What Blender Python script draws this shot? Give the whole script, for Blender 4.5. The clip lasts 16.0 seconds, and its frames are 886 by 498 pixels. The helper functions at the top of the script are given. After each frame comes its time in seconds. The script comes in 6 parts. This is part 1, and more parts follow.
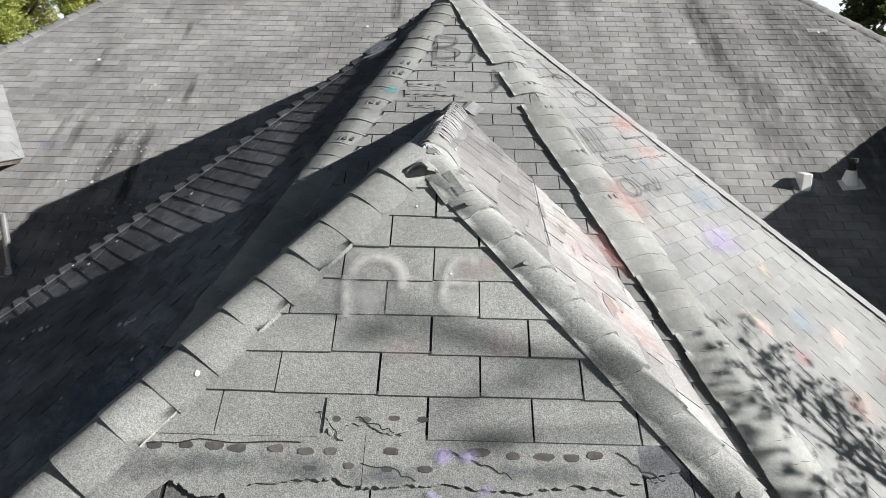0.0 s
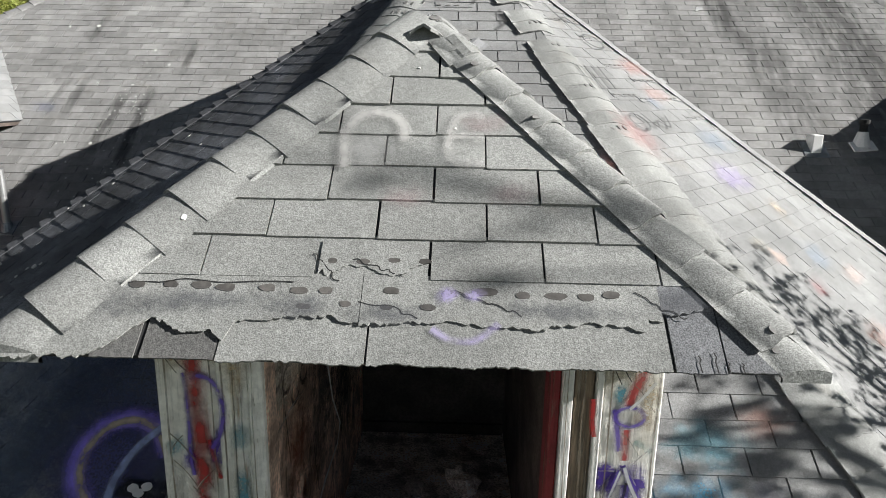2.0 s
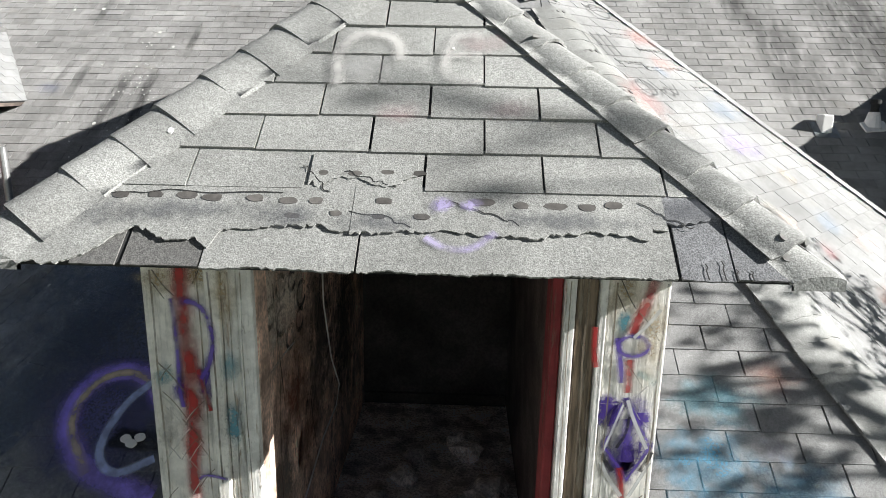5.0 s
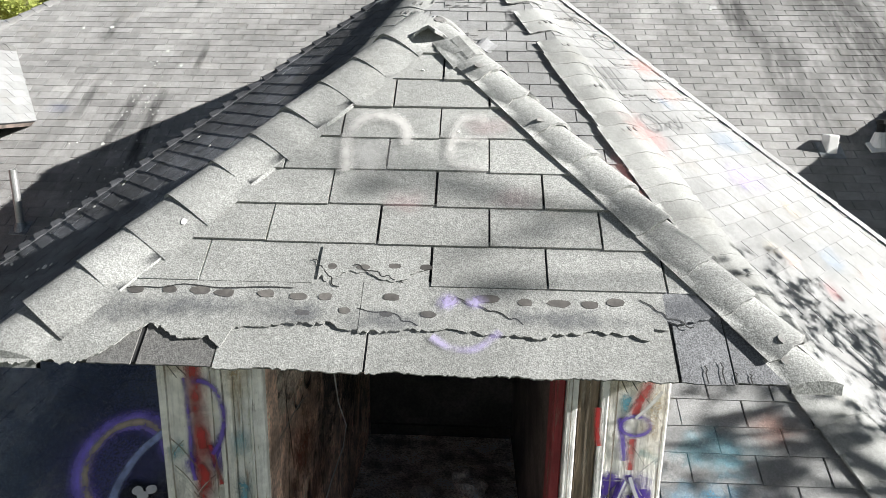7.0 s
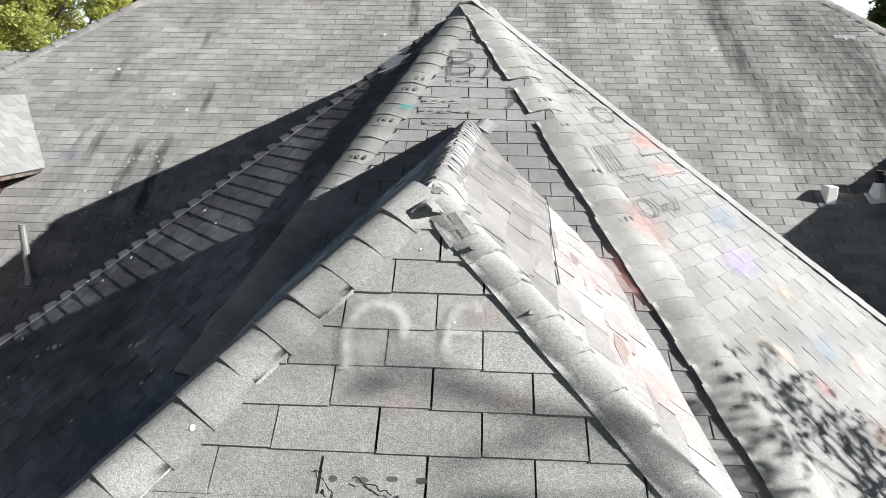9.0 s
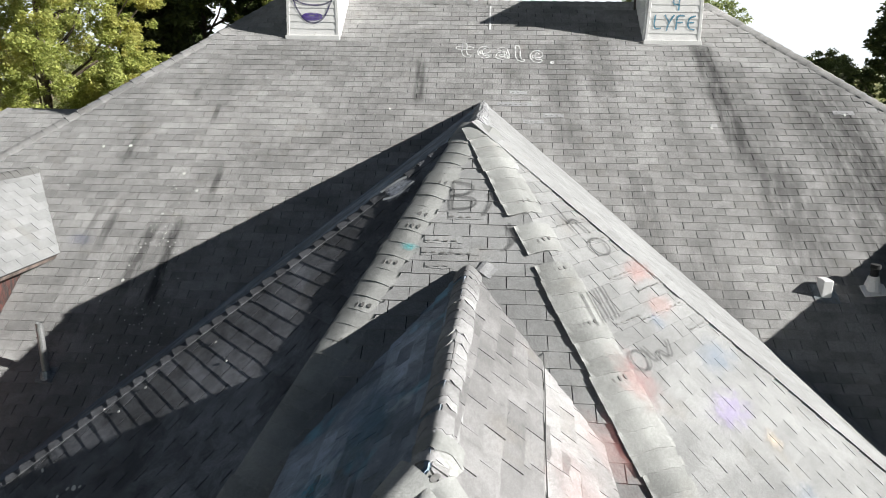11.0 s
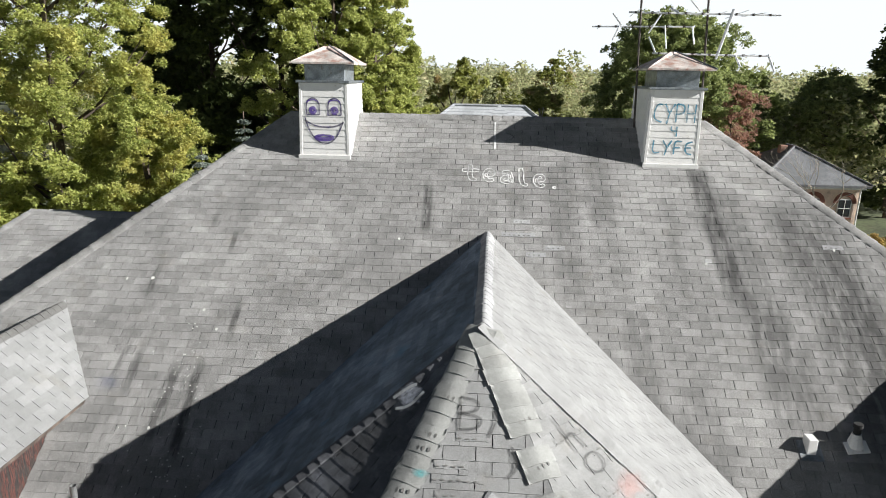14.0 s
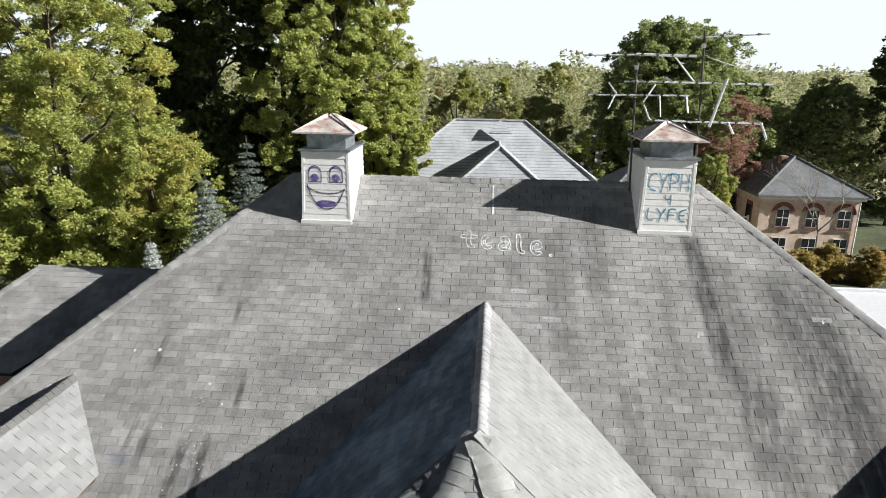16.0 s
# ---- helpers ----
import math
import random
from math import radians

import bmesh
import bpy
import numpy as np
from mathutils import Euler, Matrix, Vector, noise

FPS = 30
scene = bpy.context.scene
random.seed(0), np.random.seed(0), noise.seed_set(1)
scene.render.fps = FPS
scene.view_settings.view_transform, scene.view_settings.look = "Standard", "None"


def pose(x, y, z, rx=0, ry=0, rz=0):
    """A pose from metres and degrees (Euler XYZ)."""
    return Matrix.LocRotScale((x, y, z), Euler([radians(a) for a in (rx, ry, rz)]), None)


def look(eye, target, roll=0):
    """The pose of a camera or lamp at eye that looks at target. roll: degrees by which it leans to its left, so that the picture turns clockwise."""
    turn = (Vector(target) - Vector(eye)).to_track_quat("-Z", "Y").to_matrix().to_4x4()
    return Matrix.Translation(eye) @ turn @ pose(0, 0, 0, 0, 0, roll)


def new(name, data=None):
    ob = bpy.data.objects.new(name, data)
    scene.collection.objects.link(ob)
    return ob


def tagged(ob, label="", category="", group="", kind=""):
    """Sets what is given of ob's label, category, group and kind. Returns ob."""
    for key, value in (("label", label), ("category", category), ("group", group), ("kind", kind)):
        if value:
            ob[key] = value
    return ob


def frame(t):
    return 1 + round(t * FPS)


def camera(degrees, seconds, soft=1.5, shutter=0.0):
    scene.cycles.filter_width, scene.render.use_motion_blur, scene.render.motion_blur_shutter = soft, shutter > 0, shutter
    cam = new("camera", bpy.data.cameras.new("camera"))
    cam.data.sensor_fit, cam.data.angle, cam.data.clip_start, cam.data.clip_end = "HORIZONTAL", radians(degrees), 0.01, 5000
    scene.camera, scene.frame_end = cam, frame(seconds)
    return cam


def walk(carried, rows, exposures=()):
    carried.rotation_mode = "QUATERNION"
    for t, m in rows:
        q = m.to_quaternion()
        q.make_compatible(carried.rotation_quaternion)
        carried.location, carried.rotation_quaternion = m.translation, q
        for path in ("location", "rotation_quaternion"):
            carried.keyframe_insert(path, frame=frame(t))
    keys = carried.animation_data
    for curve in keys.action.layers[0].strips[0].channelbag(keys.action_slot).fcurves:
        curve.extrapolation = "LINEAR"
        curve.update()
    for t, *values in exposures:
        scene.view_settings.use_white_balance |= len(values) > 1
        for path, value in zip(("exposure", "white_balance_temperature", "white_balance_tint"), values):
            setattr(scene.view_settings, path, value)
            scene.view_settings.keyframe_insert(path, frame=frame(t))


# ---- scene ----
cam = camera(68.8, 16.0, soft=0.8)
PATH = [
    (0, (0.017, 0.007, 10.502), (-0.007, 1.946, 10.011), 1.1),
    (0.5, (0.022, 0.01, 10.393), (-0.004, 1.949, 9.902), 1.1),
    (1, (0.02, 0.012, 10.291), (-0.008, 1.951, 9.8), 1.1),
    (1.5, (0.019, 0.01, 10.163), (-0.012, 1.949, 9.673), 1.1),
    (2, (0.024, 0.021, 10.01), (-0.01, 1.96, 9.522), 1.1),
    (2.5, (0.026, 0.028, 9.882), (-0.01, 1.967, 9.394), 1.0),
    (3, (0.024, 0.036, 9.813), (-0.016, 1.975, 9.325), 1.0),
    (3.5, (0.025, 0.04, 9.768), (-0.019, 1.979, 9.281), 1.0),
    (6, (0.076, 0.03, 9.765), (0.012, 1.968, 9.277), 1.0),
    (6.5, (0.067, 0.032, 9.874), (-0.001, 1.97, 9.385), 0.9),
    (7, (0.053, 0.053, 10.02), (-0.019, 1.991, 9.53), 1.0),
    (7.5, (0.049, 0.081, 10.156), (-0.026, 2.019, 9.666), 1.0),
    (8, (0.058, 0.104, 10.318), (-0.021, 2.041, 9.827), 1.0),
    (8.5, (0.068, 0.11, 10.474), (-0.014, 2.046, 9.982), 1.0),
    (9, (0.067, 0.113, 10.644), (-0.018, 2.049, 10.149), 1.0),
    (9.5, (0.068, 0.121, 10.881), (-0.023, 2.055, 10.383), 1.0),
    (10, (0.079, 0.146, 11.177), (-0.016, 2.08, 10.675), 1.0),
    (12.3, (0.032, 0.255, 12.868), (-0.077, 2.186, 12.36), 1.0),
    (12.5, (0.015, 0.253, 13.052), (-0.094, 2.184, 12.542), 1.0),
    (13, (-0.003, 0.258, 13.438), (-0.114, 2.188, 12.926), 1.1),
    (13.5, (-0.007, 0.266, 13.766), (-0.119, 2.195, 13.251), 1.1),
    (14, (-0.013, 0.266, 14.017), (-0.127, 2.195, 13.501), 1.1),
    (14.5, (-0.018, 0.265, 14.285), (-0.134, 2.194, 13.768), 1.1),
    (15, (-0.006, 0.278, 14.574), (-0.123, 2.205, 14.051), 1.0),
    (15.5, (0.006, 0.294, 14.906), (-0.111, 2.22, 14.38), 1.0),
    (16, (0.014, 0.334, 15.336), (-0.106, 2.259, 14.805), 1.0),
]
walk(cam, [(t, look(eye, target, roll)) for t, eye, target, roll in PATH],
     [(0, 0.95), (3.5, 1.18), (6, 1.47), (7.5, 1.48), (10, 1.07), (12.5, 1.03), (16, 0.92)])

# ---- light ----
SUN_FROM = Vector((4.19, -0.75, 2.07)).normalized()
sun_data = bpy.data.lights.new("sun", "SUN")
sun_data.energy, sun_data.angle, sun_data.color = 5.0, radians(0.42), (0.975, 0.965, 0.93)
sun = new("sun", sun_data)
sun.matrix_world = look(SUN_FROM * 60, (0, 0, 0))
world = bpy.data.worlds.new("world")
scene.world = world
world.use_nodes = True
sky = world.node_tree.nodes.new("ShaderNodeTexSky")
sky.sky_type, sky.sun_disc = "NISHITA", False
sky.sun_elevation = math.asin(SUN_FROM.z)
sky.sun_rotation = math.atan2(SUN_FROM.x, SUN_FROM.y)
sky.air_density, sky.dust_density, sky.ozone_density = 1.0, 0.4, 2.5
background = world.node_tree.nodes["Background"]
world.node_tree.links.new(sky.outputs[0], background.inputs[0])
background.inputs[1].default_value = 0.0115

# bright haze all round the horizon
haze = bpy.data.materials.new("sky_haze")
haze.use_nodes = True
haze.node_tree.nodes.remove(haze.node_tree.nodes["Principled BSDF"])
glow = haze.node_tree.nodes.new("ShaderNodeEmission")
glow.inputs[0].default_value, glow.inputs[1].default_value = (0.9, 0.96, 1.0, 1), 0.55
haze.node_tree.links.new(glow.outputs[0], haze.node_tree.nodes["Material Output"].inputs["Surface"])
bm = bmesh.new()
bmesh.ops.create_cone(bm, cap_ends=False, segments=96, radius1=2300, radius2=2300, depth=560)
me = bpy.data.meshes.new("backdrop")
bm.to_mesh(me)
bm.free()
me.materials.append(haze)
backdrop = tagged(new("backdrop", me), "white hazy sky low over the horizon", "sky", kind="structure")
backdrop.location.z = 120

# ---- node helpers ----


class Mat:
    """A node material with short calls for the nodes that are used here."""

    def __init__(self, name, rough=0.85, metal=0.0):
        self.m = bpy.data.materials.new(name)
        self.m.use_nodes = True
        self.t = self.m.node_tree
        self.b = self.t.nodes["Principled BSDF"]
        self.b.inputs["Roughness"].default_value = rough
        self.b.inputs["Metallic"].default_value = metal
        self.geo = self.t.nodes.new("ShaderNodeNewGeometry")
        self.pos = self.geo.outputs["Position"]

    def link(self, a, b):
        self.t.links.new(a, b)

    def put(self, socket, v):
        if isinstance(v, bpy.types.NodeSocket):
            self.link(v, socket)
        elif isinstance(v, tuple) and len(v) == 3 and socket.type == "RGBA":
            socket.default_value = (*v, 1)
        else:
            socket.default_value = v

    def math(self, op, a, b=0.0, c=0.0, clamp=False):
        n = self.t.nodes.new("ShaderNodeMath")
        n.operation, n.use_clamp = op, clamp
        for i, v in enumerate((a, b, c)):
            self.put(n.inputs[i], v)
        return n.outputs[0]

    def mapped(self, scale, source=None, rot=(0, 0, 0)):
        n = self.t.nodes.new("ShaderNodeMapping")
        n.inputs["Scale"].default_value, n.inputs["Rotation"].default_value = scale, rot
        self.link(source or self.pos, n.inputs["Vector"])
        return n.outputs[0]

    def noise(self, scale, detail=3.0, rough=0.55, vec=None, dist=0.0):
        n = self.t.nodes.new("ShaderNodeTexNoise")
        n.inputs["Scale"].default_value, n.inputs["Detail"].default_value = scale, detail
        n.inputs["Roughness"].default_value, n.inputs["Distortion"].default_value = rough, dist
        self.link(vec or self.pos, n.inputs["Vector"])
        return n.outputs["Fac"]

    def ramp(self, v, lo, hi, a=0.0, b=1.0):
        n = self.t.nodes.new("ShaderNodeMapRange")
        n.interpolation_type = "SMOOTHSTEP"
        for i, x in enumerate((v, lo, hi, a, b)):
            self.put(n.inputs[i], x)
        return n.outputs[0]

    def mix(self, f, a, b, kind="MIX"):
        n = self.t.nodes.new("ShaderNodeMix")
        n.data_type, n.blend_type = "RGBA", kind
        for s, v in ((n.inputs["Factor"], f), (n.inputs[6], a), (n.inputs[7], b)):
            self.put(s, v)
        return n.outputs[2]

    def chance(self):
        """A number for each piece, whether it is an object or an island of a joined mesh."""
        n = self.t.nodes.new("ShaderNodeObjectInfo")
        return self.math("FRACT", self.math("ADD", n.outputs["Random"], self.geo.outputs["Random Per Island"]))

    def xyz(self):
        n = self.t.nodes.new("ShaderNodeSeparateXYZ")
        self.link(self.pos, n.inputs[0])
        return n.outputs

    def uv(self):
        n = self.t.nodes.new("ShaderNodeTexCoord")
        s = self.t.nodes.new("ShaderNodeSeparateXYZ")
        self.link(n.outputs["UV"], s.inputs[0])
        return s.outputs

    def bump(self, h, strength=0.4, dist=0.01):
        n = self.t.nodes.new("ShaderNodeBump")
        n.inputs["Strength"].default_value, n.inputs["Distance"].default_value = strength, dist
        self.link(h, n.inputs["Height"])
        self.link(n.outputs[0], self.b.inputs["Normal"])

    def colour(self, c):
        self.put(self.b.inputs["Base Color"], c)
        return self

    def scale(self, c, f):
        """Colour c times the number f."""
        n = self.t.nodes.new("ShaderNodeVectorMath")
        n.operation = "SCALE"
        self.put(n.inputs[0], c)
        self.put(n.inputs[3], f)
        return n.outputs[0]


def shingle_mat(name, colour, spread=0.35, grain=0.5, stain=0.5, streaks=(), paint=(), courses=0.0):
    """Mineral-coated asphalt: granules, a tone for each tab, blotches, run-down dirt streaks and broad darker bands
    (x0, y0, x1, y1, width, depth) in plan.
    """
    m = Mat(name, 0.93)
    c = m.mix(0.0, colour, colour)
    tone = m.math("MULTIPLY_ADD", m.chance(), spread, 1.0 - spread * 0.5)
    g = m.noise(260, 2, 0.7)
    g2 = m.noise(70, 2, 0.6)
    tone = m.math("MULTIPLY", tone, m.ramp(g, 0.32, 0.68, 1.0 - grain * 0.75, 1.0 + grain * 0.75))
    tone = m.math("MULTIPLY", tone, m.ramp(g2, 0.3, 0.7, 1.0 - grain * 0.22, 1.0 + grain * 0.22))
    blot = m.noise(0.9, 4, 0.6, dist=0.4)
    tone = m.math("MULTIPLY", tone, m.ramp(blot, 0.33, 0.68, 1.0 - stain * 0.42, 1.0 + stain * 0.22))
    fine = m.noise(6.0, 3, 0.6)
    tone = m.math("MULTIPLY", tone, m.ramp(fine, 0.3, 0.7, 1.0 - stain * 0.2, 1.0 + stain * 0.16))
    if streaks:
        x, y, _ = m.xyz()
        wob = m.math("MULTIPLY_ADD", m.noise(1.7, 3), 0.5, -0.25)
        edge = m.noise(4.5, 3, 0.6, m.mapped((2.2, 0.5, 0.5)))
        for x0, y0, x1, y1, w, deep in streaks:
            f = m.math("MULTIPLY_ADD", y, (x1 - x0) / (y1 - y0), x0 - y0 * (x1 - x0) / (y1 - y0))
            d = m.math("ABSOLUTE", m.math("SUBTRACT", m.math("MULTIPLY_ADD", wob, min(w, 0.3), x), f))
            k = m.ramp(d, w * 0.4, w, 1.0, 0.0)
            k = m.math("MULTIPLY", k, m.ramp(y, y1, y1 + 0.9 * (0.3 + w), 0.0, 1.0))
            k = m.math("MULTIPLY", k, m.ramp(y, y0 - 0.35, y0, 1.0, 0.0))
            k = m.math("MULTIPLY", k, m.ramp(edge, 0.3, 0.6, 0.35, 1.0))
            tone = m.math("MULTIPLY", tone, m.math("MULTIPLY_ADD", k, -deep, 1.0))
    if courses:
        z = m.xyz()[2]
        f = m.math('FRACT', m.math('DIVIDE', z, courses))
        tone = m.math('MULTIPLY', tone, m.ramp(f, 0.1, 0.25, 0.55, 1.0))
    c = m.scale(c, tone)
    moss = m.noise(2.3, 4, 0.6)
    c = m.mix(m.ramp(moss, 0.55, 0.8, 0.0, 0.35), c, m.scale((0.19, 0.165, 0.13), tone))
    for hue, cover, size in paint:
        k = m.noise(size, 3, 0.6, m.mapped((1, 1, 1), rot=(0.3, 0.2, size)))
        c = m.mix(m.ramp(k, 0.72 - cover * 0.3, 0.84 - cover * 0.2, 0.0, 0.75), c, hue)
    m.colour(c)
    m.bump(m.math("ADD", m.math("MULTIPLY", g, 0.5), m.math("MULTIPLY", g2, 0.7)), 0.55, 0.004)
    return m.m


def plain_mat(name, colour, rough=0.8, metal=0.0, var=0.2, scale=5.0, fine=60.0, bump=0.15, dirt=None, amount=0.4):
    """Painted or weathered stuff with broad and fine variation, and dirt of a second colour."""
    m = Mat(name, rough, metal)
    tone = m.ramp(m.noise(scale, 4), 0.3, 0.7, 1 - var, 1 + var * 0.5)
    tone = m.math("MULTIPLY", tone, m.ramp(m.noise(fine, 3), 0.3, 0.7, 1 - var * 0.6, 1 + var * 0.4))
    tone = m.math("MULTIPLY", tone, m.math("MULTIPLY_ADD", m.chance(), var * 0.6, 1 - var * 0.3))
    c = m.scale(m.mix(0.0, colour, colour), tone)
    if dirt:
        c = m.mix(m.ramp(m.noise(scale * 1.7, 5, 0.65), 0.62 - amount * 0.3, 0.75, 0.0, 0.9), c, dirt)
    m.colour(c)
    m.bump(m.noise(fine, 4), bump, 0.004)
    return m.m


def flaked_wood(name, paint, wood, cover=0.55, along=(30, 30, 2.0)):
    """Old boards: vertical grain, and paint that has flaked off in long scabs."""
    m = Mat(name, 0.8)
    grain = m.noise(3.0, 5, 0.65, m.mapped(along))
    flakes = m.noise(2.2, 6, 0.75, m.mapped((14, 14, 1.1)), 0.4)
    chips = m.noise(9.0, 6, 0.8, m.mapped((9, 9, 2.4), rot=(0.0, 0.25, 0.0)), 0.8)
    w = m.scale(m.mix(0.0, wood, wood), m.ramp(grain, 0.3, 0.7, 0.4, 1.3))
    p = m.scale(m.mix(0.0, paint, paint), m.ramp(m.noise(14, 5, 0.7), 0.3, 0.7, 0.72, 1.08))
    p = m.scale(p, m.ramp(grain, 0.28, 0.5, 0.7, 1.0))
    k = m.math("MULTIPLY", m.ramp(flakes, 0.58 - cover * 0.3, 0.7 - cover * 0.3), m.ramp(chips, 0.34, 0.4, 0.25, 1.0))
    m.colour(m.mix(k, w, p))
    m.bump(m.math("ADD", m.math("MULTIPLY", grain, 0.6), m.math("MULTIPLY", k, 0.6)), 0.9, 0.006)
    return m.m


def spray_mat(name, colour, opacity=0.8, soft=0.5, worn=0.75):
    """Spray paint: uv x runs across a stroke, its rim fading into the ground."""
    m = Mat(name, 0.6)
    u = m.uv()[0]
    d = m.math("ABSOLUTE", m.math("MULTIPLY_ADD", u, 2.0, -1.0))
    grit = m.noise(120, 3, 0.7)
    patch = m.noise(9, 4, 0.6)
    a = m.ramp(m.math("MULTIPLY_ADD", grit, 0.5 * soft, d), 1.0 - soft + 0.2 * soft, 1.0 + 0.2 * soft, opacity, 0.0)
    a = m.math("MULTIPLY", a, m.ramp(patch, 0.32, 0.6, 1.0 - worn, 1.0))
    a = m.math('MULTIPLY', a, m.ramp(m.noise(3.5, 3), 0.3, 0.5, 1.0 - worn * 0.6, 1.0))
    m.colour(m.scale(m.mix(0.0, colour, colour), m.ramp(patch, 0.3, 0.7, 0.8, 1.1)))
    m.put(m.b.inputs["Alpha"], a)
    return m.m


def cloud_mat(name, colour, opacity=0.5, ragged=1.5):
    """A fogged patch of spray paint, stain or shade tint: uv is centred on the patch."""
    m = Mat(name, 0.7)
    u, v, _ = m.uv()
    a = m.math("MULTIPLY_ADD", u, 2.0, -1.0)
    b = m.math("MULTIPLY_ADD", v, 2.0, -1.0)
    d = m.math("SQRT", m.math("ADD", m.math("MULTIPLY", a, a), m.math("MULTIPLY", b, b)))
    d = m.math("ADD", d, m.math("MULTIPLY_ADD", m.noise(14, 4, 0.65), ragged, -0.5 * ragged))
    m.colour(colour)
    grit = m.ramp(m.noise(90, 3, 0.7), 0.3, 0.6, 0.45, 1.0)
    m.put(m.b.inputs["Alpha"], m.math("MULTIPLY", m.ramp(d, 0.0, 0.8, opacity, 0.0), grit))
    return m.m


def leaf_mat(name, a, b, dry=None):
    m = Mat(name, 0.6)
    r = m.geo.outputs["Random Per Island"]
    c = m.mix(m.math("MULTIPLY_ADD", r, 0.7, m.math("MULTIPLY", m.noise(0.5, 3), 0.45), clamp=True), a, b)
    if dry:
        c = m.mix(m.ramp(m.noise(0.35, 3), 0.5, 0.68, 0.0, 0.75), c, dry)
    m.colour(c)
    m.b.inputs["Specular IOR Level"].default_value = 0.25
    tr = m.t.nodes.new("ShaderNodeBsdfTranslucent")
    m.put(tr.inputs[0], m.mix(0.0, c, c))
    add = m.t.nodes.new("ShaderNodeMixShader")
    add.inputs[0].default_value = 0.5
    m.link(m.b.outputs[0], add.inputs[1])
    m.link(tr.outputs[0], add.inputs[2])
    m.link(add.outputs[0], m.t.nodes["Material Output"].inputs["Surface"])
    return m.m


# ---- mesh helpers ----


def mesh_of(name, verts, faces, mat=None, uvs=None):
    me = bpy.data.meshes.new(name)
    me.from_pydata(verts, [], faces)
    if mat:
        me.materials.append(mat)
    if uvs is not None:
        lay = me.uv_layers.new(name="uv")
        lay.data.foreach_set("uv", [c for f in faces for i in f for c in uvs[i]])
    me.update()
    return me


def child(name, data, parent, label=""):
    ob = new(name, data)
    ob.parent = parent
    if label:
        ob["label"] = label
    return ob


def part(name, bm, mat, parent, label=""):
    """Links a bmesh as one mesh object under a thing or a part."""
    bmesh.ops.recalc_face_normals(bm, faces=bm.faces)
    me = bpy.data.meshes.new(name)
    bm.to_mesh(me)
    bm.free()
    me.materials.append(mat)
    return child(name, me, parent, label)


def thing(name, label, category, group="", kind="", at=(0, 0, 0)):
    ob = new(name)
    ob.location = at
    return tagged(ob, label, category, group, kind)


def box(bm, lo, hi, bevel=0.0, m=None):
    r = bmesh.ops.create_cube(bm, size=1.0)
    vs = r["verts"]
    c, d = (Vector(lo) + Vector(hi)) / 2, Vector(hi) - Vector(lo)
    for v in vs:
        v.co = Vector((v.co.x * d.x, v.co.y * d.y, v.co.z * d.z)) + c
    if bevel:
        es = list({e for v in vs for e in v.link_edges})
        r = bmesh.ops.bevel(bm, geom=es, offset=bevel, segments=1, affect="EDGES")
        vs = list({v for f in r["faces"] for v in f.verts} | {v for v in vs if v.is_valid})
    if m:
        bmesh.ops.transform(bm, matrix=m, verts=[v for v in vs if v.is_valid])
    return bm


def boxed(lo, hi, bevel=0.0, m=None):
    return box(bmesh.new(), lo, hi, bevel, m)


def tube(bm, pts, radii, sides=8, close=True):
    """A round rod along pts."""
    rings = []
    for i, p in enumerate(pts):
        p = Vector(p)
        a = Vector(pts[max(i - 1, 0)])
        b = Vector(pts[min(i + 1, len(pts) - 1)])
        q = (b - a).normalized().to_track_quat("Z", "Y")
        r = radii[i] if isinstance(radii, (list, tuple)) else radii
        rings.append([bm.verts.new(p + q @ Vector((r * math.cos(k * math.tau / sides), r * math.sin(k * math.tau / sides), 0))) for k in range(sides)])
    for r0, r1 in zip(rings, rings[1:]):
        for k in range(sides):
            bm.faces.new((r0[k], r0[(k + 1) % sides], r1[(k + 1) % sides], r1[k]))
    if close:
        bm.faces.new(rings[0])
        bm.faces.new(rings[-1])
    return bm


def slab(pts, n, thick):
    """A flat plate: the polygon pts, thickened downwards along the normal n."""
    bm = bmesh.new()
    n = Vector(n)
    top = [bm.verts.new(Vector(p)) for p in pts]
    low = [bm.verts.new(Vector(p) - n * thick) for p in pts]
    bm.faces.new(top)
    bm.faces.new(low[::-1])
    for i in range(len(pts)):
        j = (i + 1) % len(pts)
        bm.faces.new((top[i], low[i], low[j], top[j]))
    return bm


class Slope:
    """A roof plane: u along its courses, v up the slope, n outwards."""

    def __init__(self, o, facing, pitch):
        f = Vector((facing[0], facing[1], 0)).normalized()
        k = 1 / math.hypot(1, pitch)
        self.o = Vector(o)
        self.v = Vector((-f.x * k, -f.y * k, pitch * k))
        self.u = Vector((-f.y, f.x, 0))
        self.n = self.u.cross(self.v)
        self.pitch, self.f = pitch, f

    def at(self, u, v, h=0.0):
        return self.o + self.u * u + self.v * v + self.n * h

    def uv(self, p):
        d = Vector(p) - self.o
        return d.dot(self.u), d.dot(self.v)

    def matrix(self, u=0.0, v=0.0, h=0.0, turn=0.0):
        m = Matrix((self.u, self.v, self.n)).transposed().to_4x4()
        m.translation = self.at(u, v, h)
        return m @ Matrix.Rotation(turn, 4, "Z")

    def drop(self, x, y):
        """The point of the plane over the plan's x, y."""
        return Vector((x, y, self.o.z - (self.n.x * (x - self.o.x) + self.n.y * (y - self.o.y)) / self.n.z))


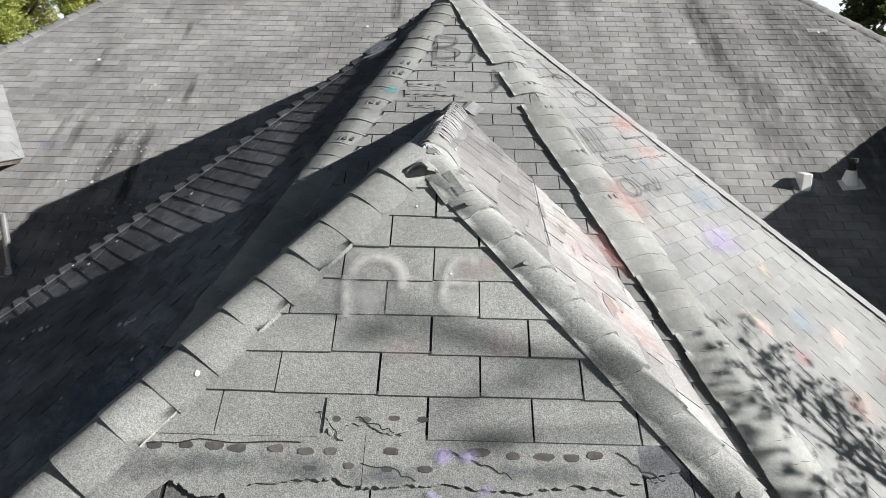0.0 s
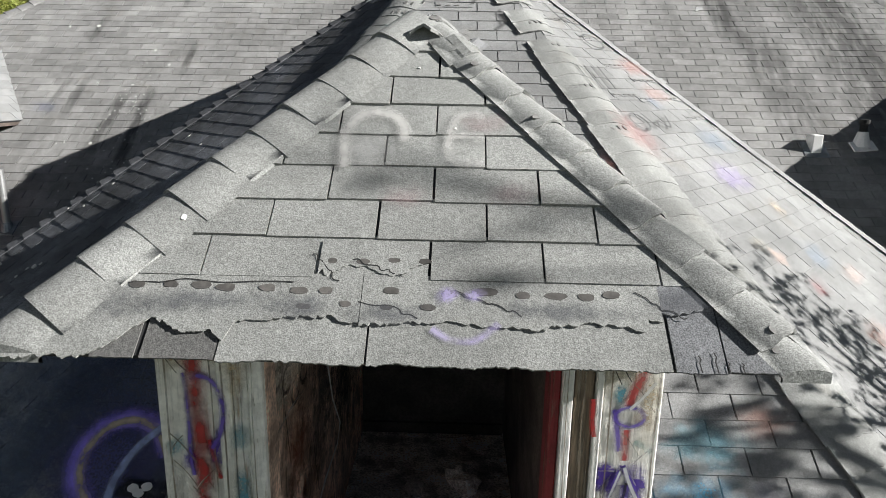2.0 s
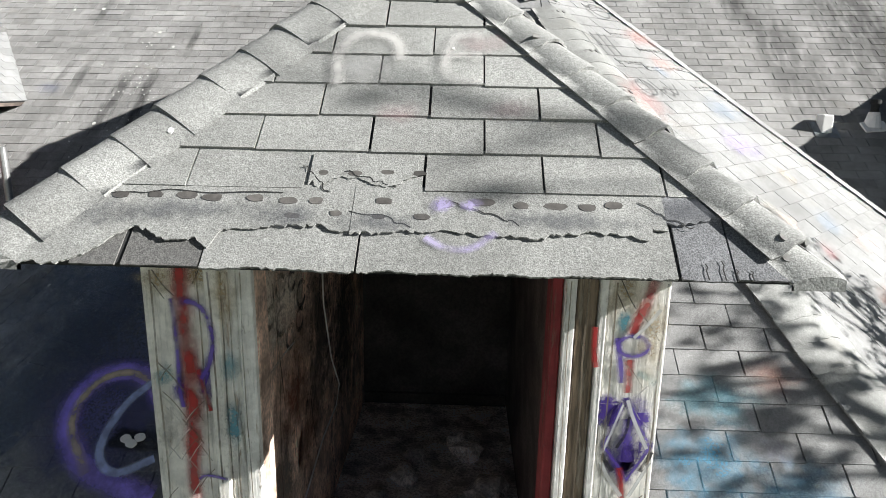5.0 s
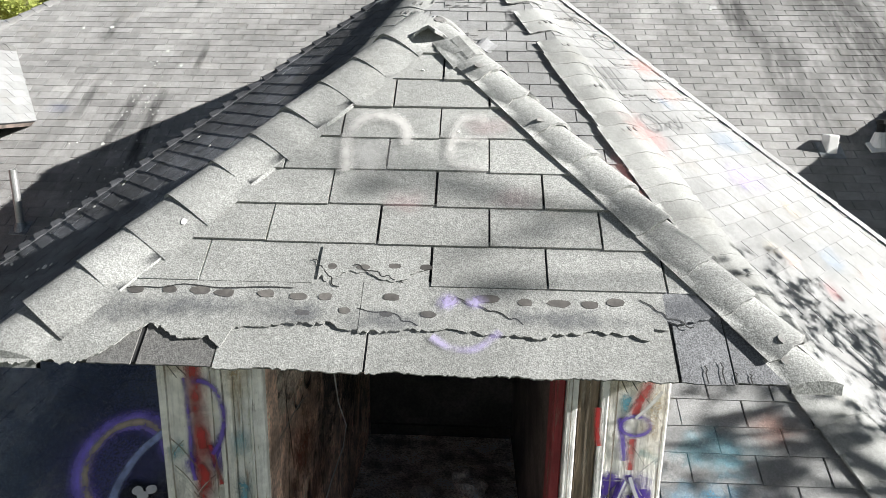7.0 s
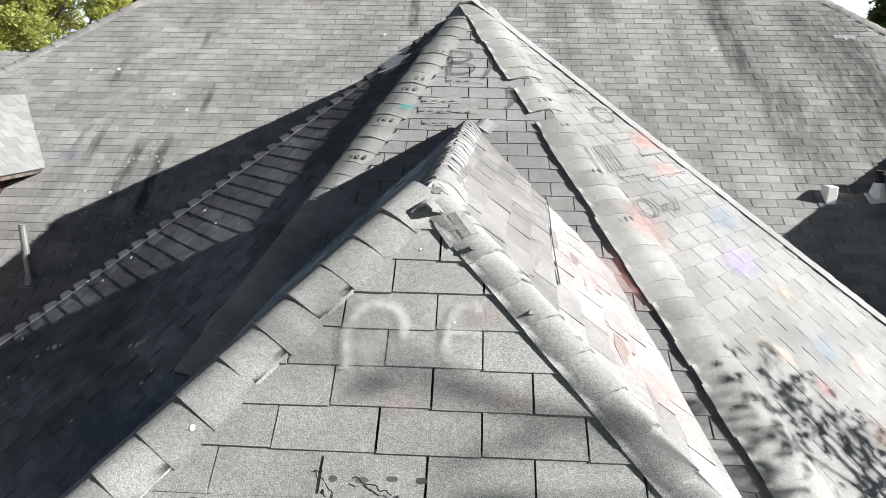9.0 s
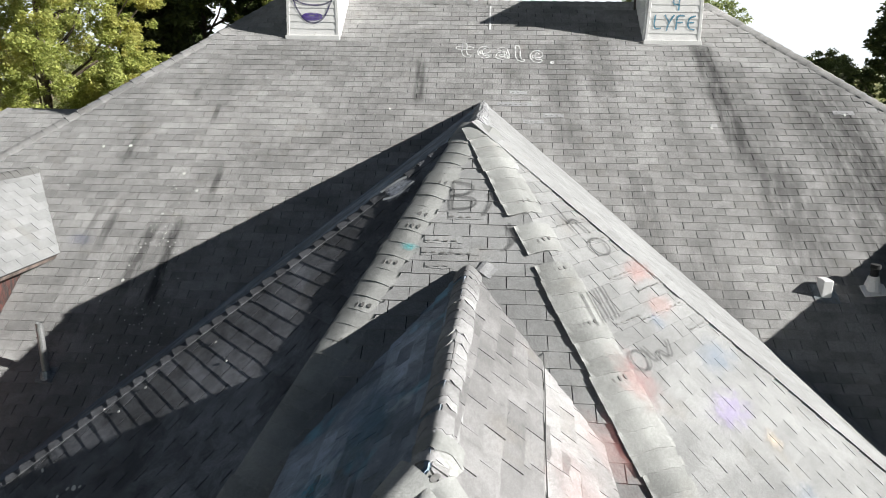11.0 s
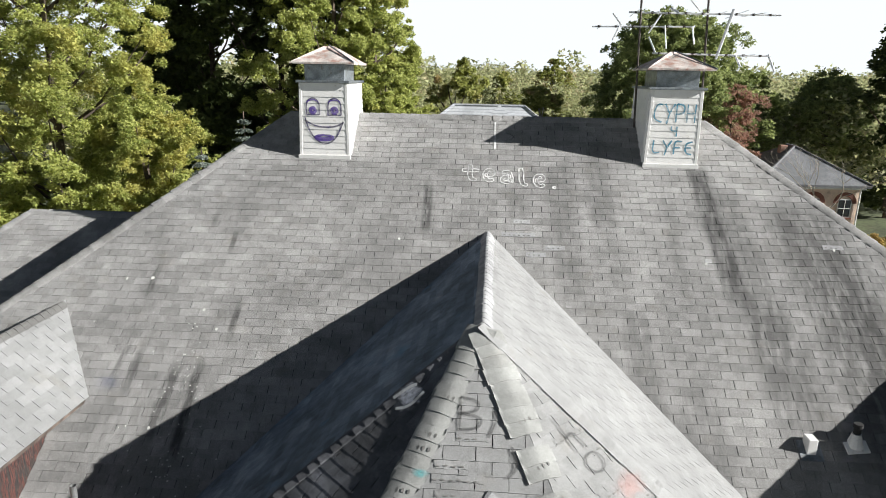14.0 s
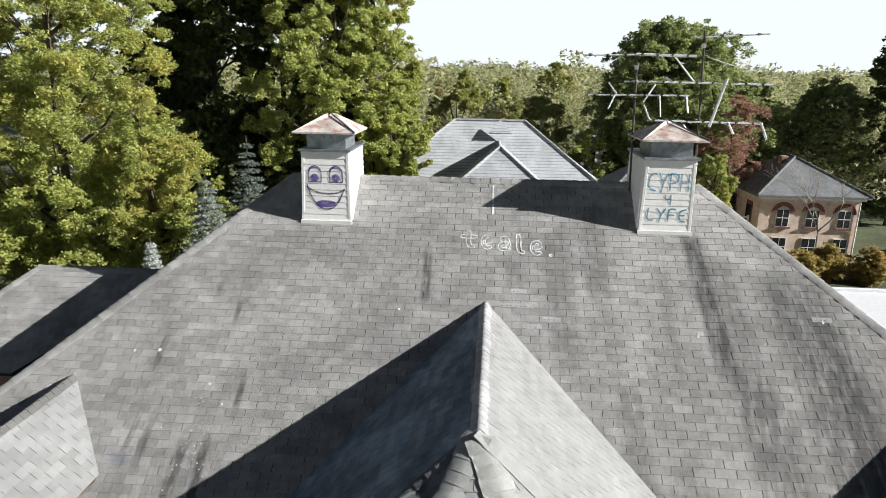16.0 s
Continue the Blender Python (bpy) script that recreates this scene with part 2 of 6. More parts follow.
def clip(poly, edges):
    """Sutherland-Hodgman: poly cut by the half planes (a, b, c), a u + b v <= c."""
    for a, b, c in edges:
        out = []
        for i, p in enumerate(poly):
            q = poly[(i + 1) % len(poly)]
            dp, dq = a * p[0] + b * p[1] - c, a * q[0] + b * q[1] - c
            if dp <= 0:
                out.append(p)
            if dp * dq < 0:
                t = dp / (dp - dq)
                out.append((p[0] + t * (q[0] - p[0]), p[1] + t * (q[1] - p[1])))
        poly = out
        if len(poly) < 3:
            return []
    return poly


def half_planes(poly):
    area = sum(p[0] * q[1] - q[0] * p[1] for p, q in zip(poly, poly[1:] + poly[:1]))
    out = []
    for p, q in zip(poly, poly[1:] + poly[:1]):
        if area < 0:
            p, q = q, p
        a, b = q[1] - p[1], p[0] - q[0]
        out.append((a, b, a * p[0] + b * p[1]))
    return out


def lay_tabs(parent, sl, poly, mat, tab, rise, u0=0.0, v0=0.0, gap=0.008, thick=0.006, lift=0.005, near=None, limit=300,
             skip=None, wave=0.0, seed=1, name="shingle", only=None):
    """Courses of shingle tabs on the slope, within the convex polygon poly of its u, v. The tabs nearest to near are objects of
    their own, at most limit of them; the others are joined."""
    rnd = random.Random(seed)
    edges = half_planes(poly)
    us, vs = [p[0] for p in poly], [p[1] for p in poly]
    tabs = []
    for i in range(math.floor((min(vs) - v0) / rise) - 1, math.ceil((max(vs) - v0) / rise) + 1):
        off = u0 + (0.5 * tab if i % 2 else 0.0)
        for j in range(math.floor((min(us) - off) / tab) - 1, math.ceil((max(us) - off) / tab) + 1):
            u, v = off + j * tab, v0 + i * rise
            ju = gap * rnd.uniform(0.3, 0.7)
            e = rnd.uniform(-0.004, 0.004)
            rect = [(u + ju, v + e), (u + tab - gap + ju, v + e + rnd.uniform(-0.003, 0.003)), (u + tab - gap + ju, v + rise * 1.12), (u + ju, v + rise * 1.12)]
            cut = clip(rect, edges)
            jit = rnd.uniform(0, lift * 0.8)
            if not cut or (skip and skip(sl.at(u + tab / 2, v + rise / 2))) or (only and not only(sl.at(u + tab / 2, v + rise / 2))):
                continue
            whole = len(cut) == 4 and all(abs(a[0] - b[0]) + abs(a[1] - b[1]) < 1e-7 for a, b in zip(cut, rect))
            c = sl.at(u + tab / 2, v + rise / 2)
            tabs.append(((c - Vector(near)).length if near else 0.0, u, v, cut, whole, jit))
    if near:
        tabs.sort(key=lambda t: t[0])
    full = None
    verts, faces = [], []

    def prism(cut, v, jit, u_at=0.0, v_at=0.0):
        n = len(cut)
        top = [(p[0] - u_at, p[1] - v_at, thick + (lift + jit) * max(0.0, 1 - (p[1] - v) / rise) + wave * math.sin(p[0] * 9.0 + v * 5)) for p in cut]
        low = [(p[0] - u_at, p[1] - v_at, -0.004) for p in cut]
        return top + low, [tuple(range(n)), tuple(range(2 * n - 1, n - 1, -1))] + [(k, n + k, n + (k + 1) % n, (k + 1) % n) for k in range(n)]

    for k, (_, u, v, cut, whole, jit) in enumerate(tabs):
        if near and k < limit:
            if whole and not wave:
                full = full or mesh_of(name, *prism([(0, 0), (tab - gap, 0), (tab - gap, rise * 1.12), (0, rise * 1.12)], 0.0, 0.0), mat)
                ob = child(name, full, parent)
                ob.matrix_basis = sl.matrix(cut[0][0], cut[0][1], jit * 0.5, 0.0) @ Matrix.Rotation(-jit / rise * 0.5, 4, "X")
            else:
                ob = child(name, mesh_of(name, *prism(cut, v, jit, u, v), mat), parent)
                ob.matrix_basis = sl.matrix(u, v)
        else:
            vv, ff = prism(cut, v, jit)
            b = len(verts)
            verts += [sl.at(*p) for p in vv]
            faces += [tuple(b + i for i in f) for f in ff]
    if verts:
        ob = child(name + "_field", mesh_of(name + "_field", verts, faces, mat), parent)
        ob["kind"] = "stuff"


def hip_caps(parent, a, b, n1, n2, mat, step=0.14, half=0.15, thick=0.006, lift=0.014, seed=1, ragged=0.0, name="cap_shingle", crown=0.02, curl=0.0, skip=(), cut=None, soft=0.7, floor=0.0, loose=0.006, half2=0.0):
    """Bent cap shingles up a hip or ridge from a to b, where the planes with normals n1 and n2 meet."""
    rnd = random.Random(seed)
    a, b, n1, n2 = Vector(a), Vector(b), Vector(n1), Vector(n2)
    t = (b - a).normalized()
    w1, w2 = n1.cross(t), n2.cross(t)
    up = (n1 + n2).normalized()
    if w1.dot(n2) > 0:
        w1 = -w1
    if w2.dot(n1) > 0:
        w2 = -w2
    # across the cap: a rounded bend from wing to wing
    p0, p2 = w1 * half + n1 * 0.001, w2 * (half2 or half) + n2 * (0.001 + curl)
    sag = -((w1 + w2) * half * 0.5).dot(up)
    p1 = up * (sag * 0.75 + crown)
    fold = up * crown * 0.5
    prof = [(p0 * (1 - s) ** 2 + p1 * 2 * s * (1 - s) + p2 * s * s) * soft + (p0.lerp(fold, 2 * s) if s < 0.5 else fold.lerp(p2, 2 * s - 1)) * (1 - soft)
            for s in (i / 10 for i in range(11))]
    outs = [(n1 * (1 - i / 10) + n2 * (i / 10)).normalized() for i in range(11)]
    count = max(1, int((b - a).length / step))
    meshes = []
    for kind in range(4):
        n = len(prof)
        verts, faces = [], []
        bow = rnd.uniform(-0.006, 0.002) * soft
        jag = [rnd.uniform(-1, 1) * ragged + bow * (1 - (2 * i / (n - 1) - 1) ** 2) for i in range(n)]
        rise = [lift * (1 + rnd.uniform(-0.15, 0.15)) * (1 - 0.88 * abs(2 * i / (n - 1) - 1)) for i in range(n)]
        wide = rnd.uniform(0.92, 1.08)
        for f, tops in ((0.0, 1.0), (0.5, 0.45), (1.0, 0.0)):
            for i, q in enumerate(prof):
                verts.append(q * (1 + (wide - 1) * abs(2 * i / (n - 1) - 1)) + t * (f * step * 1.15 + jag[i] * (1 - f)) + outs[i] * (rise[i] * tops + thick))
        for i, q in enumerate(prof):
            q = q * (1 + (wide - 1) * abs(2 * i / (n - 1) - 1))
            verts += [q + t * jag[i] + outs[i] * (rise[i] + thick), q + t * jag[i] + outs[i] * max(rise[i] - 0.004, 0.0)]
        for i in range(n - 1):
            for r in (0, n):
                faces.append((r + i, r + i + 1, r + n + i + 1, r + n + i))
        smooth = len(faces)
        for i in range(n - 1):
            c = 3 * n + 2 * i
            faces.append((c, c + 1, c + 3, c + 2))
        for i in (0, n - 1):
            verts += [prof[i] + t * jag[i], prof[i] + t * step * 1.15]
            faces.append((i, 2 * n + i, len(verts) - 1, len(verts) - 2))
        me = mesh_of(name, verts, faces, mat)
        for f in range(smooth):
            me.polygons[f].use_smooth = True
        meshes.append(me)
    for k in range(count):
        if k in skip:
            continue
        ob = child(name, meshes[rnd.randrange(4)], parent)
        ob.location = a + t * (k * step + rnd.uniform(-loose, loose)) + up * rnd.uniform(0, 0.004)
        if cut and k == 0:
            ob.location -= up * lift * 0.8
        if cut and k < 3:
            bm = bmesh.new()
            bm.from_mesh(ob.data)
            for co, no in cut:
                bmesh.ops.bisect_plane(bm, geom=bm.verts[:] + bm.edges[:] + bm.faces[:], plane_co=Vector(co) - ob.location, plane_no=no, clear_outer=True)
            # close the trimmed end down to the eave
            for co, no in cut:
                co, no = Vector(co) - ob.location, Vector(no)
                rim = [e for e in bm.edges if e.is_boundary and all(abs((v.co - co).dot(no)) < 1e-4 for v in e.verts)]
                low = {}
                for e in rim:
                    for v in e.verts:
                        if v not in low:
                            low[v] = bm.verts.new((v.co.x, v.co.y, min(v.co.z, floor - ob.location.z)))
                for e in rim:
                    p, q = e.verts
                    bm.faces.new((p, q, low[q], low[p]))
            ob.data = bpy.data.meshes.new(name)
            bm.to_mesh(ob.data)
            bm.free()
            ob.data.materials.append(mat)


def stroke(parent, sl, pts, width, mat, h=0.02, name="paint_stroke", smooth=3):
    """A ribbon of paint on the slope along pts (u, v), with uv x running across it."""
    p = [Vector(q) for q in pts]
    for _ in range(smooth if len(p) > 2 else 0):
        q = [p[0]]
        for s, e in zip(p, p[1:]):
            q += [s * 0.75 + e * 0.25, s * 0.25 + e * 0.75]
        p = q + [p[-1]]
        if len(p) > 60:
            break
    verts, uvs, faces = [], [], []
    for i, c in enumerate(p):
        d = (p[min(i + 1, len(p) - 1)] - p[max(i - 1, 0)]).normalized()
        s = Vector((-d.y, d.x)) * width / 2
        verts += [sl.at(*(c + s), h), sl.at(*(c - s), h)]
        uvs += [(0, i), (1, i)]
        if i:
            faces.append((2 * i - 2, 2 * i - 1, 2 * i + 1, 2 * i))
    child(name, mesh_of(name, verts, faces, mat, uvs), parent)


def cloud(parent, sl, u, v, ru, rv, mat, h=0.018, name="paint_patch"):
    verts = [sl.at(u + a * ru, v + b * rv, h) for a, b in ((-1, -1), (1, -1), (1, 1), (-1, 1))]
    child(name, mesh_of(name, verts, [(0, 1, 2, 3)], mat, [(0, 0), (1, 0), (1, 1), (0, 1)]), parent)


def ragged(parent, sl, u0, u1, lo, hi, mat, rough=0.006, h=0.004, thick=0.006, seed=1, name="torn_shingle", step=0.006):
    """A strip of torn shingle from u0 to u1; lo and hi give its lower and upper edge over u, the lower one frayed."""
    rnd = random.Random(seed)
    n = max(2, int((u1 - u0) / step))
    verts, faces = [], []
    drift = 0.0
    for i in range(n + 1):
        u = u0 + (u1 - u0) * i / n
        drift = drift * 0.86 + rnd.uniform(-1, 1) * rough * 0.5
        if rnd.random() < 0.03:
            drift += rnd.choice((-1, 1)) * rough * 1.3
        a = lo(u) + drift + rnd.uniform(-1, 1) * rough * 0.22
        b = max(hi(u), a + 0.002)
        lift = h + thick + 0.003 * noise.noise(Vector((u * 6, seed * 3.7, 0)))
        verts += [sl.at(u, a, h), sl.at(u, a, lift), sl.at(u, b, h + thick * 0.6), sl.at(u, b, h - 0.002)]
        if i:
            p, q = 4 * i - 4, 4 * i
            faces += [(p + 1, q + 1, q + 2, p + 2), (p, q, q + 1, p + 1), (p + 2, q + 2, q + 3, p + 3)]
    faces += [(0, 1, 2, 3), (4 * n + 3, 4 * n + 2, 4 * n + 1, 4 * n)]
    return child(name, mesh_of(name, verts, faces, mat), parent)


def spots(parent, sl, places, h, mat, seed=1, name="tar_spot", ru=0.024, rv=0.009):
    """Flat, uneven dabs at (u, v), each a piece of its own."""
    rnd = random.Random(seed)
    for u, v in places:
        k = rnd.uniform(0.7, 1.25)
        round_off = lambda c: math.copysign(abs(c) ** 0.85, c)
        rim = [(u + ru * k * rnd.uniform(0.85, 1.1) * round_off(math.cos(a * math.tau / 10)), v + rv * rnd.uniform(0.8, 1.15) * round_off(math.sin(a * math.tau / 10))) for a in range(10)]
        verts = [sl.at(*p, h + 0.0015) for p in rim] + [sl.at(*p, h - 0.003) for p in rim]
        child(name, mesh_of(name, verts, [tuple(range(10))] + [(i, 10 + i, 10 + (i + 1) % 10, (i + 1) % 10) for i in range(10)], mat), parent)


def flap(parent, m, w, d, curl, mat, name="loose_shingle", thick=0.006):
    """A loose, curled tab at the pose m: w wide, d deep, its far edge lifted by curl."""
    verts, faces = [], []
    n, k = 4, 5
    for i in range(n + 1):
        for j in range(k + 1):
            x, y = w * (i / n - 0.5), d * j / k
            z = curl * (j / k) ** 2 + 0.01 * math.sin(i * 1.3)
            verts += [(x, y, z), (x, y, z - thick)]
    at = lambda i, j: 2 * (i * (k + 1) + j)
    for i in range(n):
        for j in range(k):
            a, b, c, e = at(i, j), at(i + 1, j), at(i + 1, j + 1), at(i, j + 1)
            faces += [(a, b, c, e), (a + 1, e + 1, c + 1, b + 1)]
    for i in range(n):
        for j in (0, k):
            faces.append((at(i, j), at(i, j) + 1, at(i + 1, j) + 1, at(i + 1, j)))
    for j in range(k):
        for i in (0, n):
            faces.append((at(i, j), at(i, j + 1), at(i, j + 1) + 1, at(i, j) + 1))
    ob = child(name, mesh_of(name, verts, faces, mat), parent)
    ob.matrix_basis = m
    return ob

# ---- materials ----
SLAB = shingle_mat("shingle_underlay", (0.022, 0.022, 0.024), 0.1, 0.4, 0.3)
# the two bands of width 1.3 only darken the roof's lower left and right
MAIN_ROOF = shingle_mat("grey_main_shingle", (0.268, 0.263, 0.257), 0.29, 0.55, 0.55,
                        streaks=((6.0, 11.0, 6.6, 7.4, 1.3, 0.35), (3.8, 12.3, 3.98, 9.75, 0.24, 0.62), (4.1, 11.9, 4.4, 8.8, 0.4, 0.3), (2.04, 12.9, 2.07, 10.6, 0.3, 0.3),
                                 (-0.98, 11.9, -0.93, 10.7, 0.11, 0.65), (0.55, 11.7, 0.62, 10.9, 0.2, 0.3), (1.3, 12.3, 1.5, 9.6, 0.35, 0.25),
                                 (-4.6, 11.2, -4.58, 10.7, 0.060, 0.59), (-4.16, 10.9, -4.16, 10.3, 0.060, 0.55), (-5.23, 10.3, -5.27, 9.6, 0.068, 0.59),
                                 (-3.75, 9.75, -3.75, 9.0, 0.075, 0.64), (-4.06, 8.95, -4.05, 7.5, 0.098, 0.64), (-4.38, 8.9, -4.5, 7.7, 0.135, 0.55),
                                 (-5.0, 9.15, -5.06, 8.3, 0.090, 0.55), (-5.23, 9.2, -5.3, 8.3, 0.075, 0.47), (2.4, 9.9, 2.4, 7.8, 0.3, 0.35),
                                 (4.3, 10.2, 4.6, 7.6, 0.6, 0.4), (5.3, 11.6, 5.7, 7.6, 0.8, 0.5), (3.0, 9.0, 3.1, 7.4, 0.4, 0.3), (3.2, 11.9, 3.15, 9.6, 0.15, 0.18), (-4.5, 8.9, -4.7, 6.6, 1.3, 0.26)))
BAY_ROOF = shingle_mat("grey_bay_shingle", (0.252, 0.252, 0.25), 0.18, 0.55, 0.45)
BAY_SIDE = shingle_mat("pale_side_shingle", (0.272, 0.273, 0.272), 0.14, 0.3, 0.35)
DORMER_ROOF = shingle_mat("grey_granule_shingle", (0.29, 0.292, 0.28), 0.14, 0.5, 0.5)
PINK_SIDE = shingle_mat("pink_sprayed_shingle", (0.3, 0.292, 0.29), 0.35, 0.6, 0.6, paint=(((0.45, 0.33, 0.315), 0.14, 1.3), ((0.42, 0.42, 0.42), 0.25, 2.2)))
BLUE_SIDE = shingle_mat("blue_sprayed_shingle", (0.28, 0.32, 0.38), 0.6, 0.7, 1.1, paint=(((0.22, 0.46, 0.6), 0.45, 1.6), ((0.6, 0.66, 0.7), 0.3, 2.8), ((0.07, 0.09, 0.13), 0.12, 3.4)))
# blue spray over a side shingle that is darkened and blued for shade
SIDE_SHADE_BLUE = shingle_mat("shade_blue_sprayed_side_shingle", (0.19, 0.235, 0.29), 0.5, 0.6, 0.9, paint=(((0.13, 0.24, 0.35), 0.4, 1.5), ((0.36, 0.44, 0.5), 0.15, 2.2)))
SLATE_TAB = shingle_mat("bluish_dark_shingle", (0.17, 0.173, 0.182), 0.2, 0.6, 0.4)
# navy-dark copy of the cap shingle for the hip's shaded lower end
SHADE_CAP = shingle_mat("shade_navy_cap_shingle", (0.13, 0.145, 0.17), 0.3, 0.6, 0.6)
PALE_CAP = shingle_mat("white_fogged_cap_shingle", (0.34, 0.34, 0.345), 0.25, 0.4, 0.4, paint=(((0.55, 0.55, 0.56), 0.35, 3.0),))
RIDGE_STACK = shingle_mat("fogged_ridge_shingle", (0.3, 0.295, 0.295), 0.45, 0.6, 0.6, paint=(((0.52, 0.5, 0.5), 0.3, 3.0), ((0.55, 0.33, 0.34), 0.12, 2.1), ((0.16, 0.24, 0.38), 0.1, 2.6)))
TAR_WORN = plain_mat("worn_tar", (0.19, 0.185, 0.178), 0.8, var=0.4)
CAP = shingle_mat("grey_cap_shingle", (0.275, 0.277, 0.267), 0.22, 0.5, 0.45)
BARE_SIDE = shingle_mat("unpainted_side_shingle", (0.2, 0.195, 0.194), 0.35, 0.6, 0.6)
# darker cap and shingle for the left bay slope: raking shade in the colour
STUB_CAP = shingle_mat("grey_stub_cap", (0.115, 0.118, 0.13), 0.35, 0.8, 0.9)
BAY_RAKE_SHADE = shingle_mat("rake_shaded_bay_shingle", (0.15, 0.154, 0.168), 0.35, 1.0, 1.2)
DARK_TAB = shingle_mat("dark_exposed_shingle", (0.11, 0.108, 0.105), 0.2, 0.6, 0.3)
TAR = plain_mat("tar", (0.095, 0.088, 0.082), 0.85, var=0.4)
PALE_ROOF = shingle_mat("pale_dormer_shingle", (0.22, 0.222, 0.222), 0.25, 0.35, 0.3)
WHITE = plain_mat("white_clapboard_paint", (0.88, 0.865, 0.845), 0.55, var=0.06, dirt=(0.6, 0.55, 0.5), amount=0.03)
TRIM = plain_mat("white_trim_paint", (0.8, 0.79, 0.77), 0.55, var=0.08, dirt=(0.45, 0.42, 0.4), amount=0.1)
ZINC = plain_mat("galvanised_sheet", (0.3, 0.33, 0.35), 0.45, 0.7, var=0.35, scale=7, dirt=(0.2, 0.17, 0.15), amount=0.3)
RUST = plain_mat("rusted_cap_sheet", (0.66, 0.6, 0.56), 0.55, 0.1, var=0.3, scale=4, dirt=(0.34, 0.14, 0.09), amount=0.7)
STEEL = plain_mat("antenna_rod", (0.5, 0.5, 0.5), 0.4, 0.8, var=0.2)
ALLOY = plain_mat("dull_aluminium", (0.78, 0.79, 0.8), 0.45, 0.35, var=0.15)
MAST = plain_mat("dark_mast", (0.09, 0.075, 0.065), 0.6, 0.4, var=0.3)
CASING = flaked_wood("flaked_casing", (0.9, 0.87, 0.81), (0.52, 0.42, 0.3), 0.95)
JAMB = flaked_wood("white_jamb", (0.9, 0.88, 0.84), (0.36, 0.27, 0.2), 0.9)
JAMB_RED = flaked_wood("red_jamb", (0.3, 0.04, 0.045), (0.25, 0.16, 0.12), 0.85)
BARE = flaked_wood("bare_wood", (0.5, 0.42, 0.33), (0.27, 0.2, 0.14), 0.2)
# near-black for the dormer room's back wall and skirting
ROOM_BLACK = plain_mat("near_black_wall", (0.08, 0.07, 0.065), 0.9, var=0.5, scale=3)
# the side dormers' eave boards: dark of the overhang put into their colour
EAVE_SHADE = plain_mat("shade_dark_eave_wood", (0.13, 0.1, 0.085), 0.85, var=0.6, scale=5, dirt=(0.03, 0.026, 0.024), amount=0.6)
# lining and floor get pale colours to make up for daylight that hardly enters
LINING = plain_mat("lightened_scorched_lining", (0.82, 0.6, 0.48), 0.5, var=0.7, scale=5, dirt=(0.3, 0.2, 0.15), amount=0.45)
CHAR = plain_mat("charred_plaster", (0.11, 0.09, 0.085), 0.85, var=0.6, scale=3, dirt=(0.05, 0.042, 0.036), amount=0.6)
FLOOR_LIGHTENED = plain_mat("lightened_floor", (0.85, 0.8, 0.75), 0.85, var=0.6, scale=6, dirt=(0.4, 0.37, 0.34), amount=0.4)
CHEEK = flaked_wood("red_brown_cheek", (0.11, 0.038, 0.03), (0.035, 0.03, 0.028), 0.4, along=(12, 12, 3))
STUCCO = plain_mat("pink_stucco", (0.8, 0.64, 0.52), 0.9, var=0.15, scale=1.5, dirt=(0.42, 0.31, 0.25), amount=0.3)
BRICK_RED = plain_mat("dark_red_arch", (0.22, 0.09, 0.065), 0.85, var=0.25)
SLATE = shingle_mat("far_slate", (0.17, 0.175, 0.185), 0.2, 0.2, 0.6)
FAR_ROOF = shingle_mat("far_shingle", (0.4, 0.415, 0.44), 0.25, 0.1, 0.4, courses=0.17)
GLASS = plain_mat("dark_pane", (0.03, 0.035, 0.04), 0.08, var=0.2)
WALL = plain_mat("brick_house_wall", (0.34, 0.2, 0.15), 0.9, var=0.2)
GRASS = plain_mat("ground_cover", (0.07, 0.085, 0.035), 0.95, var=0.5, scale=0.2, fine=3.0, dirt=(0.12, 0.1, 0.06), amount=0.35)
WHITE_SHEET = plain_mat("white_membrane", (0.75, 0.76, 0.78), 0.5, var=0.06)
BARK = plain_mat("bark", (0.13, 0.1, 0.075), 0.9, var=0.4, scale=3, fine=25, bump=0.5)
TRUNK_PALE = plain_mat("pale_bark", (0.42, 0.38, 0.33), 0.85, var=0.3)
LEAF_YELLOW = leaf_mat("yellow_green_leaf", (0.19, 0.25, 0.06), (0.56, 0.57, 0.19), (0.55, 0.5, 0.16))
LEAF_GOLD = leaf_mat("golden_leaf", (0.25, 0.22, 0.07), (0.58, 0.46, 0.17), (0.5, 0.36, 0.14))
LEAF_GREEN = leaf_mat("green_leaf", (0.22, 0.28, 0.08), (0.6, 0.61, 0.21))
# leaf green darkened to carry the shade of the rear trees
LEAF_SHADE_DARK = leaf_mat("shade_dark_leaf", (0.045, 0.068, 0.026), (0.16, 0.19, 0.07))
LEAF_MID = leaf_mat("mid_green_leaf", (0.13, 0.18, 0.07), (0.45, 0.49, 0.2))
LEAF_MIX = leaf_mat("turning_leaf", (0.18, 0.22, 0.06), (0.46, 0.46, 0.15), (0.5, 0.35, 0.2))
LEAF_RED = leaf_mat("russet_leaf", (0.27, 0.15, 0.11), (0.5, 0.31, 0.23))
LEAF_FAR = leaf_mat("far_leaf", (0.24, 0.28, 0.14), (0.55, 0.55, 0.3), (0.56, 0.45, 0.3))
# paler, greyer leaf for the last ring: distance haze mixed into its colour
LEAF_HAZE = leaf_mat("haze_tinted_leaf", (0.3, 0.34, 0.24), (0.5, 0.52, 0.38), (0.52, 0.46, 0.36))
NEEDLE_DARK = leaf_mat("dark_blue_needle", (0.06, 0.085, 0.07), (0.3, 0.34, 0.3))
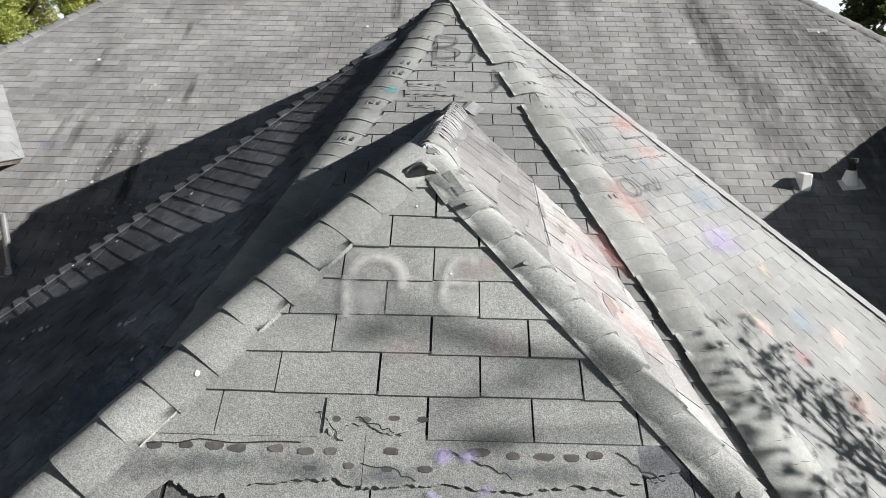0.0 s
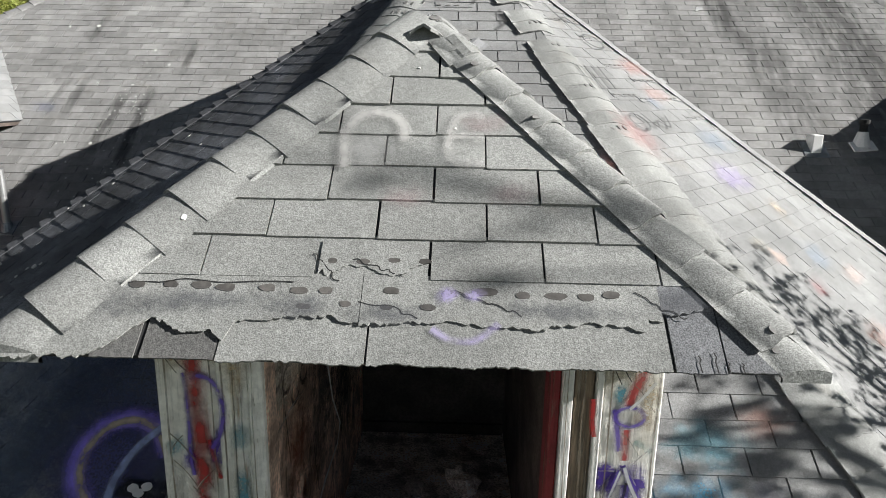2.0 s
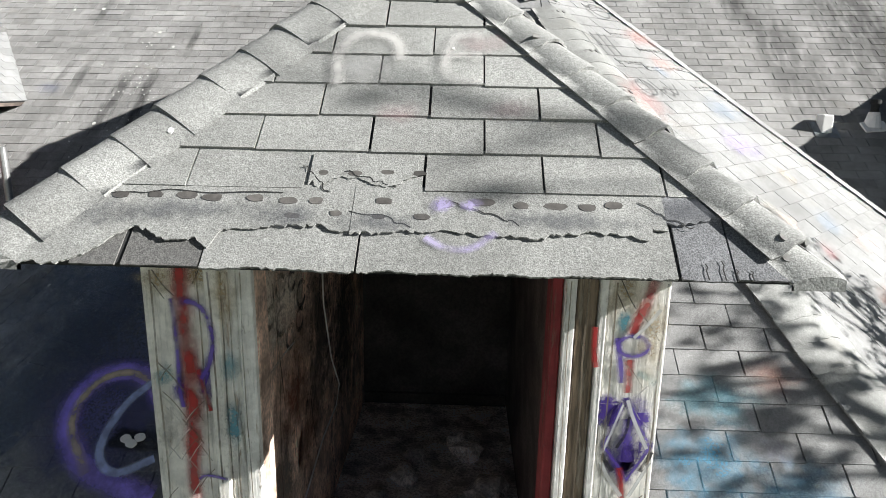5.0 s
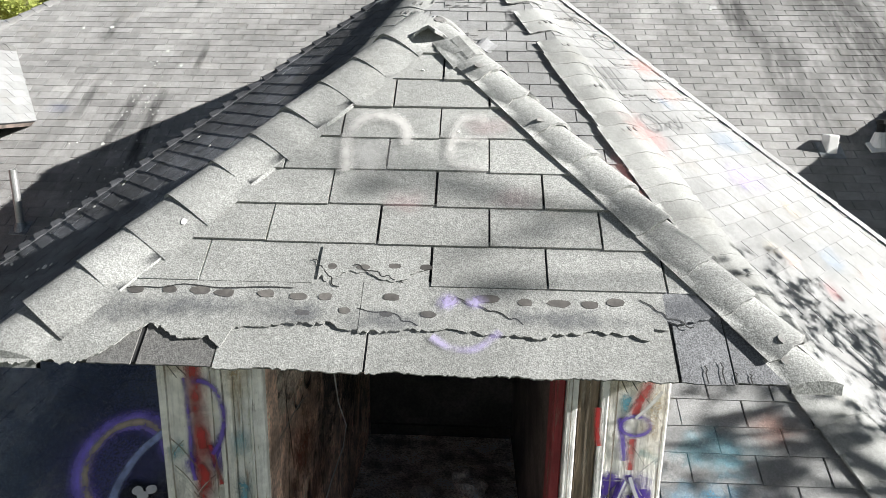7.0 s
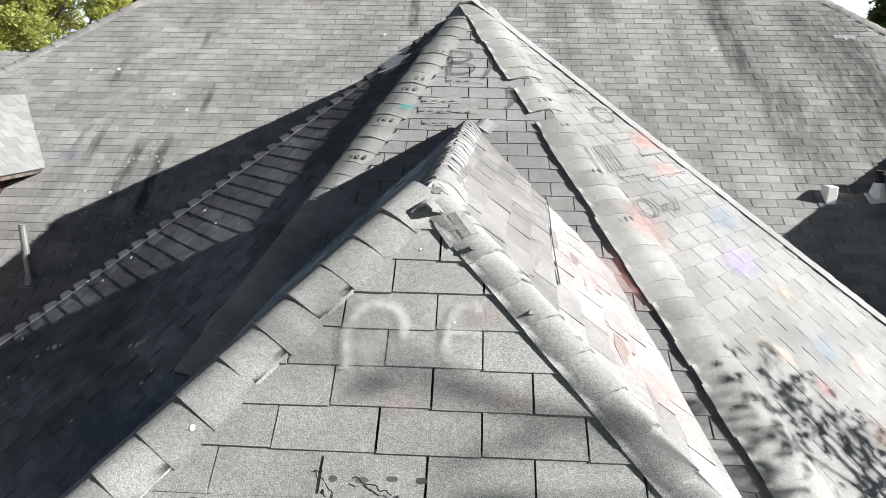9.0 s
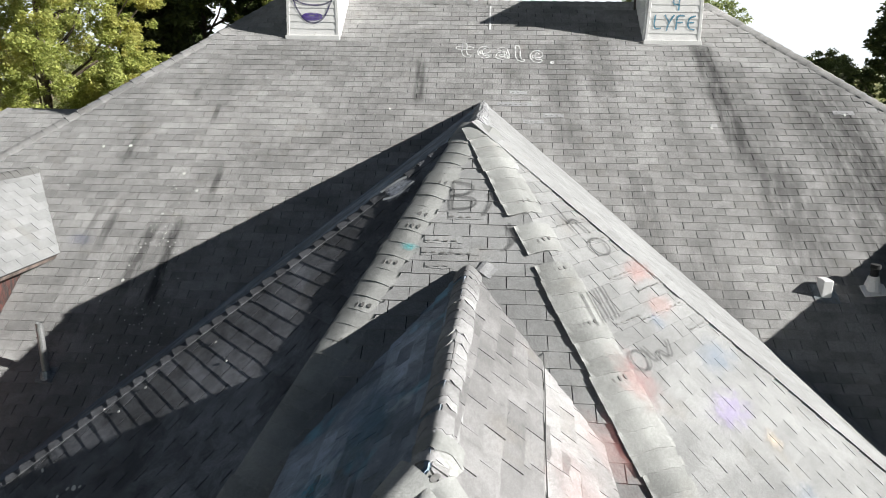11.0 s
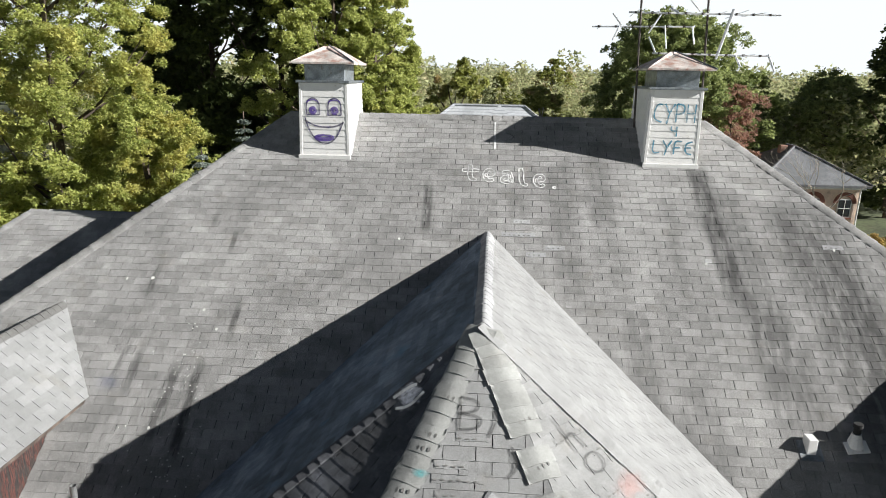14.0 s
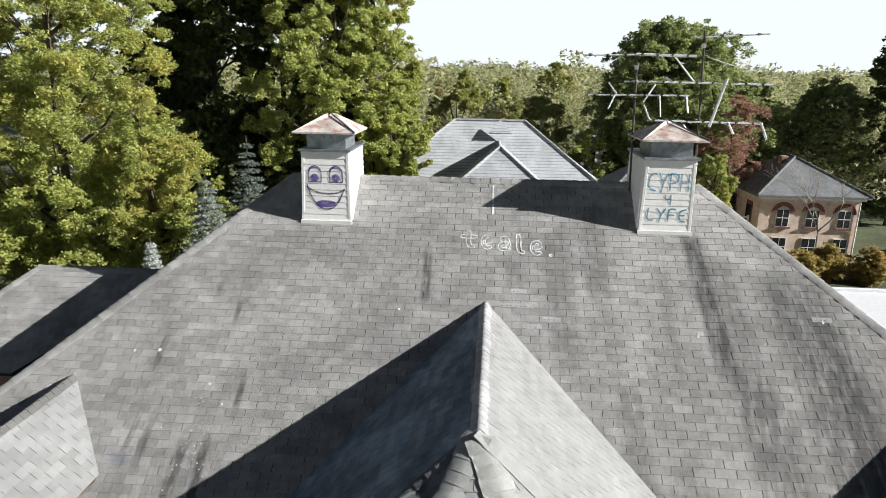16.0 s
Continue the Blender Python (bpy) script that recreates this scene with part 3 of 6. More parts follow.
NEEDLE = leaf_mat("blue_needle", (0.13, 0.165, 0.14), (0.5, 0.54, 0.48))
NEEDLE_PALE = leaf_mat("silver_needle", (0.4, 0.42, 0.4), (0.7, 0.72, 0.7))

# ---- ground ----
GROUND = 1.2
bm = bmesh.new()
bmesh.ops.create_grid(bm, x_segments=60, y_segments=60, size=2500)
for v in bm.verts:
    d = math.hypot(v.co.x, v.co.y)
    v.co.z = GROUND + (6.5 * noise.noise(Vector((v.co.x, v.co.y, 0)) * 0.002) if d > 300 else 0.0) + max(0.0, (d - 900) * 0.004)
me = bpy.data.meshes.new("ground")
bm.to_mesh(me)
bm.free()
me.materials.append(GRASS)
tagged(new("ground", me), "rough grass and leaf litter round the houses", "ground", kind="structure")

# ---- the house: main hip roof and the half-octagonal bay ----
PITCH, BAY_PITCH = 0.785, 0.76
RIDGE_Y, RIDGE_Z, RIDGE_L, RIDGE_R, EAVE_Z = 13.16, 13.278, -3.85, 4.2, 6.3
house = thing("house", "large grey-shingled hip-roofed house with a polygonal bay", "house")
run = (RIDGE_Z - EAVE_Z) / PITCH
main = Slope((0, RIDGE_Y, RIDGE_Z), (0, -1), PITCH)
left_end = Slope((RIDGE_L, RIDGE_Y, RIDGE_Z), (-1, 0), PITCH)
right_end = Slope((RIDGE_R, RIDGE_Y, RIDGE_Z), (1, 0), PITCH)
rear = Slope((0, RIDGE_Y, RIDGE_Z), (0, 1), PITCH)
A, B = Vector((RIDGE_L, RIDGE_Y, RIDGE_Z)), Vector((RIDGE_R, RIDGE_Y, RIDGE_Z))
C1 = Vector((RIDGE_L - run, RIDGE_Y - run, EAVE_Z))
C2 = Vector((RIDGE_R + run, RIDGE_Y - run, EAVE_Z))
C3 = Vector((RIDGE_R + run, RIDGE_Y + run, EAVE_Z))
C4 = Vector((RIDGE_L - run, RIDGE_Y + run, EAVE_Z))
main_roof = part("main_roof", slab((A, C1, C2, B), main.n, 0.16), SLAB, house, "weathered grey three-tab shingle slope")
part("end_roof", slab((A, C4, C1), left_end.n, 0.16), MAIN_ROOF, house)
part("end_roof", slab((B, C2, C3), right_end.n, 0.16), MAIN_ROOF, house)
part("rear_roof", slab((B, C3, C4, A), rear.n, 0.16), MAIN_ROOF, house)
APEX = Vector((0.05, 6.83, 11.44))
MEET = main.drop(0.11, 10.9)
bay_run = (APEX.z - EAVE_Z) / BAY_PITCH
bay_front = Slope(APEX, (0, -1), BAY_PITCH)


def eave(x, y):
    return Vector((APEX.x + x, APEX.y + y, EAVE_Z))


def slope_through(a, b, c):
    """The slope through three points, its origin at a."""
    n = (b - a).cross(c - a)
    n = n if n.z > 0 else -n
    return Slope(a, (n.x, n.y), math.hypot(n.x, n.y) / n.z)


E1, E2, E3, E4 = eave(-bay_run, -0.49 * bay_run), eave(-0.49 * bay_run, -bay_run), eave(0.4836 * bay_run, -bay_run), eave(bay_run, -0.44 * bay_run)
bay_left, bay_right = slope_through(APEX, E1, E2), slope_through(APEX, E3, E4)
side_left, side_right = slope_through(APEX, MEET, E1), slope_through(APEX, MEET, E4)
# the front slope, open under the dormer
front = [bay_front.uv(p) for p in (APEX, E2, E3)]
front_roof = None
for edges in ([(1, 0, -0.7)], [(-1, 0, -0.59)], [(-1, 0, 0.7), (1, 0, 0.59), (0, -1, 3.05)], [(-1, 0, 0.7), (1, 0, 0.59), (0, 1, -6.1)]):
    piece = part("bay_front_roof", slab([bay_front.at(u, v) for u, v in clip(front, edges)], bay_front.n, 0.14), SLAB, house, "grey bay slope with torn shingles")
    front_roof = front_roof or piece
diag_left = part("bay_left_roof", slab((APEX, E1, E2), bay_left.n, 0.14), SLAB, house, "dark bay slope in raking light")
diag_right = part("bay_right_roof", slab((APEX, E3, E4), bay_right.n, 0.14), SLAB, house, "sunlit bay slope fogged with spray paint")
VL = Vector((APEX.x - bay_run, MEET.y - bay_run, EAVE_Z))
VR = Vector((APEX.x + bay_run, MEET.y - bay_run, EAVE_Z))
wing_left = part("bay_side_roof", slab((MEET, VL, E1, APEX), side_left.n, 0.1), SLAB, house, "shaded side slope of the bay")
wing_right = part("bay_side_roof", slab((APEX, E4, VR, MEET), side_right.n, 0.1), SLAB, house, "sunlit pale side slope of the bay")
# walls under the eaves
for lo, hi in (((C1.x + 0.5, C1.y + 0.5, GROUND - 0.2), (C2.x - 0.5, C1.y + 0.8, EAVE_Z)), ((C1.x + 0.5, C4.y - 0.8, GROUND - 0.2), (C2.x - 0.5, C4.y - 0.5, EAVE_Z)),
               ((C1.x + 0.5, C1.y + 0.8, GROUND - 0.2), (C1.x + 0.8, C4.y - 0.8, EAVE_Z)), ((C2.x - 0.8, C1.y + 0.8, GROUND - 0.2), (C2.x - 0.5, C4.y - 0.8, EAVE_Z))):
    part("house_wall", boxed(lo, hi), WALL, house)
k = (bay_run - 0.5) / bay_run
ring = [Vector((APEX.x + (p.x - APEX.x) * k, APEX.y + (p.y - APEX.y) * k, 0)) for p in (E1, E2, E3, E4)]
for p, q in zip(ring, ring[1:]):
    n = Vector((q.y - p.y, p.x - q.x, 0)).normalized()
    part("bay_wall", slab([(p.x, p.y, GROUND - 0.2), (q.x, q.y, GROUND - 0.2), (q.x, q.y, EAVE_Z), (p.x, p.y, EAVE_Z)], n, 0.3), WALL, house)

# ---- the little dormer on the bay's front slope ----
DX, DY, DZ = -0.09, 1.525, 9.335
DL, DR = -1.13, 0.95
PEAK = Vector((DX, 2.575, 10.255))
BACK = Vector((0.012, 5.3, 10.36))
dormer = thing("dormer", "small hipped dormer with torn grey shingles and an empty window", "dormer", at=(0, 0, 0))
d_front = Slope((DX, DY, DZ), (0, -1), 0.876)


d_right = slope_through(Vector((DR, DY, DZ)), PEAK, BACK)
d_left = slope_through(Vector((DL, DY, DZ)), PEAK, BACK)
meet_y = APEX.y - (APEX.z - DZ) / BAY_PITCH
DCL, DCR = Vector((DL, DY, DZ)), Vector((DR, DY, DZ))
DBL, DBR = d_left.drop(DL, meet_y), d_right.drop(DR, meet_y)
dormer_front = part("front_roof", slab((PEAK, DCL, DCR), d_front.n, 0.018), SLAB, dormer, "torn hip-end shingles with a ragged eave")
dormer_right = part("side_roof", slab((PEAK, DCR, DBR, BACK), d_right.n, 0.03), SLAB, dormer, "sunlit side patched with sprayed shingles")
dormer_left = part("side_roof", slab((BACK, DBL, DCL, PEAK), d_left.n, 0.03), SLAB, dormer, "shaded side with blue paint")

# ---- shingles ----
def under_bay(p):
    """Whether a point of the main slope lies under the bay's roof."""
    return abs(p.x - APEX.x) < MEET.y - p.y - 0.25


def shape(sl, pts):
    return [sl.uv(p) for p in pts]


LOW = 7.2
up = (RIDGE_Z - LOW) / PITCH
main_shape = [main.uv((x, y, RIDGE_Z - (RIDGE_Y - y) * PITCH)) for x, y in ((RIDGE_L, RIDGE_Y), (RIDGE_L - up, RIDGE_Y - up), (RIDGE_R + up, RIDGE_Y - up), (RIDGE_R, RIDGE_Y))]
lay_tabs(main_roof, main, main_shape, MAIN_ROOF, 0.307, 0.1365, 0.1, 0.03, near=(2.6, 8.6, 9.7), skip=under_bay, seed=3, gap=0.009, lift=0.0045)


def low_part(sl, a, b, c, z):
    """The slope's triangle a, b, c (a at the top), cut off at the height z."""
    f, g = (a.z - z) / (a.z - b.z), (a.z - z) / (a.z - c.z)
    return [sl.uv(a), sl.uv(a + (b - a) * f), sl.uv(a + (c - a) * g)]


def in_dormer(p):
    return DL + 0.2 < p.x < DR - 0.2 and 1.7 < p.y < meet_y + (BACK.y - meet_y) * (1 - abs(p.x - DX) / 1.0) - 0.3


lay_tabs(front_roof, bay_front, low_part(bay_front, APEX, E2, E3, 7.4), BAY_ROOF, 0.312, 0.137, 0.12, 0.0, near=(0.6, 3.9, 9.2), skip=in_dormer, seed=4, lift=0.006)
lay_tabs(diag_right, bay_right, low_part(bay_right, APEX, E3, E4, 7.2), BAY_ROOF, 0.312, 0.137, 0.0, 0.05, near=(2.0, 4.2, 9.0), seed=5, lift=0.005)
lay_tabs(diag_left, bay_left, low_part(bay_left, APEX, E1, E2, 7.2), BAY_RAKE_SHADE, 0.312, 0.137, 0.05, 0.02, near=(-1.8, 4.6, 9.2), seed=6, lift=0.0022, thick=0.0035, gap=0.012)
zs = 7.6
rs = (APEX.z - zs) / BAY_PITCH
lay_tabs(wing_left, side_left, [side_left.uv(p) for p in (MEET, (APEX.x - rs, MEET.y - rs, zs), (APEX.x - rs, APEX.y - 0.49 * rs, zs), APEX)], SIDE_SHADE_BLUE, 0.312, 0.137, 0.0, 0.0,
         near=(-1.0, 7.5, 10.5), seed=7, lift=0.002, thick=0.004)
lay_tabs(wing_right, side_right, [side_right.uv(p) for p in (APEX, (APEX.x + rs, APEX.y - 0.44 * rs, zs), (APEX.x + rs, MEET.y - rs, zs), MEET)], BAY_SIDE, 0.312, 0.137, 0.0, 0.0,
         near=(1.0, 7.5, 10.5), seed=8, lift=0.002, thick=0.005, gap=0.009)
# dormer: whole courses start above the torn ones
top = d_front.uv(PEAK)
lay_tabs(dormer_front, d_front, [(DL - DX + 0.255, 0.237), (DR - DX - 0.255, 0.237), top], DORMER_ROOF, 0.3125, 0.1365, 0.05, 0.237, near=(0, 1.6, 9.5), seed=9, skip=lambda p: -0.33 < p.x < -0.05 and p.z < 9.6,
         lift=0.006, thick=0.007, gap=0.0065)
right_shape = shape(d_right, (PEAK, DCR, DBR, BACK))
lay_tabs(dormer_right, d_right, clip(right_shape, [(0, -1, -0.822)]), BARE_SIDE, 0.312, 0.137, 0.05, 0.0, near=(0.5, 2.5, 9.8), seed=10, lift=0.008, wave=0.003)
lay_tabs(dormer_right, d_right, clip(right_shape, [(0, 1, 0.822)]), PINK_SIDE, 0.312, 0.137, 0.05, 0.0, near=(0.5, 2.5, 9.8), seed=10, lift=0.008, wave=0.003)
lay_tabs(dormer_left, d_left, shape(d_left, (BACK, DBL, DCL, PEAK)), BLUE_SIDE, 0.312, 0.137, 0.05, 0.0, near=(-0.5, 2.5, 9.8), seed=11, lift=0.008, wave=0.003)

# ---- hip and ridge caps ----
def at_z(a, b, z):
    return a + (b - a) * ((a.z - z) / (a.z - b.z))


hip_caps(main_roof, at_z(A, C1, 9.0), A, main.n, left_end.n, MAIN_ROOF, 0.2, 0.16, seed=1)
hip_caps(main_roof, at_z(B, C2, 9.0), B, main.n, right_end.n, MAIN_ROOF, 0.2, 0.17, seed=2)
hip_caps(main_roof, A, B, main.n, rear.n, MAIN_ROOF, 0.2, 0.15, seed=3)
hip_caps(wing_left, APEX, MEET, side_left.n, side_right.n, PALE_CAP, 0.15, 0.13, seed=4, lift=0.008, ragged=0.01)
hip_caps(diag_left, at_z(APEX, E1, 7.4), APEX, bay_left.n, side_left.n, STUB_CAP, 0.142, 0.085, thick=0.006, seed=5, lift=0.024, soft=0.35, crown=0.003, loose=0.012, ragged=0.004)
eased = (bay_left.n * 0.7 + bay_front.n * 0.3).normalized()
hip_caps(diag_left, at_z(APEX, E2, 7.4), at_z(APEX, E2, 8.95), eased, bay_front.n, SHADE_CAP, 0.15, 0.16, seed=26, lift=0.007, crown=0.014, soft=0.75)
hip_caps(diag_left, at_z(APEX, E2, 8.95), APEX, eased, bay_front.n, CAP, 0.15, 0.16, seed=6, lift=0.007, crown=0.014, soft=0.75)
hip_caps(diag_right, at_z(APEX, E3, 7.4), APEX, bay_right.n, bay_front.n, CAP, 0.15, 0.19, seed=7, lift=0.006, ragged=0.008, curl=0.022, crown=0.015, soft=0.6, skip=(35, 38))
hip_caps(wing_right, at_z(APEX, E4, 7.4), APEX, side_right.n, bay_right.n, BAY_SIDE, 0.15, 0.12, seed=8, lift=0.003, curl=0.014, half2=0.13, crown=0.012)
hip = (PEAK - DCL).normalized()
over = Vector((-0.05, 0, 0.028))
hip_caps(dormer_left, DCL + over, PEAK + over, d_left.n, d_front.n, CAP, 0.155, 0.15, seed=9, lift=0.009, crown=0.016, curl=-0.014, soft=0.75, floor=DZ - 0.02, cut=(((0, DY - 0.015, 0), (0, -1, 0)), ((DL - 0.06, 0, 0), (-1, 0, 0))))
hip = (PEAK - DCR).normalized()
hip_caps(dormer_right, DCR - hip * 0.04, PEAK, d_right.n, d_front.n, CAP, 0.155, 0.14, seed=10, lift=0.018, ragged=0.007, crown=0.022, curl=0.01, soft=0.9, half2=0.092, floor=DZ - 0.02, cut=(((0, DY - 0.015, 0), (0, -1, 0)), ((DR + 0.012, 0, 0), (1, 0, 0))))
hip_caps(dormer_right, PEAK + Vector((0, 0.1, 0.0)), BACK, d_right.n, d_left.n, RIDGE_STACK, 0.13, 0.15, seed=11, lift=0.007, ragged=0.035, crown=0.026, loose=0.05)

# ---- torn courses at the dormer's eave ----
def hip_limit(top):
    return lambda u: max(0.0, min(top, (u + 1.04) * 1.33, (1.04 - u) * 1.33))


def torn_edge(u):
    """The lower edge of the torn second course."""
    v = float(np.interp(u, (-0.8, -0.67, -0.585, -0.51, -0.47, -0.455, -0.44), (-0.012, 0.1, 0.06, 0.072, 0.04, 0.09, 0.105)))
    return v + (0.01 * math.sin(u * 17) if u > -0.44 else 0.0) + (0.03 if u > 0.62 else 0.0)


ragged(dormer_front, d_front, -0.8, -0.69, lambda u: -0.008, hip_limit(0.16), DARK_TAB, 0.001, 0.0, 0.006, 1)
ragged(dormer_front, d_front, -0.675, -0.484, lambda u: -0.008, hip_limit(0.16), DARK_TAB, 0.001, 0.0, 0.006, 2)
ragged(dormer_front, d_front, -0.48, -0.106, lambda u: -0.012, hip_limit(0.16), DORMER_ROOF, 0.005, 0.001, 0.007, 3)
ragged(dormer_front, d_front, -0.1, 0.665, lambda u: -0.012, hip_limit(0.16), DORMER_ROOF, 0.005, 0.001, 0.007, 4)
ragged(dormer_front, d_front, 0.674, 0.8, lambda u: -0.01, hip_limit(0.2), SLATE_TAB, 0.002, 0.001, 0.006, 5)
ragged(dormer_front, d_front, 0.804, 1.0, lambda u: -0.01, hip_limit(0.2), SLATE_TAB, 0.003, 0.001, 0.007, 6)
ragged(dormer_front, d_front, -1.03, -0.13, torn_edge, hip_limit(0.25), DORMER_ROOF, 0.008, 0.009, 0.005, 7)
ragged(dormer_front, d_front, -0.128, 0.66, torn_edge, hip_limit(0.25), DORMER_ROOF, 0.008, 0.009, 0.005, 8)
ragged(dormer_front, d_front, 0.6, 0.86, lambda u: 0.15 + 0.1 * (u - 0.6), hip_limit(0.25), SLATE_TAB, 0.008, 0.007, 0.006, 9)
ragged(dormer_front, d_front, -0.27, 0.045, lambda u: 0.215 + 0.02 * math.sin(u * 23), lambda u: 0.385, DORMER_ROOF, 0.012, 0.006, 0.004, 10)
ragged(dormer_front, d_front, -0.255, 0.03, lambda u: 0.265 + 0.015 * math.sin(u * 31), lambda u: 0.36, DORMER_ROOF, 0.012, 0.01, 0.004, 12)
CRACK = plain_mat("crack", (0.02, 0.02, 0.02), 0.95)
rnd = random.Random(5)
spots(dormer_front, d_front, [(-0.74 + 0.086 * k + rnd.uniform(-0.015, 0.015), 0.2 + rnd.uniform(-0.006, 0.006)) for k in range(16) if k not in (7, 9)], 0.0128, TAR, 3, ru=0.027, rv=0.012)
spots(dormer_front, d_front, [(-0.22 + 0.085 * k, 0.295 + rnd.uniform(-0.004, 0.004)) for k in range(4)], 0.0122, TAR, 4, ru=0.018)
spots(dormer_front, d_front, [(-0.28 + 0.11 * k, 0.15 + rnd.uniform(-0.008, 0.008)) for k in range(4)], 0.0128, TAR, 5, ru=0.02)
for u, tall in ((0.735, 0.05), (0.775, 0.065), (0.805, 0.03), (0.84, 0.025)):
    stroke(dormer_front, d_front, [(u, -0.012), (u - 0.002, tall * 0.3), (u + 0.003, tall * 0.5), (u - 0.002, tall * 0.7)], 0.0035, CRACK, 0.0105, "split", 0)
for s in (-1, 1):
    spots(dormer_front, d_front, [(s * 0.93, 0.055), (s * 0.9, 0.1)], 0.016, TAR_WORN, 3, ru=0.014, rv=0.012)
# bared darker felt, and cracks through the torn courses
for u, v, ru, rv in ((-0.78, 0.14, 0.16, 0.06), (-0.55, 0.155, 0.2, 0.045), (-0.3, 0.15, 0.12, 0.05), (-0.05, 0.13, 0.14, 0.04), (0.4, 0.15, 0.25, 0.035), (0.7, 0.19, 0.12, 0.06)):
    cloud(dormer_front, d_front, u, v, ru * 1.3, rv * 1.3, cloud_mat("bared_felt", (0.1, 0.105, 0.12), 0.5), 0.0175, "stain")
rnd = random.Random(31)
for u0, v0, u1, v1 in ((-0.27, 0.32, -0.2, 0.23), (-0.16, 0.3, -0.02, 0.24), (-0.14, 0.17, 0.02, 0.125), (0.12, 0.2, 0.3, 0.135), (0.6, 0.21, 0.72, 0.13),
                       (-0.76, 0.215, -0.32, 0.222)):
    n = 9
    pts = [(u0 + (u1 - u0) * i / n + rnd.uniform(-0.008, 0.008), v0 + (v1 - v0) * i / n + rnd.uniform(-0.009, 0.009)) for i in range(n + 1)]
    stroke(dormer_front, d_front, pts, 0.0035, CRACK, 0.0143, "crack", 1)
# the ridge's front end: wide bent caps that overhang the top course
hip_caps(dormer_front, PEAK + Vector((-0.01, -0.15, -0.055)), PEAK + Vector((0.02, 0.27, 0.03)), d_right.n, d_left.n, CAP, 0.1, 0.16, seed=17, lift=0.014, ragged=0.018, crown=0.02, soft=0.6, name="ridge_end")
for dx, turn in ((0.12, -0.6),):
    flap(dormer_right, bay_front.matrix(*bay_front.uv((BACK.x + dx, BACK.y - 0.05, BACK.z)), 0.02, turn), 0.14, 0.12, 0.004, PALE_CAP)
flap(dormer_front, d_front.matrix(0.07, 1.24, 0.03, 3.7), 0.12, 0.12, 0.0, CAP)
# the bared patch ends in a clean step over the painted shingles
stroke(dormer_right, d_right, [(1.1, 0.8), (1.9, 0.812), (2.6, 0.806), (3.2, 0.815)], 0.01, CRACK, 0.018, "split", 0)
# torn layers and worn seal dots on the dormer's sides and hips
rnd = random.Random(44)
for parent, sl, sign, mats in ((dormer_right, d_right, 1, (BARE_SIDE, PINK_SIDE, BARE_SIDE)), (dormer_left, d_left, -1, (BLUE_SIDE, SLATE_TAB, BLUE_SIDE))):
    for k in range(16):
        v = rnd.uniform(0.15, 1.15)
        u0 = sign * rnd.uniform(0.9 * v + 0.25, 2.0)
        w = rnd.uniform(0.15, 0.45)
        p = rnd.uniform(0, 6)
        ragged(parent, sl, u0 - w / 2, u0 + w / 2, lambda u: v + 0.012 * math.sin(11 * u + p), lambda u: v + 0.075 - 0.025 * abs(math.sin(6 * u + p)), rnd.choice(mats), 0.008, 0.009, 0.004, 60 + k)
        if sign > 0 and k % 3 == 0:
            spots(parent, sl, [(u0 - w / 3 + 0.075 * i, v + 0.05) for i in range(int(w / 0.09))], 0.0125, TAR_WORN, k, ru=0.02, rv=0.008)
# torn tabs with bared seal dots on the bay
rnd = random.Random(8)
for sl, parent, rows in ((bay_front, front_roof, ((-0.23, 0.08, -1.3), (-0.42, -0.1, -1.57), (-0.44, 0.05, -1.7), (-0.4, -0.15, -1.84))),
                         (bay_right, diag_right, ((0.0, 0.35, -1.69), (-0.12, 0.4, -2.1), (-0.15, 0.62, -2.55), (0.1, 0.7, -2.3), (-0.5, -0.1, -2.5), (0.3, 0.8, -2.8), (-0.2, 0.3, -1.45)))):
    for u0, u1, v in rows:
        p = rnd.uniform(0, 6)
        ragged(parent, sl, u0, u1, lambda u: v - 0.02 + 0.01 * math.sin(9 * u + p), lambda u: v + 0.075 - 0.03 * abs(math.sin(5 * u + p)), BAY_ROOF, 0.006, 0.011, 0.004, int(abs(v) * 100))
        spots(parent, sl, [(u0 + 0.03 + 0.075 * k, v + rnd.uniform(-0.004, 0.004)) for k in range(int((u1 - u0) / 0.078))], 0.0205, TAR_WORN, 9, ru=0.02, rv=0.008)

# worn seal dots along the caps of the hips


class Crest:
    """The face that lies over a hip: u across it, v along it from a towards b."""

    def __init__(self, a, b, n1, n2):
        self.o, self.v = Vector(a), (Vector(b) - Vector(a)).normalized()
        self.n = (n1 + n2).normalized()
        self.u = self.v.cross(self.n)
        self.n = self.u.cross(self.v)

    def at(self, u, v, h=0.0):
        return self.o + self.u * u + self.v * v + self.n * (h - abs(u) * 0.18)


crest = Crest(APEX, E2, bay_left.n, bay_front.n)
for v in (0.93, 1.35, 1.5, 1.93, 2.4, 2.75):
    spots(diag_left, crest, [(u, v + 0.01 * k) for k, u in enumerate((-0.075, -0.02, 0.035))], 0.022, TAR_WORN, int(v * 10), ru=0.012, rv=0.022)
crest = Crest(APEX, E3, bay_right.n, bay_front.n)
for v in (1.15, 1.62, 1.95, 2.5, 3.0):
    spots(diag_right, crest, [(u, v + 0.01 * k) for k, u in enumerate((-0.07, -0.01, 0.05))], 0.022, TAR_WORN, int(v * 10), ru=0.014, rv=0.02)
crest = Crest(DCR, PEAK, d_right.n, d_front.n)
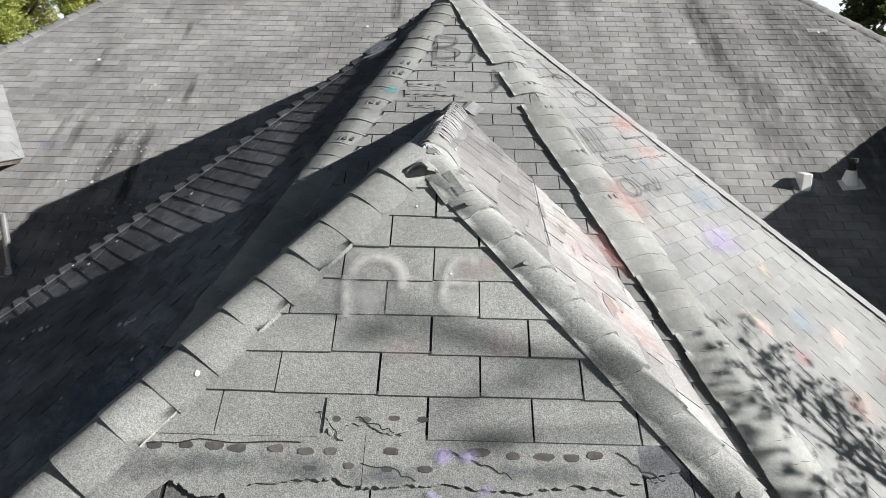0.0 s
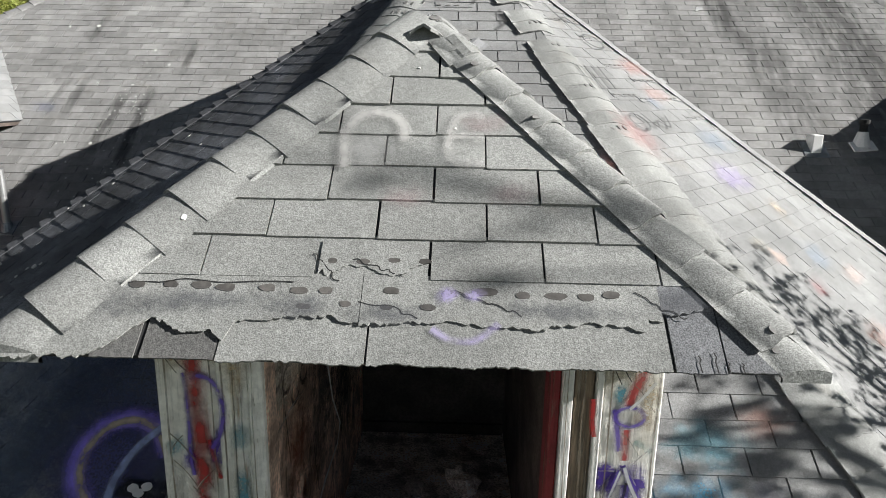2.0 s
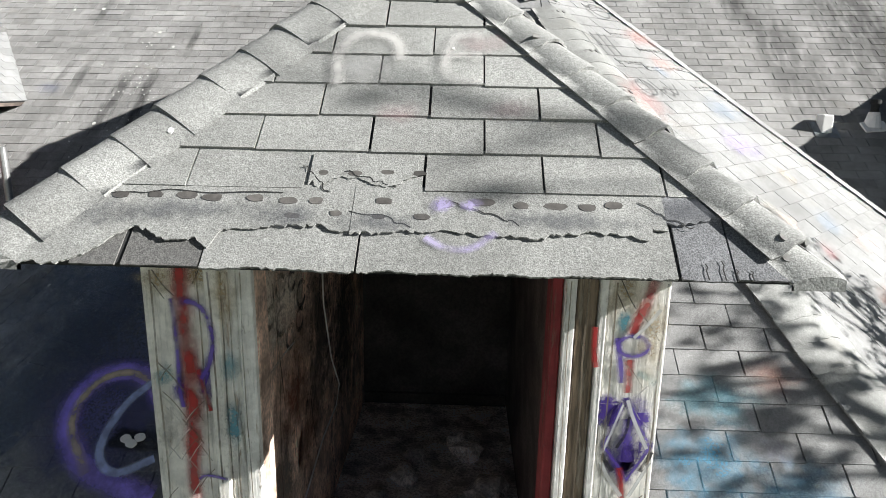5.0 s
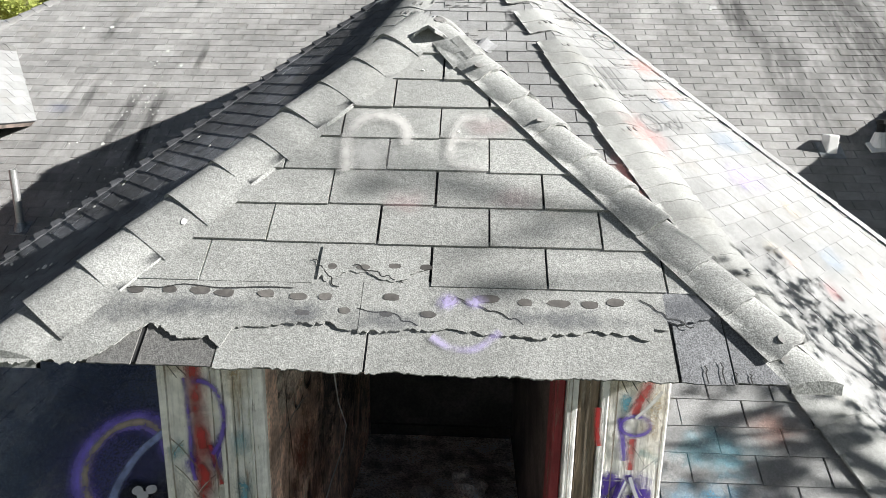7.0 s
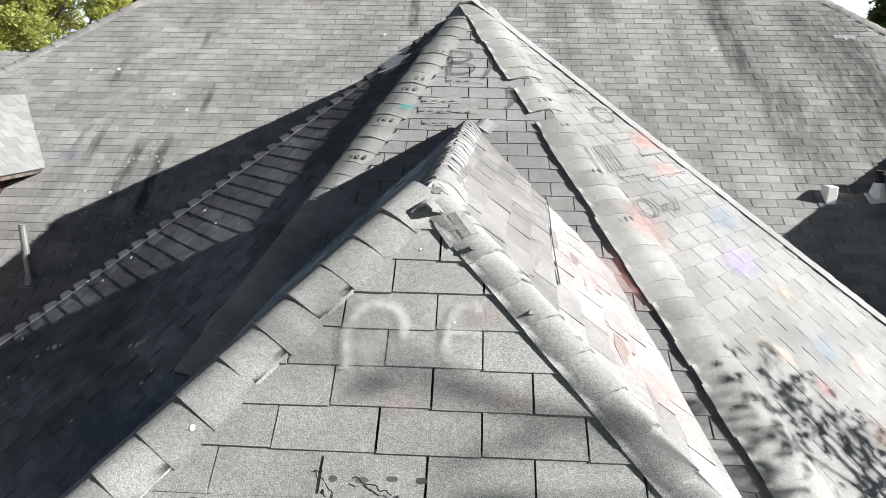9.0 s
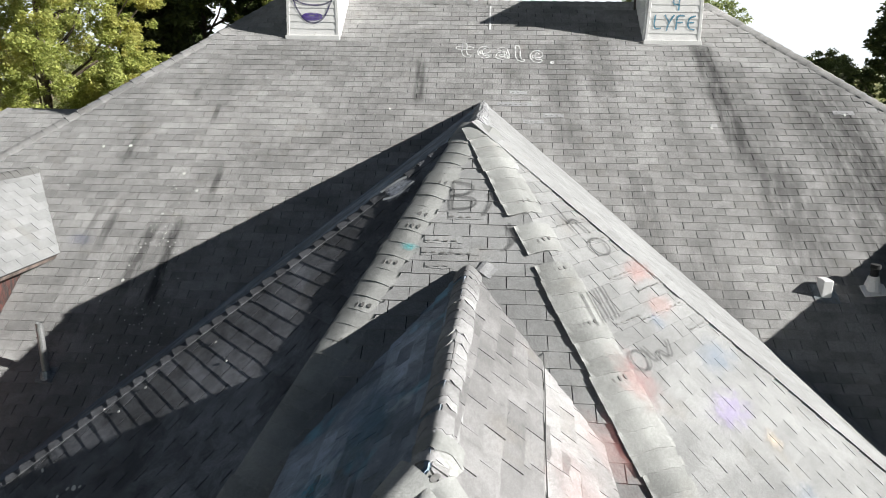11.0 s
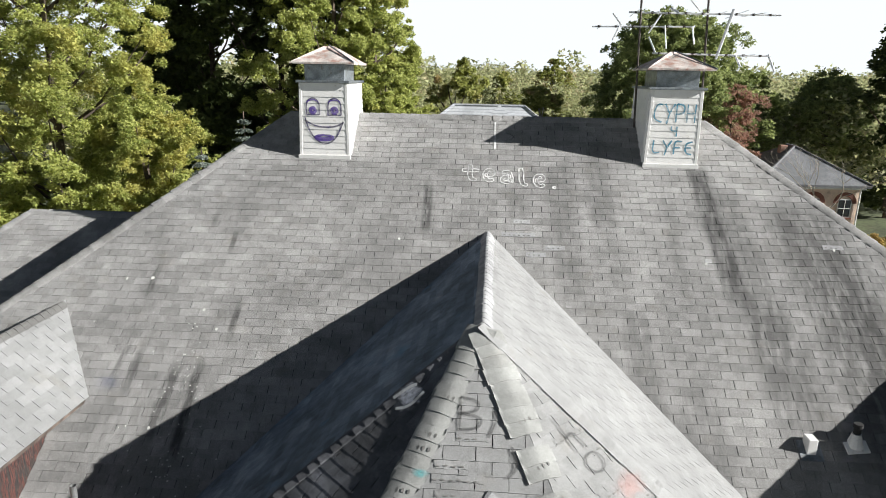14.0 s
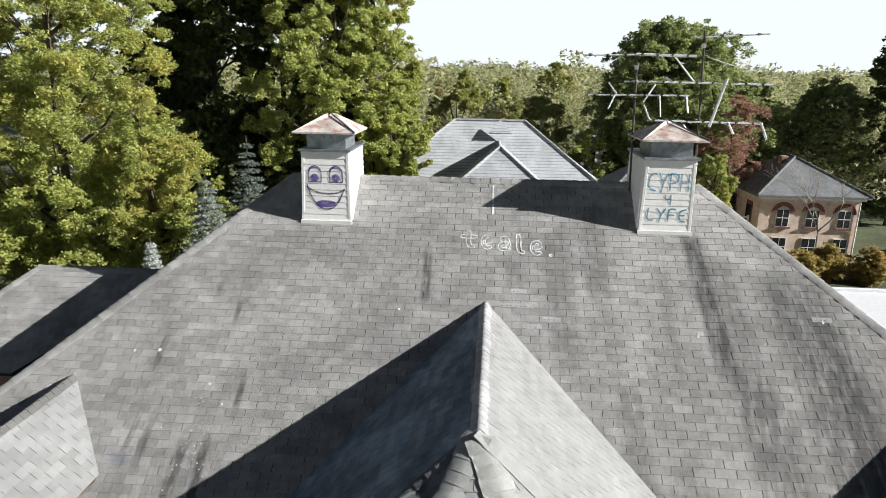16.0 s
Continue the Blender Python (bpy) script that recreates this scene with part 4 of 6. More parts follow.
spots(dormer_right, crest, [(-0.03, 0.15), (0.0, 0.31), (0.03, 0.93), (-0.02, 1.08), (0.02, 1.24), (-0.03, 1.4), (0.03, 1.56), (-0.01, 1.7)], 0.027, TAR_WORN, 18, ru=0.035, rv=0.014)

# ---- dormer front wall, window opening and room ----
WY = 1.87
SILL = 7.75
for name, lo, hi, mat, label in (
        ("casing_board", (-0.902, WY, 7.45), (-0.708, WY + 0.03, 9.36), CASING, "flaked casing with red and blue spray"),
        ("casing_moulding", (-0.708, WY - 0.012, 7.45), (-0.667, WY + 0.03, 9.36), CASING, ""),
        ("casing_moulding", (-0.664, WY + 0.004, 7.45), (-0.614, WY + 0.04, 9.36), JAMB, ""),
        ("window_jamb", (-0.611, WY - 0.006, 7.45), (-0.565, WY + 0.026, 9.36), JAMB, "white flaked jamb"),
        ("window_stop", (-0.626, WY + 0.042, 7.45), (-0.57, WY + 0.16, 9.34), LINING, "charred wood stop"),
        ("window_jamb", (0.338, WY + 0.02, 7.45), (0.369, WY + 0.14, 9.36), JAMB_RED, "red-painted jamb"),
        ("window_jamb", (0.372, WY - 0.004, 7.45), (0.406, WY + 0.14, 9.36), JAMB, ""),
        ("casing_moulding", (0.41, WY + 0.006, 7.45), (0.471, WY + 0.04, 9.36), BARE, ""),
        ("casing_moulding", (0.474, WY - 0.008, 7.45), (0.498, WY + 0.03, 9.36), JAMB, ""),
        ("casing_board", (0.5, WY, 7.45), (0.682, WY + 0.03, 9.36), CASING, "flaked casing with red and violet spray"),
        ("window_head", (-0.561, WY + 0.02, 9.27), (0.336, WY + 0.12, 9.36), CHAR, "sooty window head"),
        ("window_sill", (-0.943, WY - 0.05, 7.66), (0.723, WY + 0.16, 7.72), JAMB, "")):
    part(name, boxed(lo, hi, 0.004), mat, dormer, label)
room_back = 4.45
part("left_wall", boxed((-0.9, WY + 0.032, 7.3), (-0.626, room_back, 9.34)), LINING, dormer, "sooty lining of the dormer room")
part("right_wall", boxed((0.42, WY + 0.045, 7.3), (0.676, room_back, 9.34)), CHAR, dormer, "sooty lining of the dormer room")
part("back_wall", boxed((-0.626, room_back - 0.06, 7.3), (0.42, room_back, 9.34)), ROOM_BLACK, dormer)
part("room_floor", boxed((-0.626, WY + 0.16, 7.4), (0.42, room_back - 0.06, 7.5)), FLOOR_LIGHTENED, dormer, "rubble-strewn floor, lightened in colour for missing daylight")
part("skirting", boxed((-0.62, room_back - 0.09, 7.5), (0.41, room_back - 0.062, 7.58)), ROOM_BLACK, dormer)
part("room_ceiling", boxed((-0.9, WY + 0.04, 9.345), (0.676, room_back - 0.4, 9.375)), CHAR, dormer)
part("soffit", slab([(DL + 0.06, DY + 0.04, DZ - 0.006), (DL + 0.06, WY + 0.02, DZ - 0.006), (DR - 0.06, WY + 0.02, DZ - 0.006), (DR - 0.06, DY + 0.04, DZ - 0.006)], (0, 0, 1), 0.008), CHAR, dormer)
for x0, x1 in ((-1.1, -0.91), (0.69, 0.92)):
    part("soffit", boxed((x0, WY + 0.03, DZ - 0.04), (x1, meet_y, DZ - 0.02)), JAMB, dormer)

# ---- the two side dormers on the main slope ----
def side_dormer(x, sign, label):
    """A hipped dormer whose ridge runs back into the main slope at x; sign: the way its cheek faces the bay."""
    ridge_z, eave_z, half, front_y = 10.47, 9.49, 1.02, 5.4
    d = thing("dormer", label, "dormer", "dormers on the main slope")
    rid_b = Vector((x, RIDGE_Y - (RIDGE_Z - ridge_z) / PITCH, ridge_z))
    rid_f = Vector((x, front_y + half, ridge_z - 0.02))
    back = RIDGE_Y - (RIDGE_Z - eave_z) / PITCH
    for s in (-1, 1):
        sl = Slope((x + s * half, front_y, eave_z), (s, 0), (ridge_z - eave_z) / half)
        pts = [rid_f, Vector((x + s * half, front_y, eave_z)), Vector((x + s * half, back, eave_z)), rid_b]
        roof = part("side_roof", slab(pts, sl.n, 0.03), SLAB, d)
        lay_tabs(roof, sl, [sl.uv(p) for p in pts], PALE_ROOF, 0.31, 0.137, 0.05, 0.0, near=(x, 8.0, 10.0), seed=20 + s, lift=0.003, thick=0.005)
        part("eave_board", boxed((x + s * (half - 0.03) - 0.012, front_y + 0.1, eave_z - 0.06), (x + s * (half - 0.03) + 0.012, back + 0.03, eave_z - 0.012)), EAVE_SHADE, d)
        part("cheek_wall", boxed((x + s * (half - 0.4) - 0.04, front_y + 0.25, 6.8), (x + s * (half - 0.4) + 0.04, back + 0.4, eave_z - 0.01)), CHEEK, d, "red-brown weathered cheek")
    fr = Slope((x, front_y, eave_z), (0, -1), (ridge_z - eave_z) / half)
    pts = [rid_f, Vector((x - half, front_y, eave_z)), Vector((x + half, front_y, eave_z))]
    roof = part("front_roof", slab(pts, fr.n, 0.03), SLAB, d)
    lay_tabs(roof, fr, [fr.uv(p) for p in pts], PALE_ROOF, 0.31, 0.137, 0.0, 0.0, near=(x, 6, 10), seed=31)
    part("front_wall", boxed((x - half + 0.36, front_y + 0.2, 6.6), (x + half - 0.36, front_y + 0.25, eave_z - 0.01)), CHEEK, d)
    hip_caps(roof, rid_f, rid_b, Slope((0, 0, 0), (1, 0), 0.95).n, Slope((0, 0, 0), (-1, 0), 0.95).n, DARK_TAB, 0.14, 0.12, seed=33)
    return d


side_dormer(-6.55, 1, "hipped dormer with pale shingles and red-brown cheeks")
side_dormer(6.72, -1, "hipped dormer with pale shingles and red-brown cheeks")

# ---- lower wing beyond the main hip ----
wing = thing("wing", "lower hip-roofed wing with grey shingles", "house wing")
wz, wy, wx = 11.12, 13.18, -9.56
wl = Slope((wx, wy, wz), (0, -1), PITCH)
we = Slope((wx, wy, wz), (-1, 0), PITCH)
dr = (wz - 9.55) / PITCH
wing_pts = [Vector((wx, wy, wz)), Vector((wx - dr, wy - dr, 9.55)), Vector((-7.0 - dr, wy - dr, 9.55)), Vector((-6.3, wy, wz))]
wr = part("wing_roof", slab(wing_pts, wl.n, 0.12), SLAB, wing)
lay_tabs(wr, wl, [wl.uv(p) for p in wing_pts], MAIN_ROOF, 0.307, 0.1365, near=(-8.8, 12.6, 10.7), seed=40)
part("wing_roof", slab([Vector((wx, wy, wz)), Vector((wx - dr, wy + dr, 9.55)), Vector((wx - dr, wy - dr, 9.55))], we.n, 0.12), MAIN_ROOF, wing)
part("wing_roof", slab([Vector((-6.3, wy, wz)), Vector((-7.0 - dr, wy + dr, 9.55)), Vector((wx - dr, wy + dr, 9.55)), Vector((wx, wy, wz))], Slope((0, 0, 0), (0, 1), PITCH).n, 0.12), MAIN_ROOF, wing)
hip_caps(wr, Vector((wx, wy, wz)), Vector((-6.5, wy, wz)), wl.n, Slope((0, 0, 0), (0, 1), PITCH).n, MAIN_ROOF, 0.2, 0.15, seed=41)
hip_caps(wr, wing_pts[1], wing_pts[0], wl.n, we.n, MAIN_ROOF, 0.2, 0.15, seed=42)
part("wing_wall", boxed((wx - dr + 0.4, wy - dr + 0.4, GROUND - 0.2), (-7.6, wy + dr - 0.4, 9.5)), WALL, wing)

# ---- chimneys ----
BASE_Z = main.drop(0, 12.185).z


def chimney(x0, x1, label, lean=0.0):
    """A clapboarded box on the slope with a sheet-metal neck and a pyramid cap."""
    c = thing("chimney", label, "chimney", "chimneys on the ridge")
    y0, y1, top = 12.185, 13.55, 13.86
    taper = 0.03
    bm = boxed((x0, y0, BASE_Z - 0.55), (x1, y1, top), 0.0)
    for v in bm.verts:
        if v.co.z > top - 0.1:
            v.co.x += taper if v.co.x < (x0 + x1) / 2 else -taper
    core = part("body", bm, WHITE, c)
    n = 11
    rise = (top - BASE_Z - 0.06) / n
    for i in range(n):
        z = BASE_Z + 0.05 + i * rise
        f = (z + rise / 2 - BASE_Z) / (top - BASE_Z) * taper
        # front clapboard: proud at its lower edge
        bm = bmesh.new()
        vs = [bm.verts.new(p) for p in ((x0 + f + 0.06, y0 - 0.01, z), (x1 - f - 0.06, y0 - 0.01, z), (x1 - f - 0.06, y0 - 0.003, z + rise), (x0 + f + 0.06, y0 - 0.003, z + rise),
                                        (x0 + f + 0.06, y0 + 0.01, z), (x1 - f - 0.06, y0 + 0.01, z), (x1 - f - 0.06, y0 + 0.01, z + rise), (x0 + f + 0.06, y0 + 0.01, z + rise))]
        for q in ((0, 1, 2, 3), (4, 7, 6, 5), (0, 4, 5, 1), (3, 2, 6, 7), (0, 3, 7, 4), (1, 5, 6, 2)):
            bm.faces.new([vs[j] for j in q])
        part("clapboard", bm, WHITE, core)
        for s, xs in ((-1, x0 + f), (1, x1 - f)):
            bm = bmesh.new()
            vs = [bm.verts.new(p) for p in ((xs + s * 0.02, y0 + 0.06, z), (xs + s * 0.02, y1 - 0.06, z), (xs + s * 0.004, y1 - 0.06, z + rise), (xs + s * 0.004, y0 + 0.06, z + rise),
                                            (xs - s * 0.01, y0 + 0.06, z), (xs - s * 0.01, y1 - 0.06, z), (xs - s * 0.01, y1 - 0.06, z + rise), (xs - s * 0.01, y0 + 0.06, z + rise))]
            for q in ((0, 1, 2, 3), (4, 7, 6, 5), (0, 4, 5, 1), (3, 2, 6, 7), (0, 3, 7, 4), (1, 5, 6, 2)):
                bm.faces.new([vs[j] for j in q])
            part("clapboard", bm, WHITE, core)
    for s, xs in ((1, x0), (-1, x1)):
        for y in (y0 - 0.012, y1 - 0.05):
            bm = boxed((xs - 0.026, y, BASE_Z - 0.5 if y > 13 else BASE_Z - 0.02), (xs + 0.026 + 0.0, y + 0.078, top), 0.004)
            for v in bm.verts:
                v.co.x += s * 0.034
                if v.co.z > top - 0.1:
                    v.co.x += s * taper
            part("corner_board", bm, TRIM, c)
    part("skirt_board", boxed((x0 - 0.01, y0 - 0.04, BASE_Z - 0.03), (x1 + 0.01, y0 - 0.01, BASE_Z + 0.05), 0.004), TRIM, c)
    part("shoulder", boxed((x0 - 0.01, y0 - 0.06, top), (x1 + 0.01, y1 + 0.05, top + 0.045), 0.008), ZINC, c, "sheet-metal shoulder flashing")
    nx0, nx1, ny0, ny1 = x0 + 0.12, x1 - 0.1, y0 + 0.1, y1 - 0.42
    part("neck", boxed((nx0, ny0, top + 0.04), (nx1, ny1, top + 0.33), 0.006), ZINC, c, "dull galvanised neck")
    bm = bmesh.new()
    o, z = 0.21, top + 0.33
    r = [bm.verts.new(p) for p in ((nx0 - o, ny0 - o, z), (nx1 + o, ny0 - o, z), (nx1 + o, ny1 + o, z), (nx0 - o, ny1 + o, z))]
    r2 = [bm.verts.new(v.co + Vector((0, 0, 0.03))) for v in r]
    cx, cy = (nx0 + nx1) / 2, (ny0 + ny1) / 2
    k0, k1 = bm.verts.new((cx - 0.08, cy - 0.05, z + 0.33)), bm.verts.new((cx + 0.08, cy + 0.05, z + 0.33))
    bm.faces.new(r[::-1])
    for i in range(4):
        bm.faces.new((r[i], r[(i + 1) % 4], r2[(i + 1) % 4], r2[i]))
    bm.faces.new((r2[0], r2[1], k1, k0))
    bm.faces.new((r2[1], r2[2], k1))
    bm.faces.new((r2[2], r2[3], k0, k1))
    bm.faces.new((r2[3], r2[0], k0))
    cap = part("cap", bm, RUST, c, "rust-streaked pyramid metal cap")
    bm = tube(bmesh.new(), [(nx1 + o, ny0 - o, z + 0.035), (cx, cy - 0.02, z + 0.345)], 0.014, 6)
    part("seam", bm, ZINC, cap)
    return c


class Upright:
    """A vertical front, for paint on a wall: u to the right, v up."""

    def __init__(self, o, right=(1, 0, 0), n=(0, -1, 0), size=1.0):
        self.o, self.u, self.v, self.n = Vector(o), Vector(right) * size, Vector((0, 0, size)), Vector(n)

    def at(self, u, v, h=0.0):
        return self.o + self.u * u + self.v * v + self.n * h


ch_a = chimney(-3.43, -2.47, "white clapboarded chimney with purple doodles and a rusty cap")
ch_b = chimney(2.87, 3.84, "white clapboarded chimney with teal lettering and a rusty cap")
PURPLE = spray_mat("purple_marker", (0.11, 0.06, 0.33), 0.85, 0.4, 0.3)
DARKLINE = spray_mat("dark_marker", (0.06, 0.05, 0.14), 0.85, 0.4, 0.3)
TEAL = spray_mat("teal_spray", (0.04, 0.24, 0.36), 0.85, 0.55, 0.35)
fa = Upright((-2.95, 12.185, 13.2))


def oval(cx, cy, rx, ry, a0=0, a1=360, n=18):
    return [(cx + rx * math.cos(radians(a0 + (a1 - a0) * i / n)), cy + ry * math.sin(radians(a0 + (a1 - a0) * i / n))) for i in range(n + 1)]


for ex in (-0.2, 0.2):
    stroke(ch_a, fa, [(ex - 0.12, 0.09)] + oval(ex, 0.24, 0.12, 0.15, 180, 0, 10) + [(ex + 0.12, 0.09)], 0.035, DARKLINE, 0.0125, smooth=1)
    stroke(ch_a, fa, [(ex - 0.12, 0.09), (ex, 0.1), (ex + 0.12, 0.09)], 0.028, DARKLINE, 0.0135)
    stroke(ch_a, fa, oval(ex, 0.3, 0.11, 0.06, 170, 10, 8), 0.025, PURPLE, 0.0135, smooth=1)
    stroke(ch_a, fa, oval(ex, 0.17, 0.045, 0.045), 0.08, PURPLE, 0.0145)
stroke(ch_a, fa, [(-0.36, 0.0), (-0.2, -0.1), (0.0, -0.13), (0.2, -0.12), (0.36, -0.05)], 0.035, DARKLINE, 0.0125)
stroke(ch_a, fa, [(-0.35, 0.04), (-0.28, -0.2), (-0.12, -0.4), (0.05, -0.44), (0.22, -0.34), (0.36, -0.02)], 0.035, DARKLINE, 0.0125)
stroke(ch_a, fa, oval(0, -0.32, 0.17, 0.05), 0.05, PURPLE, 0.0135)
stroke(ch_a, fa, [(-0.15, -0.31), (0.0, -0.34), (0.16, -0.3)], 0.07, PURPLE, 0.0145)
fb = Upright((3.355, 12.185, 13.2))
GLYPHS = {"C": [[(0.9, 0.95), (0.4, 1.0), (0.05, 0.6), (0.1, 0.15), (0.9, 0.0)]], "Y": [[(0, 1), (0.5, 0.5)], [(1, 1), (0.5, 0.5), (0.3, -0.1)]],
          "P": [[(0.1, 0), (0.1, 1)], [(0.1, 1), (0.9, 0.95), (0.9, 0.5), (0.1, 0.45)]], "H": [[(0.1, 0), (0.1, 1)], [(0.9, 0), (0.9, 1)], [(0.1, 0.5), (0.9, 0.5)]],
          "4": [[(0.1, 1), (0.1, 0.5), (0.9, 0.5)], [(0.8, 1), (0.8, -0.1)]], "L": [[(0.2, 1), (0.1, 0.05), (0.9, 0.1)]],
          "F": [[(0.1, 0), (0.1, 1), (0.95, 0.95)], [(0.1, 0.5), (0.8, 0.5)]], "E": [[(0.9, 0.95), (0.15, 0.8), (0.15, 0.1), (0.9, 0.0)], [(0.15, 0.5), (0.8, 0.5)]],
          "t": [[(0.5, 1.1), (0.45, 0.2), (0.85, 0.05)], [(0.0, 0.75), (1.0, 0.72)]], "e": [[(0.15, 0.4), (0.85, 0.42), (0.75, 0.75), (0.3, 0.75), (0.1, 0.35), (0.4, 0.0), (0.85, 0.1)]],
          "a": [[(0.2, 0.7), (0.65, 0.75), (0.75, 0.4), (0.8, 0.0)], [(0.75, 0.4), (0.25, 0.4), (0.15, 0.08), (0.6, 0.02), (0.78, 0.25)]], "l": [[(0.4, 1.15), (0.4, 0.1), (0.8, 0.0)]],
          "B": [[(0.1, 0), (0.1, 1)], [(0.1, 1), (0.85, 0.9), (0.75, 0.55), (0.1, 0.5)], [(0.1, 0.5), (0.95, 0.4), (0.85, 0.05), (0.1, 0.0)]],
          "h": [[(0.1, 1.2), (0.1, 0)], [(0.1, 0.5), (0.6, 0.6), (0.8, 0.0)]]}


def letters(parent, sl, text, u, v, w, h, pitch, width, mat, lift=0.03):
    for i, ch in enumerate(text):
        for line in GLYPHS.get(ch, ()):
            stroke(parent, sl, [(u + i * pitch + a * w, v + b * h) for a, b in line], width, mat, lift, "letter_stroke", 2)


letters(ch_b, fb, "CYPH", -0.38, 0.1, 0.17, 0.32, 0.19, 0.04, TEAL, 0.0125)
letters(ch_b, fb, "4", -0.06, -0.13, 0.14, 0.16, 0.2, 0.04, TEAL, 0.0125)
letters(ch_b, fb, "LYFE", -0.36, -0.46, 0.16, 0.24, 0.19, 0.04, TEAL, 0.0125)
CHALK = spray_mat("white_spray", (0.75, 0.75, 0.74), 0.85, 0.5, 0.4)
# outlined lettering high on the main slope
for text, u, w, v in (("t", -0.38, 0.3, -1.74), ("e", 0.0, 0.22, -1.73), ("a", 0.29, 0.27, -1.76), ("l", 0.58, 0.26, -1.81), ("e", 0.9, 0.22, -1.83)):
    for line in GLYPHS[text]:
        pts = [(u + a * w, v + b * 0.36) for a, b in line]
        sides = []
        for s in (-0.042, 0.042):
            q = []
            for i, p in enumerate(pts):
                e = Vector(pts[min(i + 1, len(pts) - 1)]) - Vector(pts[max(i - 1, 0)])
                e.normalize()
                q.append((p[0] - e.y * s, p[1] + e.x * s))
            sides.append(q)
        stroke(main_roof, main, sides[0] + sides[1][::-1] + sides[0][:1], 0.034, CHALK, 0.02, "letter_stroke", 1)
stroke(main_roof, main, oval(1.26, -1.85, 0.022, 0.022), 0.05, CHALK, 0.02, "letter_stroke", 1)
cu, cv = main.uv(main.drop(0.2, 12.7))
stroke(main_roof, main, [(cu, cv - 0.35), (cu, cv + 0.4)], 0.05, CHALK, 0.02)
stroke(main_roof, main, oval(cu, cv, 0.35, 0.13), 0.03, spray_mat("thin_white_spray", (0.6, 0.6, 0.6), 0.45, 0.5, 0.4), 0.02)

# ---- vents and pipe on the main slope ----
def box_vent():
    t = thing("roof_vent", "white square metal roof vent on a flashing plate", "roof vent")
    p = main.drop(4.42, 8.12)
    part("flashing", boxed((-0.15, -0.13, 0.008), (0.15, 0.15, 0.018), 0.003, main.matrix(*main.uv(p))), ZINC, t)
    up_at = Matrix.Translation(p)
    part("hood", boxed((-0.062, -0.05, -0.06), (0.062, 0.12, 0.2), 0.01, up_at), WHITE, t)


def collar_vent():
    t = thing("vent_pipe", "stubby plumbing vent with a torn lead collar", "vent pipe")
    p = main.drop(5.03, 8.22)
    part("flashing", boxed((-0.15, -0.13, 0.008), (0.15, 0.04, 0.03), 0.004, main.matrix(*main.uv(p), 0, 0.12)), TRIM, t, "torn white flashing")
    part("collar", tube(bmesh.new(), [p + Vector((0, 0, -0.02)), p + Vector((0, 0, 0.1)), p + Vector((0, 0, 0.16))], [0.11, 0.075, 0.06], 14), TRIM, t)
    part("pipe", tube(bmesh.new(), [p + Vector((0, 0, 0.1)), p + Vector((0, 0, 0.25)), p + Vector((0, 0, 0.26)), p + Vector((0, 0, 0.31))], [0.045, 0.045, 0.062, 0.058], 14), CRACK, t, "dark capped pipe end")


def tall_pipe():
    t = thing("vent_pipe", "tall galvanised vent pipe in a collar flashing", "vent pipe")
    p = main.drop(-4.93, 6.93)
    part("flashing", boxed((-0.1, -0.1, 0.008), (0.1, 0.1, 0.02), 0.003, main.matrix(*main.uv(p))), ZINC, t)
    part("collar", tube(bmesh.new(), [p + Vector((0, 0, -0.03)), p + Vector((0, 0, 0.07))], [0.075, 0.05], 14), ZINC, t)
    bm = tube(bmesh.new(), [p + Vector((0, 0, -0.02)), p + Vector((0.0, 0, 0.66))], 0.04, 16, False)
    tube(bm, [p + Vector((0, 0, 0.0)), p + Vector((0, 0, 0.66))], 0.034, 16, False)
    part("pipe", bm, STEEL, t)


box_vent()
collar_vent()
tall_pipe()

# ---- antennas behind the chimney ----
def antenna(y, mast, booms, label):
    """A mast with booms (from, to, radius, rods), all given as (x, z); rods: (from, to, radius)."""
    t = thing("antenna", label, "antenna", "antennas by the chimney")
    part("mast", tube(bmesh.new(), [(mast[0], y, 13.0), (mast[1], y, mast[2])], 0.02, 8), MAST, t)
    part("mast_clamp", boxed((mast[1] - 0.035, y - 0.05, mast[2] - 0.3), (mast[1] + 0.035, y + 0.03, mast[2] - 0.22), 0.006), STEEL, t)
    rnd = random.Random(int(mast[2] * 10))
    for (ax, az), (bx, bz), r, rods in booms:
        boom = part("boom", tube(bmesh.new(), [(ax, y - 0.04, az), (bx, y - 0.04, bz)], r, 7), ALLOY, t)
        for (cx, cz), (dx, dz), q in rods:
            part("rod", tube(bmesh.new(), [(cx, y - 0.06, cz), (dx, y - 0.16, dz)], q, 6), ALLOY, boom)
        # elements that point along the view, with their insulators
        n = max(3, int(abs(bx - ax) / 0.27))
        for k in range(n):
            x, z = ax + (bx - ax) * (k + 0.4) / n, az + (bz - az) * (k + 0.4) / n
            d = Vector((rnd.uniform(-0.07, 0.07), rnd.uniform(0.25, 0.6), rnd.uniform(-0.035, 0.035)))
            part("element", tube(bmesh.new(), [Vector((x, y - 0.04, z)) - d, Vector((x, y - 0.04, z)) + d], 0.006, 5), ALLOY, boom)
            part("insulator", boxed((x - 0.022, y - 0.07, z - 0.018), (x + 0.022, y - 0.02, z + 0.022), 0.005), MAST, boom)
    return t


